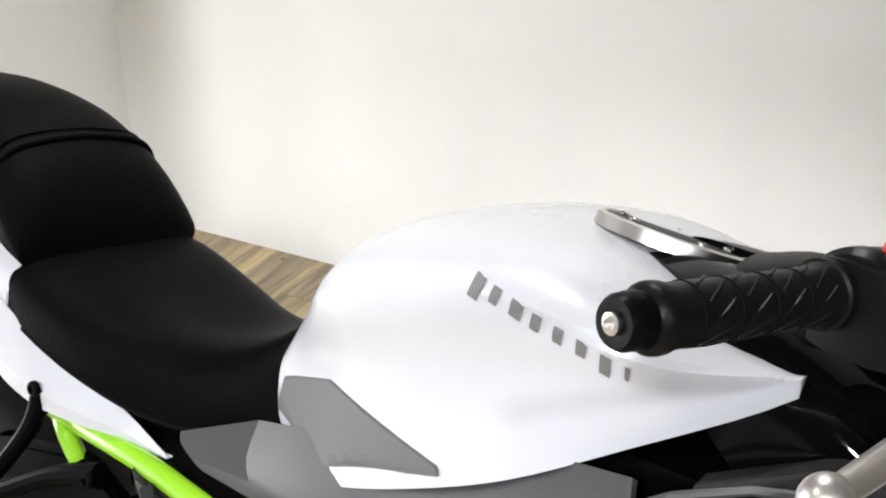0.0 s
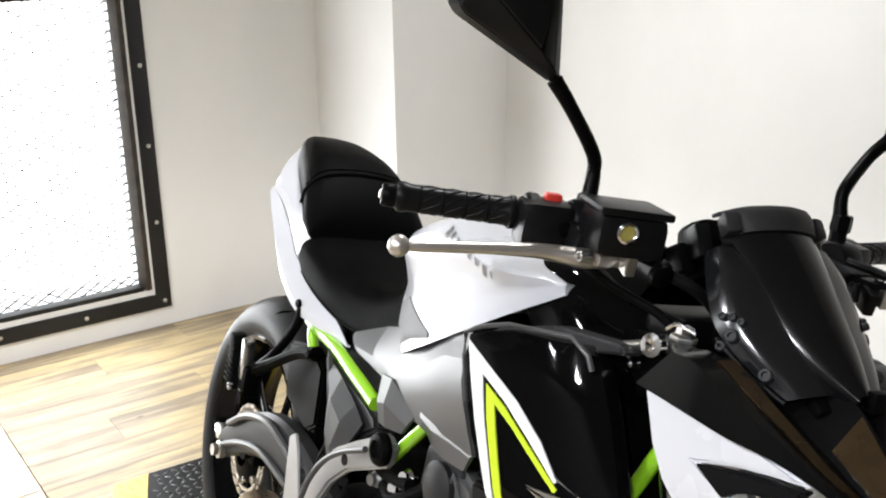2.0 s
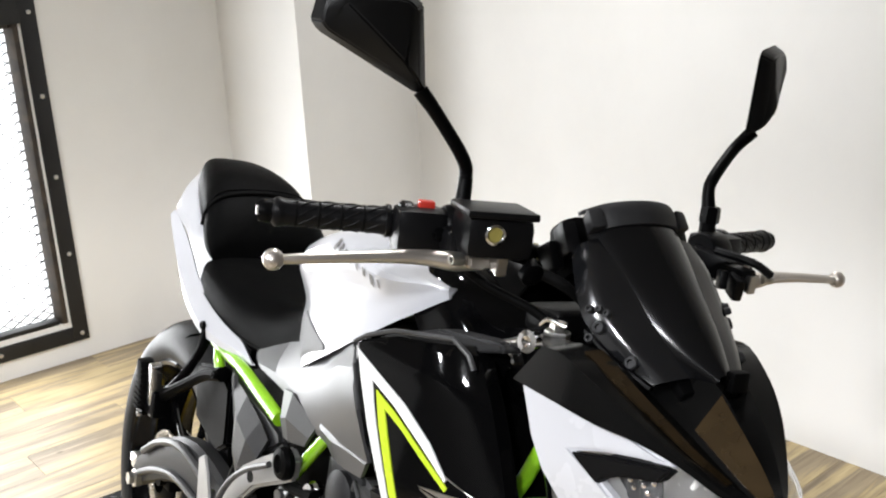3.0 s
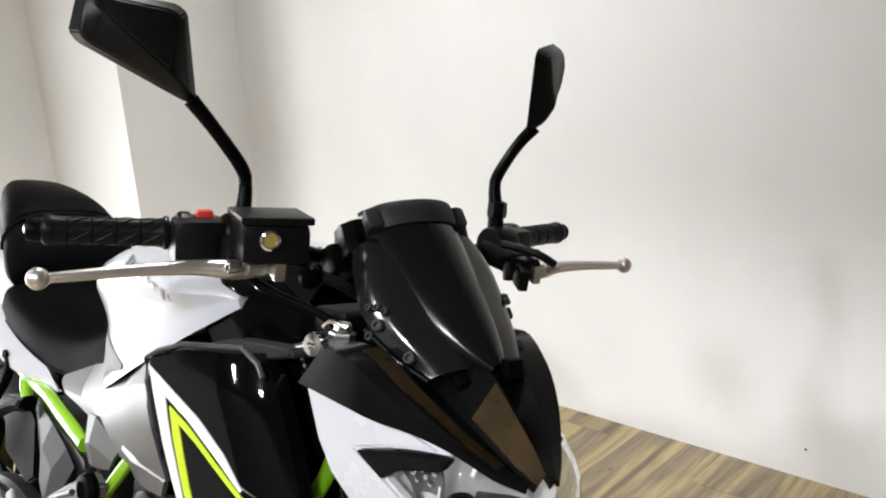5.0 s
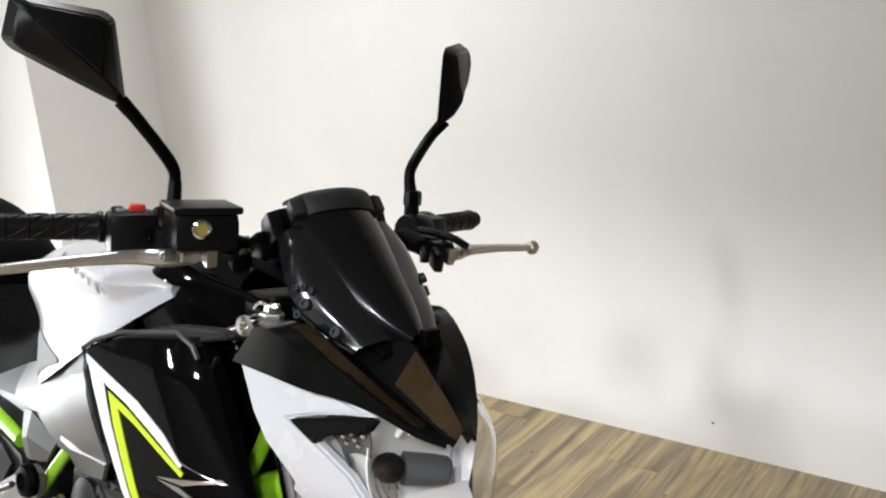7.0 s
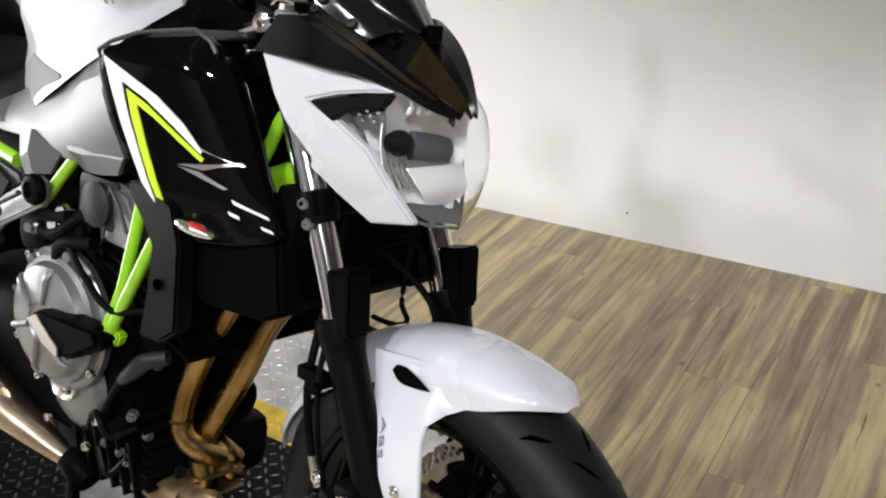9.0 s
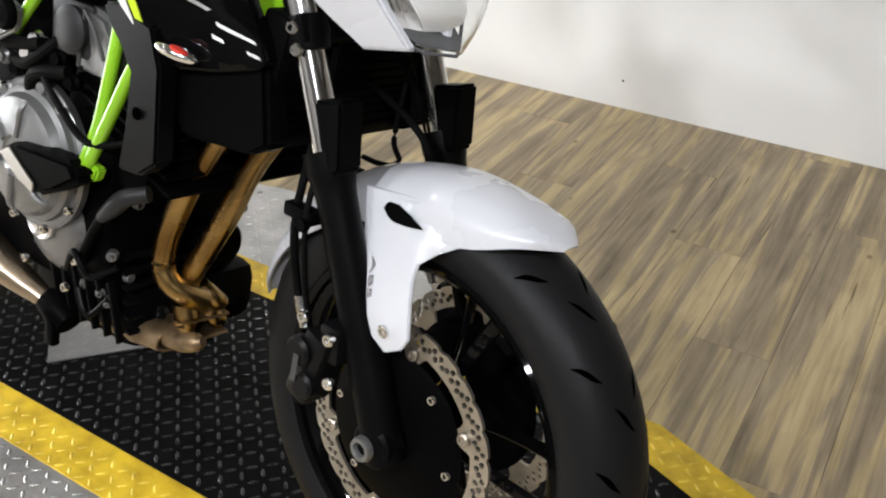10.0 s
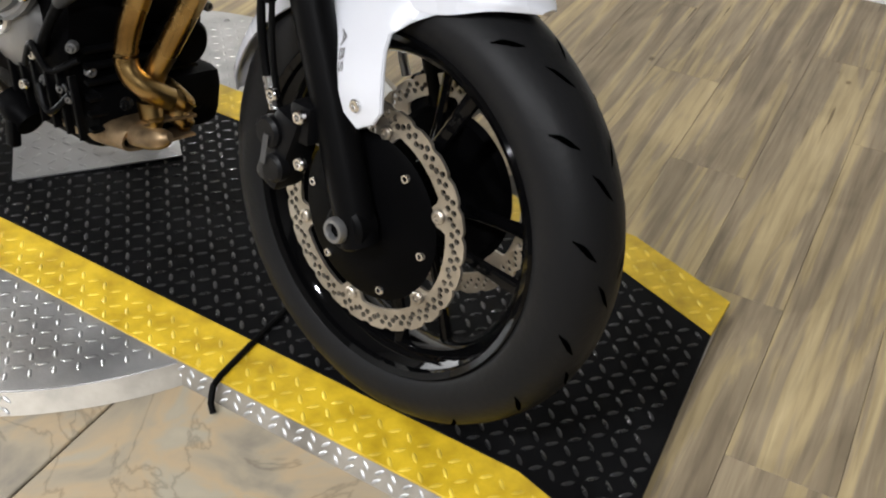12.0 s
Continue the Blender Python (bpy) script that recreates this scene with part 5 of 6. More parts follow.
    back = [bm.verts.new((u, 0.0, v)) for u, v in H]
    front = [bm.verts.new((0.06 + (u - 0.06) * 0.82, 0.016, 0.06 + (v - 0.06) * 0.8)) for u, v in H]
    ridge = [bm.verts.new((0.028, 0.026, 0.03)), bm.verts.new((0.09, 0.022, 0.082))]
    n = len(H)
    for k in range(n):
        bm.faces.new((back[k], back[(k + 1) % n], front[(k + 1) % n], front[k]))
    bm.faces.new(back)
    for a, b, r in ((0, 1, 0), (1, 2, None), (2, 3, 1), (3, 4, 1), (4, 5, 1), (5, 6, None), (6, 7, 0), (7, 0, 0)):
        if r is None:
            bm.faces.new((front[a], front[b], ridge[1], ridge[0]) if a == 1 else (front[a], front[b], ridge[0], ridge[1]))
        else:
            bm.faces.new((front[a], front[b], ridge[r]))
    bmesh.ops.recalc_face_normals(bm, faces=bm.faces)
    bmesh.ops.bevel(bm, geom=bm.edges[:], offset=0.002, segments=2, affect="EDGES", clamp_overlap=True)
    yaw, seat_at, size = (-16, (1.050, -0.204, 1.218), 1.0) if sy < 0 else (-38, (1.064, -0.188, 1.199), 1.1)
    # local u runs outwards, the facets point ahead
    mm = Matrix.Translation(seat_at) @ pose(0, 0, 0, 0, 0, yaw) @ Matrix.Scale(size, 4) @ Matrix(((0, 1, 0, 0), (-1, 0, 0, 0), (0, 0, 1, 0), (0, 0, 0, 1)))
    bm.transform(mm)
    bmesh.ops.recalc_face_normals(bm, faces=bm.faces)
    mir = bp("mirror_head", flip(bm), BLACKMIR, stem, "faceted black mirror housing", mm_)
    bm = bmesh.new()
    bm.faces.new([bm.verts.new((0.06 + (u - 0.06) * 0.9, -0.0015, 0.055 + (v - 0.055) * 0.9)) for u, v in H])
    bmesh.ops.solidify(bm, geom=bm.faces[:], thickness=0.001)
    bm.transform(mm)
    bp("mirror_glass", flip(bm), MIRROR, stem, "mirror glass", mm_)

# ---- motorcycle: tank, seat, tail ----
TC = -0.018
TANK = [(0.590, ((0, 0.885), (0.055, 0.88), (0.084, 0.855), (0.09, 0.833), (0.086, 0.798))), (0.615, ((0, 0.93), (0.065, 0.922), (0.10, 0.89), (0.100, 0.85), (0.102, 0.789))), (0.64, ((0, 0.962), (0.078, 0.953), (0.125, 0.918), (0.112, 0.865), (0.112, 0.782))),
        (0.66, ((0, 0.982), (0.092, 0.972), (0.143, 0.938), (0.121, 0.875), (0.122, 0.779))), (0.70, ((0, 1.0), (0.10, 0.99), (0.157, 0.957), (0.137, 0.885), (0.140, 0.792))), (0.77, ((0, 1.018), (0.11, 1.01), (0.166, 0.982), (0.153, 0.91), (0.157, 0.826))),
        (0.85, ((0, 1.02), (0.115, 1.015), (0.170, 0.99), (0.160, 0.94), (0.166, 0.870))), (0.93, ((0, 1.0), (0.105, 1.0), (0.165, 0.985), (0.158, 0.955), (0.153, 0.923))), (0.98, ((0, 0.985), (0.09, 0.99), (0.146, 0.988), (0.146, 0.975), (0.140, 0.956))),
        (1.006, ((0, 0.975), (0.07, 0.98), (0.112, 0.986), (0.13, 0.988), (0.128, 0.975)))]
bm = shifted(sheet([both(x, h) for x, h in TANK], 5, 4, 0.0, True), TC)
tank_tree = BVHTree.FromBMesh(bm)
tank = bp("fuel_tank", bm, WHITE, None, "glossy white fuel tank")
bp("tank_front", shifted(sheet([both(0.895, ((0, 0.996), (0.03, 0.996), (0.06, 0.992), (0.075, 0.98))), both(0.94, ((0, 1.02), (0.07, 1.014), (0.115, 1.0), (0.135, 0.96))), both(1.0, ((0, 1.01), (0.08, 1.002), (0.124, 0.984), (0.138, 0.91))), both(1.06, ((0, 0.985), (0.07, 0.975), (0.115, 0.95), (0.128, 0.9))), both(1.1, ((0, 0.96), (0.06, 0.95), (0.10, 0.93), (0.115, 0.89)))], 4, 4, 0.003), TC), GLOSS, None, "gloss black cover ahead of the tank")
for sy in (-1, 1):
    bm = sheet([[(0.872, -0.066, 1.016), (0.90, -0.085, 1.013), (0.95, -0.112, 1.004)], [(0.89, -0.055, 1.02), (0.92, -0.066, 1.02), (0.965, -0.085, 1.014)], [(0.93, -0.045, 1.02), (0.955, -0.052, 1.02), (0.99, -0.06, 1.014)]], 3, 3, 0.008)
    bp("tank_prong", bm if sy < 0 else opposite(bm, TC), GLOSS, None, "gloss black prong on the tank")
bp("top_cover", shifted(sheet([both(0.93, ((0, 1.022), (0.04, 1.02), (0.06, 1.01))), both(0.98, ((0, 1.034), (0.045, 1.03), (0.07, 1.01))), both(1.05, ((0, 1.02), (0.045, 1.014), (0.07, 0.985)))], 4, 3, 0.004), TC), SATIN, None, "black cover over the steering head")

cap = bp("fuel_cap", turned([(0.0, 0.004), (0.05, 0.0035), (0.053, 0.002), (0.0535, -0.006)], (0.868, TC + 0.012, 1.018), 44, (0.09, 0.17, 1)), GREYPL, tank, "dark fuel filler cap")
bp("cap_ring", turned([(0.0538, -0.006), (0.0538, 0.0035), (0.056, 0.0045), (0.060, 0.003), (0.061, -0.007)], (0.868, TC + 0.012, 1.018), 44, (0.09, 0.17, 1), True), ALLOY, tank, "bright ring round the filler")
for k in range(5):
    a = radians(30 + 72 * k)
    bp("cap_screw", bolt((0.868 + 0.044 * math.cos(a), TC + 0.01 + 0.044 * math.sin(a), 1.022 - 0.0075 * math.sin(a) - 0.004 * math.cos(a)), 0.004, 0.0025, (0.09, 0.17, 1)), CHROME, tank)



def on_tank(x, z, lift=0.0018):
    hit = tank_tree.ray_cast(Vector((x, -1, z)), Vector((0, 1, 0)))
    return (hit[0] + hit[1] * (lift if hit[1].y < 0 else -lift)) if hit[0] else None


def tank_patch(name, quad, mat, n=6, label=""):
    """A thin patch following the tank, between four corners in x, z."""
    a, b, c, d = [Vector(q) for q in quad]
    bm = bmesh.new()
    g = {}
    for i in range(n + 1):
        for j in range(n + 1):
            q = a.lerp(b, i / n).lerp(d.lerp(c, i / n), j / n)
            h = on_tank(q.x, q.y)
            g[i, j] = bm.verts.new(h) if h else None
    for i in range(n):
        for j in range(n):
            f = [g[i, j], g[i + 1, j], g[i + 1, j + 1], g[i, j + 1]]
            if all(f):
                bm.faces.new(f)
    return bp(name, bm, mat, tank, label)


def pad_y(x, z):
    hit = on_tank(x, z)
    return hit.y if hit else -0.107


bp("knee_pad", panel([(0.600, 0.837), (0.612, 0.843), (0.668, 0.866), (0.68, 0.866), (0.795, 0.855), (0.798, 0.849), (0.68, 0.798), (0.664, 0.798), (0.594, 0.803), (0.592, 0.812)], 0.004, pad_y, 0.0005, 0.009, 0.001), GREYPAD, tank, "matt grey knee pad")
# eight slanted marks in place of the maker's name
U, V0 = Vector((0.0162, -0.0034)), Vector((0.800, 0.998))
for k, wd in enumerate((0.8, 0.62, 0.85, 0.62, 0.6, 0.62, 0.65, 0.25)):
    o = V0 + U * k
    wd, h = wd * 0.78, 0.0135 if k in (0, 6) else 0.0095
    tank_patch("mark", ((o.x, o.y - h), (o.x + U.x * wd * 0.8, o.y + U.y * wd - h), (o.x + U.x * wd * 0.8 + 0.001, o.y + U.y * wd), (o.x, o.y)), GREYPRINT, 6, "dark grey maker's mark" if k == 0 else "")

RC = -0.02
SEAT = [(0.262, ((0, 0.850), (0.07, 0.850), (0.105, 0.846), (0.122, 0.832), (0.126, 0.812))), (0.30, ((0, 0.84), (0.08, 0.842), (0.118, 0.834), (0.130, 0.815), (0.131, 0.793))), (0.37, ((0, 0.818), (0.08, 0.823), (0.115, 0.815), (0.125, 0.795), (0.125, 0.77))),
        (0.44, ((0, 0.81), (0.07, 0.814), (0.10, 0.803), (0.111, 0.782), (0.112, 0.753))), (0.50, ((0, 0.82), (0.062, 0.818), (0.09, 0.803), (0.099, 0.78), (0.101, 0.752))), (0.55, ((0, 0.845), (0.055, 0.84), (0.08, 0.817), (0.090, 0.793), (0.092, 0.765))),
        (0.590, ((0, 0.885), (0.05, 0.875), (0.07, 0.845), (0.080, 0.812), (0.086, 0.785))), (0.612, ((0, 0.92), (0.05, 0.905), (0.068, 0.87), (0.076, 0.835), (0.078, 0.80)))]
seat = bp("seat", shifted(sheet([both(x, h) for x, h in SEAT], 5, 4, 0.003), RC), LEATHER, None, "black vinyl rider seat")
for sy in (-1, 1):
    bm = tube([(x, RC - h[-1][0] - 0.001, h[-1][1]) for x, h in SEAT[1:7]], 0.0035, 5, 8)
    bp("seat_piping", bm if sy < 0 else opposite(bm, RC), RUBBERMAT, seat, "black edge piping")
PILL = [(-0.048, ((0, 0.984), (0.012, 0.983), (0.021, 0.976), (0.024, 0.966))), (0.02, ((0, 0.995), (0.035, 0.992), (0.052, 0.978), (0.058, 0.953))), (0.08, ((0, 0.996), (0.05, 0.991), (0.074, 0.970), (0.08, 0.937))), (0.15, ((0, 0.984), (0.065, 0.977), (0.094, 0.950), (0.099, 0.912))),
        (0.20, ((0, 0.960), (0.075, 0.951), (0.106, 0.923), (0.109, 0.887))), (0.238, ((0, 0.928), (0.08, 0.921), (0.115, 0.893), (0.117, 0.863))), (0.268, ((0, 0.885), (0.08, 0.881), (0.116, 0.863), (0.117, 0.85))), (0.276, ((0, 0.852), (0.08, 0.850), (0.108, 0.846), (0.11, 0.842)))]
pill = bp("pillion_seat", shifted(sheet([both(x, h) for x, h in PILL], 5, 5, 0.003), RC), LEATHER, None, "black vinyl pillion seat hump")
bp("seat_seam", tube([(0.194, RC - 0.110, 0.892), (0.202, RC - 0.107, 0.922), (0.207, RC - 0.077, 0.949), (0.207, RC, 0.958), (0.207, RC + 0.077, 0.949), (0.202, RC + 0.107, 0.922), (0.194, RC + 0.110, 0.892)], 0.0032, 6, 8), RUBBERMAT, pill, "raised seam")
bp("seat_stitch", tube([(0.192, RC - 0.107, 0.925), (0.196, RC - 0.077, 0.955), (0.196, RC, 0.963), (0.196, RC + 0.077, 0.955), (0.192, RC + 0.107, 0.925)], 0.0012, 6, 6), LEATHER, pill, "line of stitching")
for sy in (-1, 1):
    flip = (lambda b: b) if sy < 0 else (lambda b: opposite(b, RC))
    bp("tail_cover", flip(creased(sheet([[(-0.05, -0.038, 0.968), (0.02, -0.074, 0.954), (0.08, -0.095, 0.938), (0.15, -0.115, 0.914), (0.21, -0.127, 0.886), (0.272, -0.133, 0.846)], [(-0.054, -0.047, 0.958), (0.028, -0.105, 0.935), (0.095, -0.138, 0.909), (0.165, -0.143, 0.893), (0.22, -0.150, 0.858), (0.279, -0.153, 0.818)],
                                         [(-0.045, -0.048, 0.935), (0.035, -0.112, 0.915), (0.103, -0.148, 0.897), (0.165, -0.149, 0.878), (0.222, -0.152, 0.846), (0.280, -0.155, 0.808)]], 1, 3, 0.005), 0.35)), WHITE, None, "white tail cover", None, 22)
    bp("tail_side", flip(creased(sheet([[(0.102, -0.150, 0.901), (0.15, -0.151, 0.884), (0.20, -0.152, 0.858), (0.24, -0.155, 0.835), (0.276, -0.156, 0.812), (0.34, -0.147, 0.783), (0.40, -0.139, 0.760), (0.44, -0.133, 0.746), (0.497, -0.138, 0.729)],
                                       [(0.110, -0.160, 0.892), (0.145, -0.166, 0.868), (0.19, -0.171, 0.838), (0.235, -0.173, 0.803), (0.28, -0.171, 0.771), (0.33, -0.165, 0.747), (0.39, -0.153, 0.736), (0.44, -0.143, 0.734), (0.498, -0.139, 0.727)],
                                       [(0.118, -0.152, 0.868), (0.155, -0.160, 0.84), (0.20, -0.165, 0.806), (0.245, -0.167, 0.770), (0.29, -0.165, 0.742), (0.335, -0.160, 0.726), (0.39, -0.150, 0.722), (0.44, -0.141, 0.724), (0.497, -0.138, 0.725)]], 1, 4, 0.006), 0.35)), WHITE, None, "white tail side panel with a pointed tip", None, 22)
    bp("under_tail", flip(slab([(0.06, -0.10, 0.89), (0.2, -0.12, 0.79), (0.45, -0.115, 0.74), (0.45, -0.115, 0.69), (0.2, -0.12, 0.70), (0.05, -0.08, 0.82)], 0.09, 0.01)), BLACK, None, "black plastic under the tail")
lettering("650", 0.016, Matrix.Translation((0.085, -0.1125, 0.918)) @ pose(0, 0, 0, 62, 14, -20) @ pose(0, 0, 0, 0, 0, -62), GREYPRINT, bike, "lettering", "small grey model number")

# ---- motorcycle: side panels ----
ysh = lambda x, z: -0.223 + 0.2 * (x - 0.965) + 0.12 * max(0.0, 0.76 - z) + 4.0 * max(0.0, x - 1.06 - (0.9 - z) * 0.6) ** 2 + 0.25 * max(0.0, z - 0.9)
SHROUD = [(0.948, 0.908), (1.0, 0.928), (1.085, 0.943), (1.108, 0.932), (1.138, 0.89), (1.16, 0.848), (1.19, 0.785), (1.214, 0.742), (1.222, 0.722), (1.21, 0.711), (1.16, 0.698), (1.10, 0.688), (1.06, 0.705), (1.035, 0.735), (0.985, 0.80), (0.962, 0.85)]
for sy in (-1, 1):
    place[0] = Matrix.Translation((0.004, 0, 0.004))
    flip = (lambda b: b) if sy < 0 else mirrored
    sh = bp("radiator_shroud", flip(panel(SHROUD, 0.02, ysh, 0.0, 0.008, 0.003)), GLOSS, None, "gloss black shroud with white and lime stripes")
    bp("white_stripe", flip(panel([(0.955, 0.900), (1.001, 0.880), (1.041, 0.863), (1.084, 0.836), (1.115, 0.807), (1.113, 0.804), (1.067, 0.832), (1.025, 0.856), (0.985, 0.873), (0.994, 0.846), (1.003, 0.823), (1.018, 0.791), (1.036, 0.752), (1.048, 0.726), (1.042, 0.732), (1.026, 0.750), (1.007, 0.786), (0.989, 0.819), (0.968, 0.866)], 0.0015, ysh, 0.0016, 0.006, 0)), STRIPE_W, sh, "white stripe")
    bp("lime_stripe", flip(panel([(0.994, 0.864), (1.027, 0.850), (1.069, 0.826), (1.118, 0.799), (1.115, 0.794), (1.081, 0.812), (1.040, 0.835), (1.011, 0.848), (1.022, 0.820), (1.036, 0.787), (1.051, 0.753), (1.064, 0.722), (1.052, 0.728), (1.037, 0.759), (1.021, 0.793), (1.005, 0.829)], 0.0015, ysh, 0.0016, 0.006, 0)), STRIPE_G, sh, "lime green stripe")
    for q in ([(1.078, 0.785), (1.165, 0.803), (1.17, 0.800), (1.118, 0.785)], [(1.098, 0.814), (1.165, 0.798), (1.172, 0.799), (1.102, 0.81)], [(1.080, 0.783), (1.112, 0.782), (1.155, 0.769), (1.15, 0.767)]):
        bp("silver_line", flip(panel(q, 0.0015, ysh, 0.0016, 0.006, 0)), ALLOY, sh)
    for q in ([(1.162, 0.757), (1.205, 0.744), (1.208, 0.74), (1.165, 0.752)], [(1.157, 0.742), (1.212, 0.728), (1.215, 0.724), (1.16, 0.737)]):
        bp("light_line", flip(panel(q, 0.0015, ysh, 0.0016, 0.006, 0)), STRIPE_W, sh)
    bm = bmesh.new()
    bmesh.ops.create_uvsphere(bm, u_segments=24, v_segments=12, radius=1, matrix=Matrix.Translation((1.118, -0.199, 0.712)) @ pose(0, 0, 0, 0, 8, 12) @ Matrix.Diagonal((0.031, 0.013, 0.0095, 1)))
    ts = bp("turn_signal", flip(bm), MIRROR, sh, "clear turn signal with a red bulb")
    bm = bmesh.new()
    bmesh.ops.create_uvsphere(bm, u_segments=16, v_segments=8, radius=1, matrix=Matrix.Translation((1.128, -0.204, 0.7175)) @ pose(0, 0, 0, 0, 14, 12) @ Matrix.Diagonal((0.013, 0.0085, 0.0028, 1)))
    bp("bulb", flip(bm), RED, ts, "red bulb")
    # silver rim round the top of the shroud and the panel sunk inside it
    bp("shroud_rim", flip(tube([(0.965, -0.219, 0.83), (0.947, -0.223, 0.88), (0.943, -0.224, 0.905), (0.962, -0.220, 0.918), (1.0, -0.210, 0.934), (1.08, -0.188, 0.949), (1.103, -0.182, 0.938), (1.112, -0.18, 0.925)], 0.0036, 1, 8, 0.8, False)), COVER, sh, "silver grey edge of the shroud")
    bp("shroud_top", flip(slab([(0.965, -0.205, 0.918), (1.03, -0.175, 0.945), (1.11, -0.15, 0.953), (1.12, -0.15, 0.945), (1.06, -0.19, 0.93), (0.97, -0.214, 0.91)], 0.03, 0.003)), DARKCOVER, sh, "dark grey ledge")
    bp("side_cover", flip(sheet([[(0.502, -0.128, 0.748), (0.58, -0.115, 0.785), (0.655, -0.132, 0.81), (0.70, -0.143, 0.82), (0.79, -0.152, 0.862), (0.87, -0.165, 0.885), (0.935, -0.198, 0.908)], [(0.51, -0.135, 0.742), (0.585, -0.132, 0.758), (0.66, -0.152, 0.77), (0.72, -0.166, 0.77), (0.80, -0.176, 0.81), (0.88, -0.2, 0.852), (0.948, -0.218, 0.872)],
                                [(0.53, -0.140, 0.737), (0.60, -0.142, 0.745), (0.67, -0.158, 0.755), (0.74, -0.172, 0.752), (0.82, -0.184, 0.775), (0.895, -0.206, 0.80), (0.965, -0.218, 0.83)], [(0.545, -0.14, 0.733), (0.61, -0.146, 0.735), (0.68, -0.16, 0.742), (0.75, -0.172, 0.736), (0.84, -0.18, 0.738), (0.92, -0.19, 0.738), (0.99, -0.207, 0.775)]], 2, 1, 0.005)), COVER, None, "silver grey side cover below the tank", None, 13)
    bp("cover_screw", flip(bolt((0.612, -0.132, 0.758), 0.006, 0.004)), BLACK, None)
    bp("cover_flap", flip(sheet([[(0.672, -0.166, 0.748), (0.722, -0.178, 0.76), (0.808, -0.182, 0.744)], [(0.690, -0.176, 0.712), (0.735, -0.191, 0.73), (0.797, -0.186, 0.724)], [(0.702, -0.174, 0.688), (0.742, -0.186, 0.698), (0.782, -0.182, 0.706)]], 1, 1, 0.005)), COVER, None, "silver grey lower flap of the cover", None, 8)
    bp("cover_knee", flip(sheet([[(0.812, -0.18, 0.768), (0.875, -0.19, 0.786), (0.939, -0.2, 0.796), (0.99, -0.21, 0.80)], [(0.83, -0.19, 0.752), (0.88, -0.201, 0.756), (0.93, -0.206, 0.764), (0.985, -0.212, 0.77)], [(0.845, -0.184, 0.742), (0.88, -0.193, 0.732), (0.92, -0.199, 0.736), (0.968, -0.205, 0.746)]], 1, 1, 0.005)), COVER, None, "silver grey knee of the cover", None, 8)
    place[0] = Matrix.Translation((0.014, 0, 0.008))
    # frame
    tubes = ([(0.305, -0.126, 0.702), (0.375, -0.134, 0.704), (0.47, -0.146, 0.708), (0.565, -0.158, 0.705), (0.665, -0.168, 0.699)], [(0.315, -0.124, 0.70), (0.345, -0.135, 0.685), (0.372, -0.140, 0.668)], [(0.84, -0.168, 0.765), (0.80, -0.175, 0.715), (0.752, -0.18, 0.655)],
             [(0.973, -0.165, 0.765), (0.972, -0.175, 0.707), (0.966, -0.183, 0.639), (0.950, -0.185, 0.572), (0.921, -0.186, 0.508)], [(1.03, -0.165, 0.71), (1.010, -0.18, 0.666), (0.984, -0.187, 0.606), (0.935, -0.188, 0.515)],
             [(1.03, -0.12, 0.72), (1.09, -0.108, 0.744), (1.18, -0.088, 0.785)], [(1.10, -0.12, 0.74), (1.128, -0.108, 0.806), (1.143, -0.1, 0.852), (1.16, -0.06, 0.92)])
    for k, q in enumerate(tubes):
        bp("frame_tube", flip(tube(q, 0.021 if k == 5 else 0.011 if k == 0 else 0.0095 if k == 1 else 0.009, 5, 14)), GREEN, None, "lime green frame tube")
    bp("frame_lug", flip(slab([(0.912, -0.19, 0.510), (0.934, -0.19, 0.524), (0.958, -0.188, 0.515), (0.950, -0.188, 0.497), (0.925, -0.19, 0.489)], 0.016, 0.003)), GREEN, None, "lime green engine lug")
    # arched carrier of the radiator
    bp("radiator_carrier", flip(creased(slab([(0.970, -0.2, 0.738), (1.004, -0.205, 0.745), (1.069, -0.206, 0.729), (1.087, -0.205, 0.681), (1.090, -0.205, 0.565), (1.057, -0.203, 0.541), (1.011, -0.2, 0.536), (1.021, -0.2, 0.596), (1.030, -0.203, 0.666), (1.009, -0.203, 0.695), (0.978, -0.2, 0.719)], 0.03, 0.004), 9)), SATIN, None, "black carrier arching over the frame tubes")
    # a disc on the surface, the hole's shade given by its black colour
    bp("carrier_hole", flip(turned([(0.0, 0.0), (0.008, 0.0), (0.008, 0.0012), (0.0, 0.0012)], (1.052, -0.2055, 0.62), 16, (0, -1, 0))), RECESS_SHADE, None, "")
    tank_pos = [(0.882, -0.176, 0.633), (0.890, -0.18, 0.708), (0.907, -0.18, 0.723), (0.950, -0.18, 0.714), (0.971, -0.18, 0.682), (0.957, -0.176, 0.629)]
    bp("coolant_bottle", flip(slab(tank_pos, 0.03, 0.008)), CASE, None, "grey translucent coolant bottle")
    bp("bottle_rib", flip(tube([(0.900, -0.182, 0.64), (0.914, -0.184, 0.715), (0.955, -0.184, 0.66)], 0.003, 2, 8)), COVER, None)
    bp("engine_mount", flip(turned([(0.016, 0), (0.018, 0.008), (0.014, 0.02), (0.008, 0.02), (0.006, 0.012), (0, 0.012)], (0.915, -0.188, 0.500), 20, (0, -1, 0))), BLACK, None, "black engine mount bolt")
    bp("carrier_web", flip(slab([(1.03, -0.17, 0.745), (1.2, -0.15, 0.73), (1.225, -0.155, 0.62), (1.20, -0.16, 0.605), (1.09, -0.17, 0.60), (1.06, -0.175, 0.65)], 0.04, 0.006)), BLACK, None, "black side of the radiator")
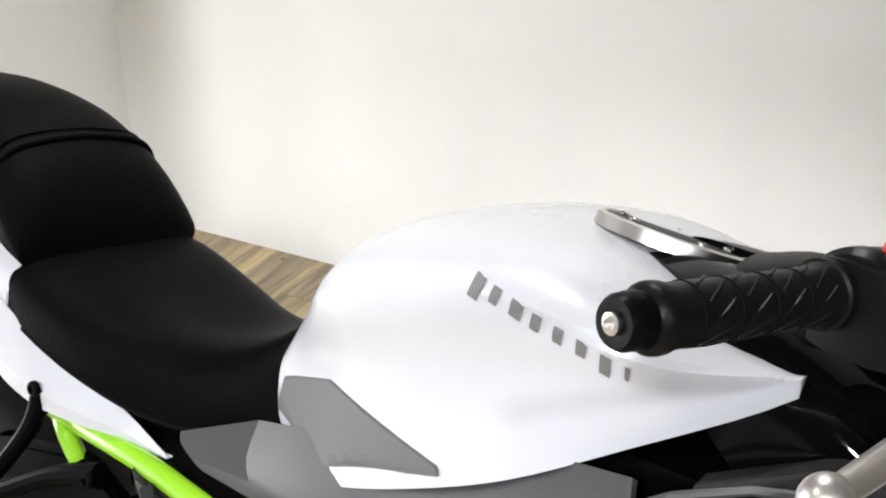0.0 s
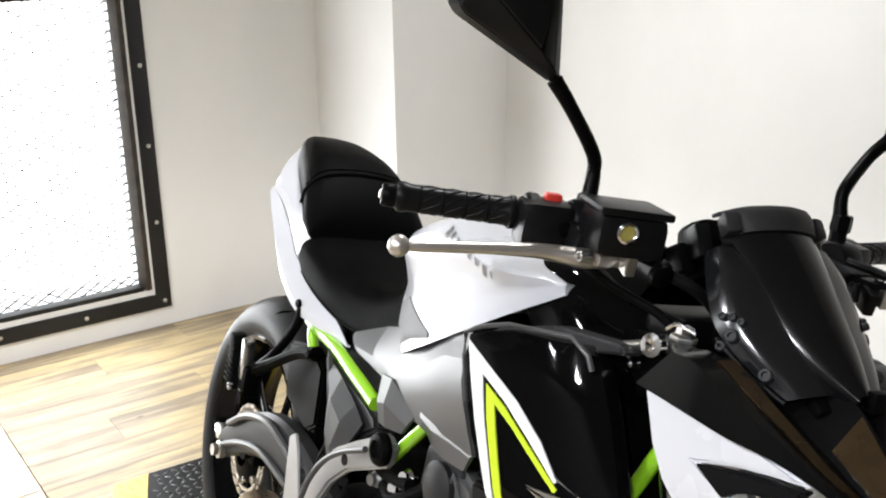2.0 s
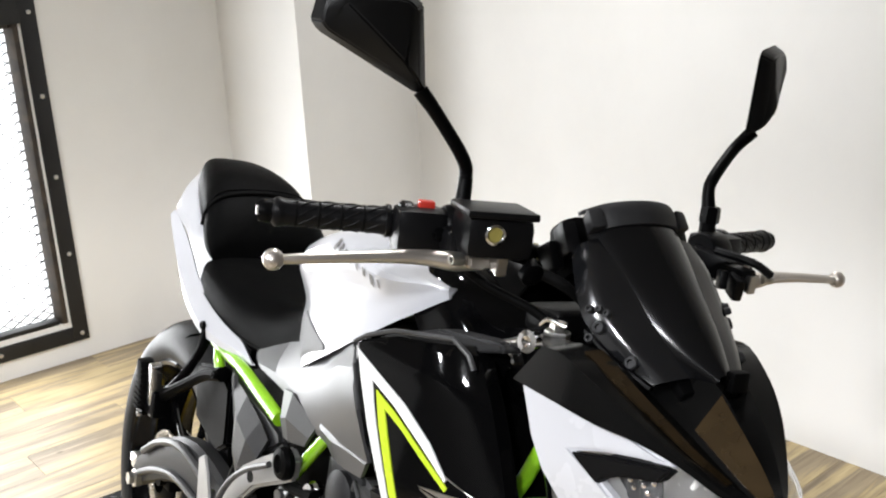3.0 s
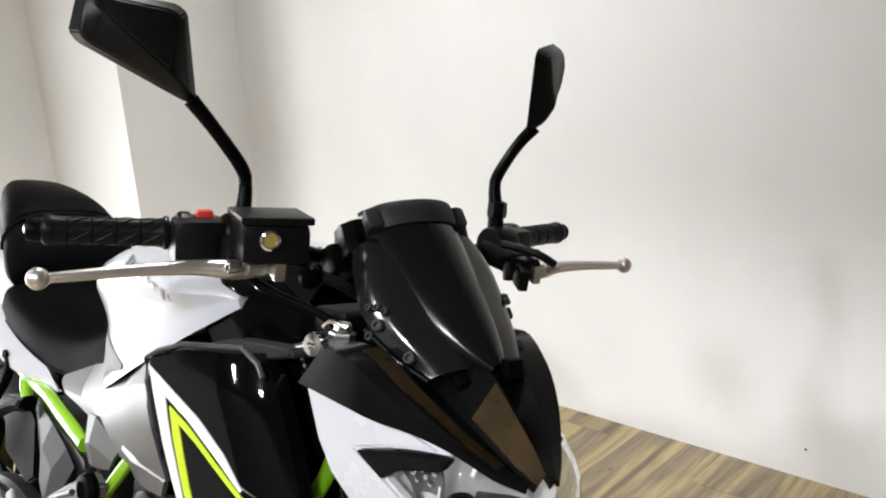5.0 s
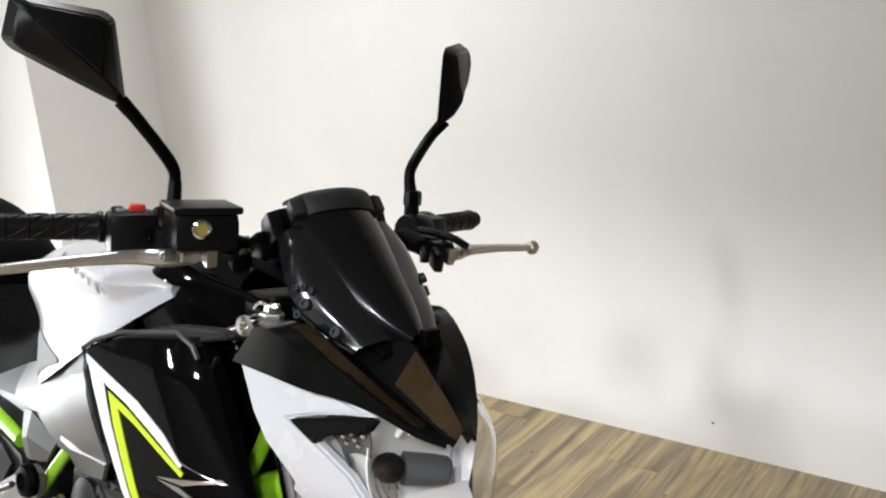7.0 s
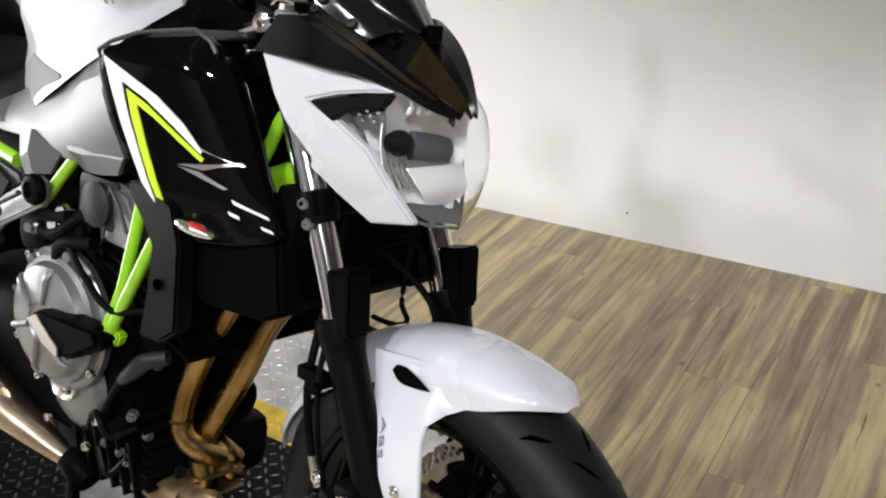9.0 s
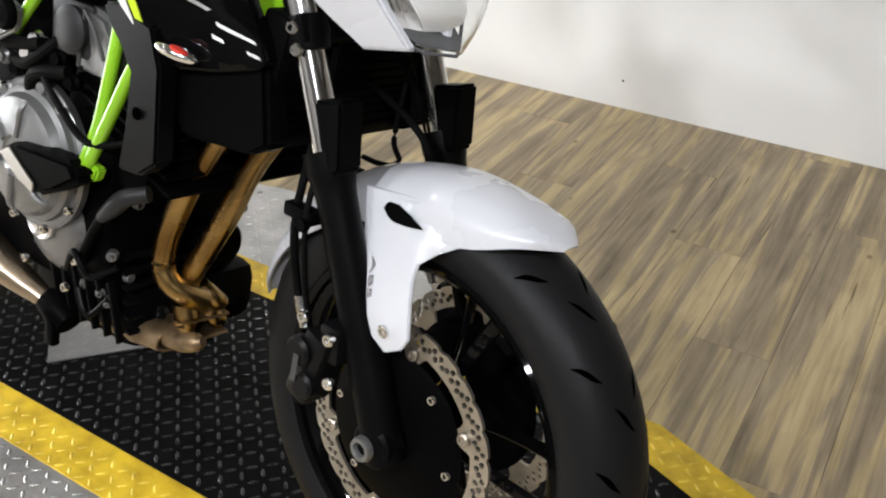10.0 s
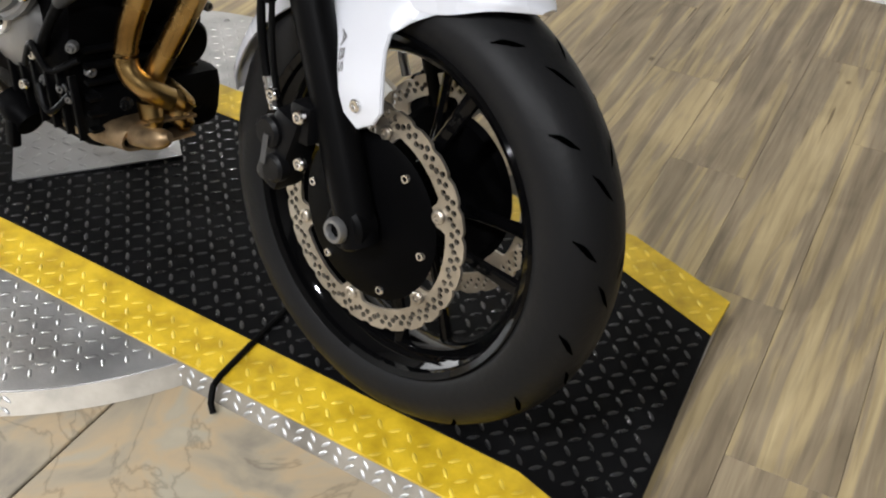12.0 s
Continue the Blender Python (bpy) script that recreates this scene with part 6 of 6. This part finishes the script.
    bp("inner_panel", flip(slab([(1.04, -0.07, 0.72), (1.06, -0.07, 0.945), (1.15, -0.07, 0.945), (1.235, -0.07, 0.82), (1.215, -0.07, 0.73)], 0.012, 0.002)), BLACK, None, "black inner panel behind the fork")
bp("air_box", box((0.34, 0.22, 0.17), (0.935, 0, 0.795), 0.02), BLACK, None, "black air box under the tank")
bp("seat_base", box((0.34, 0.21, 0.115), (0.58, 0, 0.685), 0.015), BLACK, None, "black plastic under the seat")
bp("brake_hose", tube([(1.287, 0.030, 0.734), (1.285, 0.030, 0.703), (1.282, 0.030, 0.671), (1.280, 0.030, 0.627), (1.293, 0.030, 0.606), (1.280, 0.030, 0.595), (1.254, 0.030, 0.592), (1.233, 0.030, 0.593)], 0.0038, 6, 10), RUBBERMAT, None, "black brake hose", Matrix())
# radiator
rad = bp("radiator", box((0.045, 0.28, 0.17), (1.188, 0, 0.69), 0.008, pose(0, 0, 0, 0, 12)), BLACK, None, "black radiator")
for k in range(12):
    bp("fin", box((0.004, 0.26, 0.004), (1.213 + (k - 5.5) * 0.0026, 0, 0.622 + k * 0.0125), 0.0), BLACKMETAL, rad)

# ---- motorcycle: engine ----
place[0] = Matrix.Translation((0.03, 0, 0.018))
eng = bp("engine", box((0.38, 0.25, 0.24), (0.73, -0.025, 0.40), 0.03), BLACKMETAL, None, "black twin-cylinder engine with grey covers")
bp("cylinder_block", box((0.2, 0.24, 0.24), (0.91, -0.02, 0.595), 0.025, pose(0, 0, 0, 0, 20)), BLACKMETAL, eng, "black cylinder block")
bp("sump", box((0.26, 0.24, 0.10), (0.82, 0, 0.26), 0.03), BLACKMETAL, eng)
bp("oil_filter", turned([(0.0, 0.06), (0.03, 0.06), (0.035, 0.055), (0.035, 0.0), (0.028, -0.01)], (0.905, 0.03, 0.36), 28, (1, 0, 0)), BLACKMETAL, eng, "black oil filter")
for bx, by, bz in ((0.925, -0.11, 0.44), (0.925, -0.06, 0.47), (0.925, 0.06, 0.46), (0.925, -0.12, 0.33), (0.925, 0.09, 0.40), (0.925, -0.02, 0.31)):
    bp("bolt", bolt((bx, by, bz), 0.008, 0.01, (1, 0, 0)), CASE, eng)
bp("airbox", box((0.2, 0.24, 0.2), (0.66, 0, 0.62), 0.03), BLACK, eng)
for k in range(5):
    bp("cylinder_fin", box((0.2, 0.315, 0.006), (0.955 - k * 0.008, 0, 0.53 + k * 0.022), 0.002, pose(0, 0, 0, 0, 20)), BLACKMETAL, eng)
SUMPBITS = ((0.858, -0.15, 0.379, CASE), (0.927, -0.15, 0.367, CASE), (0.869, -0.15, 0.303, CASE), (0.906, -0.15, 0.303, CASE), (0.924, -0.15, 0.294, CASE), (1.039, -0.15, 0.324, SATIN), (0.848, -0.15, 0.355, CASE))
cc = (0.778, -0.16, 0.478)
cover = bp("clutch_cover", turned([(0.110, 0), (0.110, 0.010), (0.105, 0.014), (0.098, 0.014), (0.096, 0.022), (0.088, 0.026), (0.082, 0.038), (0.07, 0.044), (0.03, 0.046), (0.026, 0.043), (0.0, 0.043)], cc, 48, (0, -1, 0)), CASE, eng, "grey cast clutch cover with ribs")
for k in range(6):
    a = radians(20 + 60 * k)
    bp("rib", tube([(cc[0] + 0.03 * math.cos(a), -0.206, cc[2] + 0.03 * math.sin(a)), (cc[0] + 0.07 * math.cos(a), -0.204, cc[2] + 0.07 * math.sin(a)), (cc[0] + 0.083 * math.cos(a), -0.196, cc[2] + 0.083 * math.sin(a))], [0.005, 0.006, 0.005], 3, 8), CASE, cover)
for k in range(9):
    a = radians(10 + 40 * k)
    bp("bolt", bolt((cc[0] + 0.108 * math.cos(a), -0.178, cc[2] + 0.108 * math.sin(a)), 0.0065, 0.008), CHROME, cover)
oil = bp("generator_cover", join(turned([(0.072, 0), (0.072, 0.012), (0.06, 0.022), (0.045, 0.026), (0, 0.026)], (0.80, -0.135, 0.375), 40, (0, -1, 0)), box((0.10, 0.03, 0.08), (0.78, -0.135, 0.352), 0.012)), CASE, eng, "grey cast lower engine cover")
bp("oil_filler_cap", turned([(0.03, 0), (0.031, 0.008), (0.027, 0.012), (0.023, 0.009), (0, 0.009)], (0.784, -0.16, 0.378), 32, (0, -1, 0)), ALLOY, oil, "bright oil filler cap with a slot")
bp("slot", box((0.004, 0.004, 0.036), (0.784, -0.169, 0.378), 0.001), CASE, oil)
for bx, bz in ((0.85, 0.43), (0.862, 0.34), (0.84, 0.29), (0.74, 0.30), (0.805, 0.425), (0.735, 0.415)):
    bp("bolt", bolt((bx, -0.158, bz), 0.0075, 0.008), CHROME, oil)
guard = bp("engine_guard", slab([(0.765, -0.222, 0.487), (0.80, -0.222, 0.508), (0.845, -0.222, 0.512), (0.92, -0.218, 0.514), (0.938, -0.216, 0.492), (0.89, -0.22, 0.462), (0.852, -0.222, 0.445), (0.81, -0.222, 0.456)], 0.04, 0.008), BLACK, None, "black crash pad on the engine")
bp("pad_plate", slab([(0.772, -0.2245, 0.486), (0.795, -0.2245, 0.499), (0.852, -0.2245, 0.464), (0.85, -0.2245, 0.45), (0.815, -0.2245, 0.46)], 0.003, 0.001), ALLOY, guard, "bright plate")
bp("water_pipe", tube([(0.926, -0.168, 0.43), (0.95, -0.168, 0.452), (0.972, -0.166, 0.473), (1.0, -0.15, 0.485)], [0.0085, 0.0125, 0.0125, 0.011], 5, 16), DARKCOVER, eng, "grey water pipe")
bp("water_hose", tube([(0.93, -0.168, 0.433), (0.908, -0.165, 0.405), (0.888, -0.162, 0.372), (0.872, -0.155, 0.345)], [0.008, 0.0075, 0.008, 0.009], 5, 14), BLACK, eng, "black water hose")
for k, (bx, by, bz, mt) in enumerate(SUMPBITS):
    bp("sump_bolt", join(bolt((bx, by, bz), 0.0048, 0.007, (0.6, -0.8, 0)), turned([(0.0085, -0.012), (0.0075, 0.0), (0.0, 0.0)], (bx, by, bz), 14, (0.6, -0.8, 0))), mt, eng)
for k in range(6):
    bp("sump_rib", box((0.012, 0.2, 0.006), (0.945 - 0.004 * k, -0.03, 0.25 + 0.022 * k), 0.002, pose(0, 0, 0, 0, 14)), SATIN, eng)
    bp("sump_fin", box((0.006, 0.012, 0.09), (0.80 + 0.028 * k, -0.148, 0.285), 0.002, pose(0, 0, 0, 0, -18)), SATIN, eng)
for q in ([(0.87, -0.16, 0.30), (0.90, -0.165, 0.27), (0.925, -0.15, 0.30)], [(0.84, -0.16, 0.32), (0.87, -0.17, 0.36), (0.90, -0.165, 0.33), (0.93, -0.14, 0.35)]):
    bp("sump_pipe", tube(q, 0.005, 5, 10), SATIN, eng)
bp("clutch_cable", tube([(0.82, -0.19, 0.60), (0.87, -0.2, 0.575), (0.93, -0.195, 0.54), (1.0, -0.17, 0.56)], 0.005, 5, 8), RUBBERMAT, None, "black cable over the engine")
for pts in ([(0.72, -0.17, 0.60), (0.78, -0.185, 0.61), (0.84, -0.17, 0.66)], [(0.66, -0.16, 0.64), (0.72, -0.18, 0.625), (0.80, -0.18, 0.64)], [(0.76, -0.17, 0.56), (0.80, -0.19, 0.6), (0.86, -0.18, 0.615)]):
    bp("engine_hose", tube(pts, 0.009, 5, 10), RUBBERMAT, eng)
for k, (bx, bz) in enumerate(((0.70, 0.60), (0.735, 0.59), (0.76, 0.615), (0.80, 0.58), (0.83, 0.625), (0.78, 0.64), (0.71, 0.555), (0.86, 0.60))):
    bp("fitting", turned([(0.011, 0), (0.012, 0.01), (0.008, 0.014), (0.008, 0.02), (0, 0.02)], (bx, -0.165, bz), 12, (0.2, -1, 0.1 * (k % 3))), (CASE, BLACKMETAL, CHROME)[k % 3], eng)
bp("throttle_body", join(box((0.09, 0.06, 0.075), (0.862, -0.15, 0.675), 0.012), turned([(0.03, 0), (0.032, 0.01), (0.022, 0.016), (0, 0.016)], (0.87, -0.178, 0.675), 24, (0, -1, 0))), DARKCOVER, eng, "dark grey throttle body")

# ---- motorcycle: exhaust ----
place[0] = Matrix.Translation((0.034, 0, 0.03))
for line in ([(1.085, -0.08, 0.60), (1.05, -0.09, 0.53), (1.024, -0.09, 0.478), (1.003, -0.09, 0.424), (0.996, -0.09, 0.378), (1.006, -0.087, 0.352), (1.024, -0.07, 0.334), (1.03, -0.04, 0.318)],
             [(1.125, -0.02, 0.60), (1.099, -0.036, 0.545), (1.074, -0.048, 0.472), (1.038, -0.05, 0.403), (1.012, -0.053, 0.352), (1.004, -0.054, 0.308), (1.010, -0.053, 0.284), (1.0, -0.05, 0.264), (0.975, -0.04, 0.25)]):
    bp("exhaust_pipe", tube(line, 0.0172, 6, 16), BRONZE, None, "heat-tinted steel exhaust pipe", Matrix())
for dz in (0, -0.03):
    bp("exhaust_bend", tube([(0.95, 0.02, 0.302 + dz), (0.98, -0.006, 0.316 + dz), (1.0, -0.006, 0.312 + dz), (1.01, 0.006, 0.298 + dz), (0.995, 0.024, 0.286 + dz)], 0.015, 5, 14), BRONZE, None, "heat-tinted steel pipe bend", Matrix())
bp("exhaust_collector", sheet([[(0.99, 0.02, 0.25), (0.985, -0.095, 0.25), (0.985, -0.10, 0.216), (0.99, 0.02, 0.216)], [(0.90, 0.03, 0.247), (0.90, -0.10, 0.247), (0.905, -0.105, 0.206), (0.90, 0.03, 0.206)], [(0.83, 0.03, 0.24), (0.83, -0.10, 0.24), (0.83, -0.105, 0.212), (0.83, 0.03, 0.212)], [(0.79, 0.02, 0.238), (0.79, -0.09, 0.238), (0.79, -0.095, 0.215), (0.79, 0.02, 0.215)]], 4, 5, 0.004), SOOT, None, "sooty exhaust collector under the engine")
bp("exhaust_stub", tube([(0.985, -0.088, 0.238), (1.02, -0.092, 0.246), (1.045, -0.092, 0.256), (1.056, -0.09, 0.262)], [0.016, 0.0155, 0.0135, 0.007], 4, 16), SOOT, None, "sooty steel pipe end")
muf = bp("muffler", tube([(0.30, -0.17, 0.33), (0.45, -0.172, 0.315), (0.62, -0.17, 0.275), (0.74, -0.16, 0.245), (0.79, -0.155, 0.235)], [0.045, 0.046, 0.038, 0.022, 0.014], 5, 24, 0.9), BRUSHED, None, "brushed steel muffler cone")
bp("muffler_clamp", join(tube([(0.785, -0.155, 0.238), (0.81, -0.152, 0.228), (0.835, -0.15, 0.215)], [0.021, 0.026, 0.022], 3, 16), box((0.02, 0.015, 0.04), (0.82, -0.17, 0.2), 0.004)), BLACKMETAL, muf, "black clamp")

# ---- motorcycle: footrests, swingarm ----
place[0] = Matrix.Translation((0.03, 0, 0.018))
for sy in (-1, 1):
    flip = (lambda b: b) if sy < 0 else mirrored
    place[0] = Matrix.Translation((0.03, 0, 0.018))
    br = bp("pillion_bracket", flip(join(tube([(0.312, -0.152, 0.728), (0.30, -0.158, 0.68), (0.262, -0.172, 0.615), (0.225, -0.188, 0.572), (0.195, -0.196, 0.55)], [0.012, 0.009, 0.009, 0.011, 0.013], 5, 10), tube([(0.405, -0.158, 0.672), (0.35, -0.166, 0.652), (0.285, -0.178, 0.61), (0.23, -0.188, 0.575)], [0.013, 0.010, 0.010, 0.012], 5, 10), box((0.05, 0.03, 0.05), (0.212, -0.192, 0.556), 0.008))), BLACKMETAL, None, "black cast pillion footrest bracket")
    for q in ((0.312, -0.162, 0.728), (0.405, -0.17, 0.672), (0.198, -0.215, 0.532)):
        bp("bolt", flip(bolt(q, 0.0075, 0.006)), CHROME if q[0] < 0.2 else BLACK, br)
    peg = bp("pillion_peg", flip(box((0.026, 0.028, 0.105), (0.182, -0.205, 0.575), 0.007, pose(0, 0, 0, 6))), RUBBERMAT, None, "folded ribbed rubber pillion peg")
    for k in range(8):
        bp("rib", flip(box((0.029, 0.031, 0.004), (0.182, -0.2055, 0.54 + 0.0105 * k), 0.001, pose(0, 0, 0, 6))), RUBBERMAT, peg)
    bp("peg_hanger", flip(box((0.02, 0.02, 0.1), (0.215, -0.2, 0.58), 0.004, pose(0, 0, 0, 6, 8))), ALLOY, br)
    rp = bp("footrest_plate", flip(slab([(0.752, -0.204, 0.692), (0.775, -0.204, 0.683), (0.772, -0.204, 0.652), (0.735, -0.207, 0.632), (0.675, -0.21, 0.600), (0.63, -0.21, 0.558), (0.602, -0.21, 0.512), (0.585, -0.21, 0.47), (0.555, -0.21, 0.465), (0.556, -0.21, 0.52), (0.58, -0.21, 0.562), (0.625, -0.209, 0.612), (0.68, -0.208, 0.648), (0.72, -0.205, 0.672)], 0.014, 0.004)), PLATE, None, "bare alloy footrest arm")
    bp("plate_rib", flip(tube([(0.74, -0.2215, 0.664), (0.68, -0.2225, 0.632), (0.63, -0.223, 0.594), (0.594, -0.223, 0.545), (0.576, -0.223, 0.49)], 0.0045, 5, 8)), COVER, rp, "raised rib")
    bp("arm_hole", flip(turned([(0.008, 0), (0.008, 0.002), (0.0, 0.002)], (0.694, -0.2235, 0.627), 16, (0, -1, 0))), BLACK, rp, "dark hole")
    bp("arm_bolt", flip(bolt((0.569, -0.2235, 0.482), 0.007, 0.006)), CHROME, rp)
    bp("pivot_cap", flip(turned([(0.022, 0), (0.023, 0.007), (0.020, 0.013), (0.0125, 0.015), (0.010, 0.010), (0, 0.010)], (0.757, -0.203, 0.672), 24, (0, -1, 0))), BLACK, rp, "black pivot cap")
    bp("heel_guard", flip(slab([(0.462, -0.205, 0.556), (0.484, -0.205, 0.570), (0.503, -0.205, 0.548), (0.545, -0.207, 0.48), (0.556, -0.207, 0.40), (0.52, -0.207, 0.38), (0.482, -0.205, 0.45)], 0.005, 0.002)), PLATE, rp, "bright alloy heel guard")
    bp("rider_peg", flip(join(tube([(0.58, -0.215, 0.47), (0.575, -0.25, 0.465), (0.57, -0.29, 0.462)], [0.012, 0.014, 0.012], 3, 12))), RUBBERMAT, rp, "black footpeg")
    bp("frame_plate", flip(slab([(0.433, -0.158, 0.707), (0.479, -0.162, 0.691), (0.60, -0.168, 0.682), (0.655, -0.17, 0.674), (0.671, -0.172, 0.658), (0.565, -0.174, 0.585), (0.55, -0.174, 0.50), (0.515, -0.172, 0.49), (0.512, -0.17, 0.59), (0.485, -0.165, 0.629)], 0.02, 0.006)), DARKCOVER, None, "dark grey frame side plate")
    bp("frame_cover", flip(sheet([[(0.455, -0.163, 0.692), (0.53, -0.168, 0.682), (0.60, -0.174, 0.668), (0.64, -0.178, 0.655)], [(0.49, -0.168, 0.655), (0.54, -0.186, 0.650), (0.595, -0.192, 0.638), (0.632, -0.188, 0.625)], [(0.515, -0.170, 0.61), (0.545, -0.188, 0.60), (0.58, -0.193, 0.592), (0.605, -0.188, 0.588)], [(0.522, -0.168, 0.56), (0.545, -0.176, 0.555), (0.565, -0.178, 0.552), (0.58, -0.176, 0.55)]], 1, 1, 0.005)), DARKCOVER, None, "dark grey angular cover under the frame tube", None, 8)
    bp("frame_plate_rib", flip(tube([(0.47, -0.162, 0.69), (0.52, -0.172, 0.64), (0.57, -0.182, 0.585), (0.64, -0.19, 0.565)], 0.008, 4, 8)), DARKCOVER, None)
    bp("hugger_plate", flip(slab([(0.25, -0.14, 0.64), (0.36, -0.145, 0.67), (0.42, -0.15, 0.65), (0.44, -0.155, 0.56), (0.40, -0.152, 0.535), (0.28, -0.145, 0.55)], 0.02, 0.005)), BLACK, None, "black plastic plate behind the bracket")
    place[0] = Matrix.Translation((0.05, 0, 0.025))
    sa = bp("swingarm", flip(sheet([[(-0.035, -0.115, 0.345), (-0.035, -0.14, 0.34), (-0.035, -0.14, 0.285), (-0.035, -0.115, 0.28)], [(0.06, -0.112, 0.412), (0.06, -0.142, 0.405), (0.06, -0.142, 0.335), (0.06, -0.112, 0.33)], [(0.17, -0.11, 0.468), (0.17, -0.142, 0.462), (0.17, -0.142, 0.385), (0.17, -0.11, 0.38)], [(0.28, -0.105, 0.485), (0.28, -0.138, 0.48), (0.28, -0.138, 0.40), (0.28, -0.105, 0.395)], [(0.42, -0.095, 0.452), (0.42, -0.128, 0.447), (0.42, -0.128, 0.365), (0.42, -0.095, 0.36)], [(0.54, -0.09, 0.42), (0.54, -0.115, 0.415), (0.54, -0.115, 0.355), (0.54, -0.09, 0.35)]], 4, 3, 0.006)), DARKCOVER, None, "dark grey alloy swingarm")
    bp("swingarm_brace", flip(join(tube([(0.03, -0.148, 0.385), (0.12, -0.15, 0.44), (0.22, -0.148, 0.47), (0.33, -0.142, 0.455)], 0.008, 4, 8), tube([(0.0, -0.146, 0.325), (0.1, -0.148, 0.375), (0.2, -0.146, 0.405), (0.33, -0.14, 0.40)], 0.007, 4, 8))), COVER, sa)
    bp("axle_end", flip(join(turned([(0.02, 0), (0.02, 0.012), (0.013, 0.014), (0.013, 0.024), (0, 0.024)], (0.0, -0.14, 0.315), 6, (0, -1, 0)), box((0.03, 0.02, 0.03), (-0.042, -0.132, 0.333), 0.004), turned([(0.013, 0), (0.013, 0.012), (0.007, 0.013), (0.007, 0.03), (0, 0.03)], (-0.05, -0.13, 0.33), 6, (-1, 0, 0)))), ALLOY, sa, "bright axle nut and chain adjuster")
bp("rear_hugger", sheet([[(0.0 + 0.33 * math.cos(radians(d)), y, 0.312 + 0.33 * math.sin(radians(d))) for y in (-0.085, -0.05, 0, 0.05, 0.085)] for d in (0, 14, 28, 40)], 4, 3, 0.004), BLACK, None, "black inner mudguard")
bp("rear_calliper", join(box((0.06, 0.045, 0.05), (0.10, -0.105, 0.36), 0.01), turned([(0.018, 0), (0.018, 0.012), (0, 0.012)], (0.10, -0.128, 0.36), 20, (0, -1, 0))), BLACKMETAL, None, "black rear brake calliper")
bp("shock_absorber", join(tube([(0.42, -0.02, 0.64), (0.55, -0.02, 0.45)], 0.022, 3, 14), *[turned([(0.03, -0.004), (0.034, 0), (0.03, 0.004), (0.026, 0)], (0.43 + 0.0105 * k, -0.02, 0.625 - 0.0154 * k), 20, (0.565, 0, -0.825), True) for k in range(10)]), CASE, None, "coil spring shock absorber")
bp("lower_linkage", tube([(0.44, -0.15, 0.44), (0.50, -0.17, 0.53), (0.52, -0.17, 0.57)], [0.009, 0.009, 0.01], 4, 10), BLACKMETAL, None, "black brake rod")
bp("brake_cylinder", join(box((0.03, 0.03, 0.06), (0.50, -0.175, 0.47), 0.006, pose(0, 0, 0, 0, 20)), *[turned([(0.012, 0), (0.012, 0.012), (0, 0.012)], (0.485 + 0.012 * k, -0.19, 0.50 - 0.028 * k), 12, (0, -1, 0)) for k in range(3)]), CASE, None, "grey brake master cylinder")
bp("side_stand", tube([(0.62, 0.17, 0.28), (0.60, 0.23, 0.14), (0.585, 0.285, 0.055)], [0.016, 0.014, 0.013], 4, 12), BLACKMETAL, None, "black side stand")

# ---- floor pieces ----
def piece(name, sx, sy, h, bevel=0.0015):
    """A thin board with a softened upper edge, top at zero."""
    a, b = (sx / 2, sy / 2), (sx / 2 - bevel, sy / 2 - bevel)
    v = [(i * a[0], j * a[1], z) for z in (-h, -bevel) for i, j in ((-1, -1), (1, -1), (1, 1), (-1, 1))] + [(i * b[0], j * b[1], 0.0) for i, j in ((-1, -1), (1, -1), (1, 1), (-1, 1))]
    f = [(k, (k + 1) % 4, 4 + (k + 1) % 4, 4 + k) for k in range(4)] + [(4 + k, 4 + (k + 1) % 4, 8 + (k + 1) % 4, 8 + k) for k in range(4)] + [(8, 9, 10, 11)]
    me = bpy.data.meshes.new(name)
    me.from_pydata(v, [], f)
    return me


PW, PL = 0.152, 0.914
boards = {}


def board(x0, x1, y0, y1):
    key = (round(x1 - x0, 3), round(y1 - y0, 3))
    if key not in boards:
        boards[key] = piece("plank", key[0] - 0.0006, key[1] - 0.0006, 0.005, 0.0006)
        boards[key].materials.append(PLANK)
    ob = new("plank", boards[key])
    ob.location = ((x0 + x1) / 2, (y0 + y1) / 2, FLOOR_Z)
    ob.parent = floor


x, i = REAR_X, 0
while x < FRONT_X - 0.01:
    x1 = min(x + PW, FRONT_X)
    start = -0.16 if x < 1.95 else BACK_Y
    y = WALL_Y - (0.25 + PL * ((i * 0.37) % 1.0)) % PL
    cuts = [WALL_Y]
    while y > start + 0.12:
        cuts.append(round(y, 3))
        y -= PL
    cuts.append(start)
    for b, a in zip(cuts, cuts[1:]):
        if b - a > 0.02:
            board(x, x1, a, b)
    x, i = x + PW, i + 1
SW = 0.45
stones = {}
x = REAR_X
while x < 1.95 - 0.01:
    x1 = min(x + SW, REAR_X + PW * 24 if x + SW > 1.9 else x + SW)
    y = -0.16
    while y > BACK_Y + 0.01:
        y1 = max(y - SW, BACK_Y)
        key = (round(x1 - x, 3), round(y - y1, 3))
        if key not in stones:
            stones[key] = piece("stone_tile", key[0] - 0.004, key[1] - 0.004, 0.005, 0.002)
            stones[key].materials.append(STONE)
        ob = new("stone_tile", stones[key])
        ob.location = ((x + x1) / 2, (y + y1) / 2, FLOOR_Z)
        ob.parent = floor
        y = y1
    x = x1
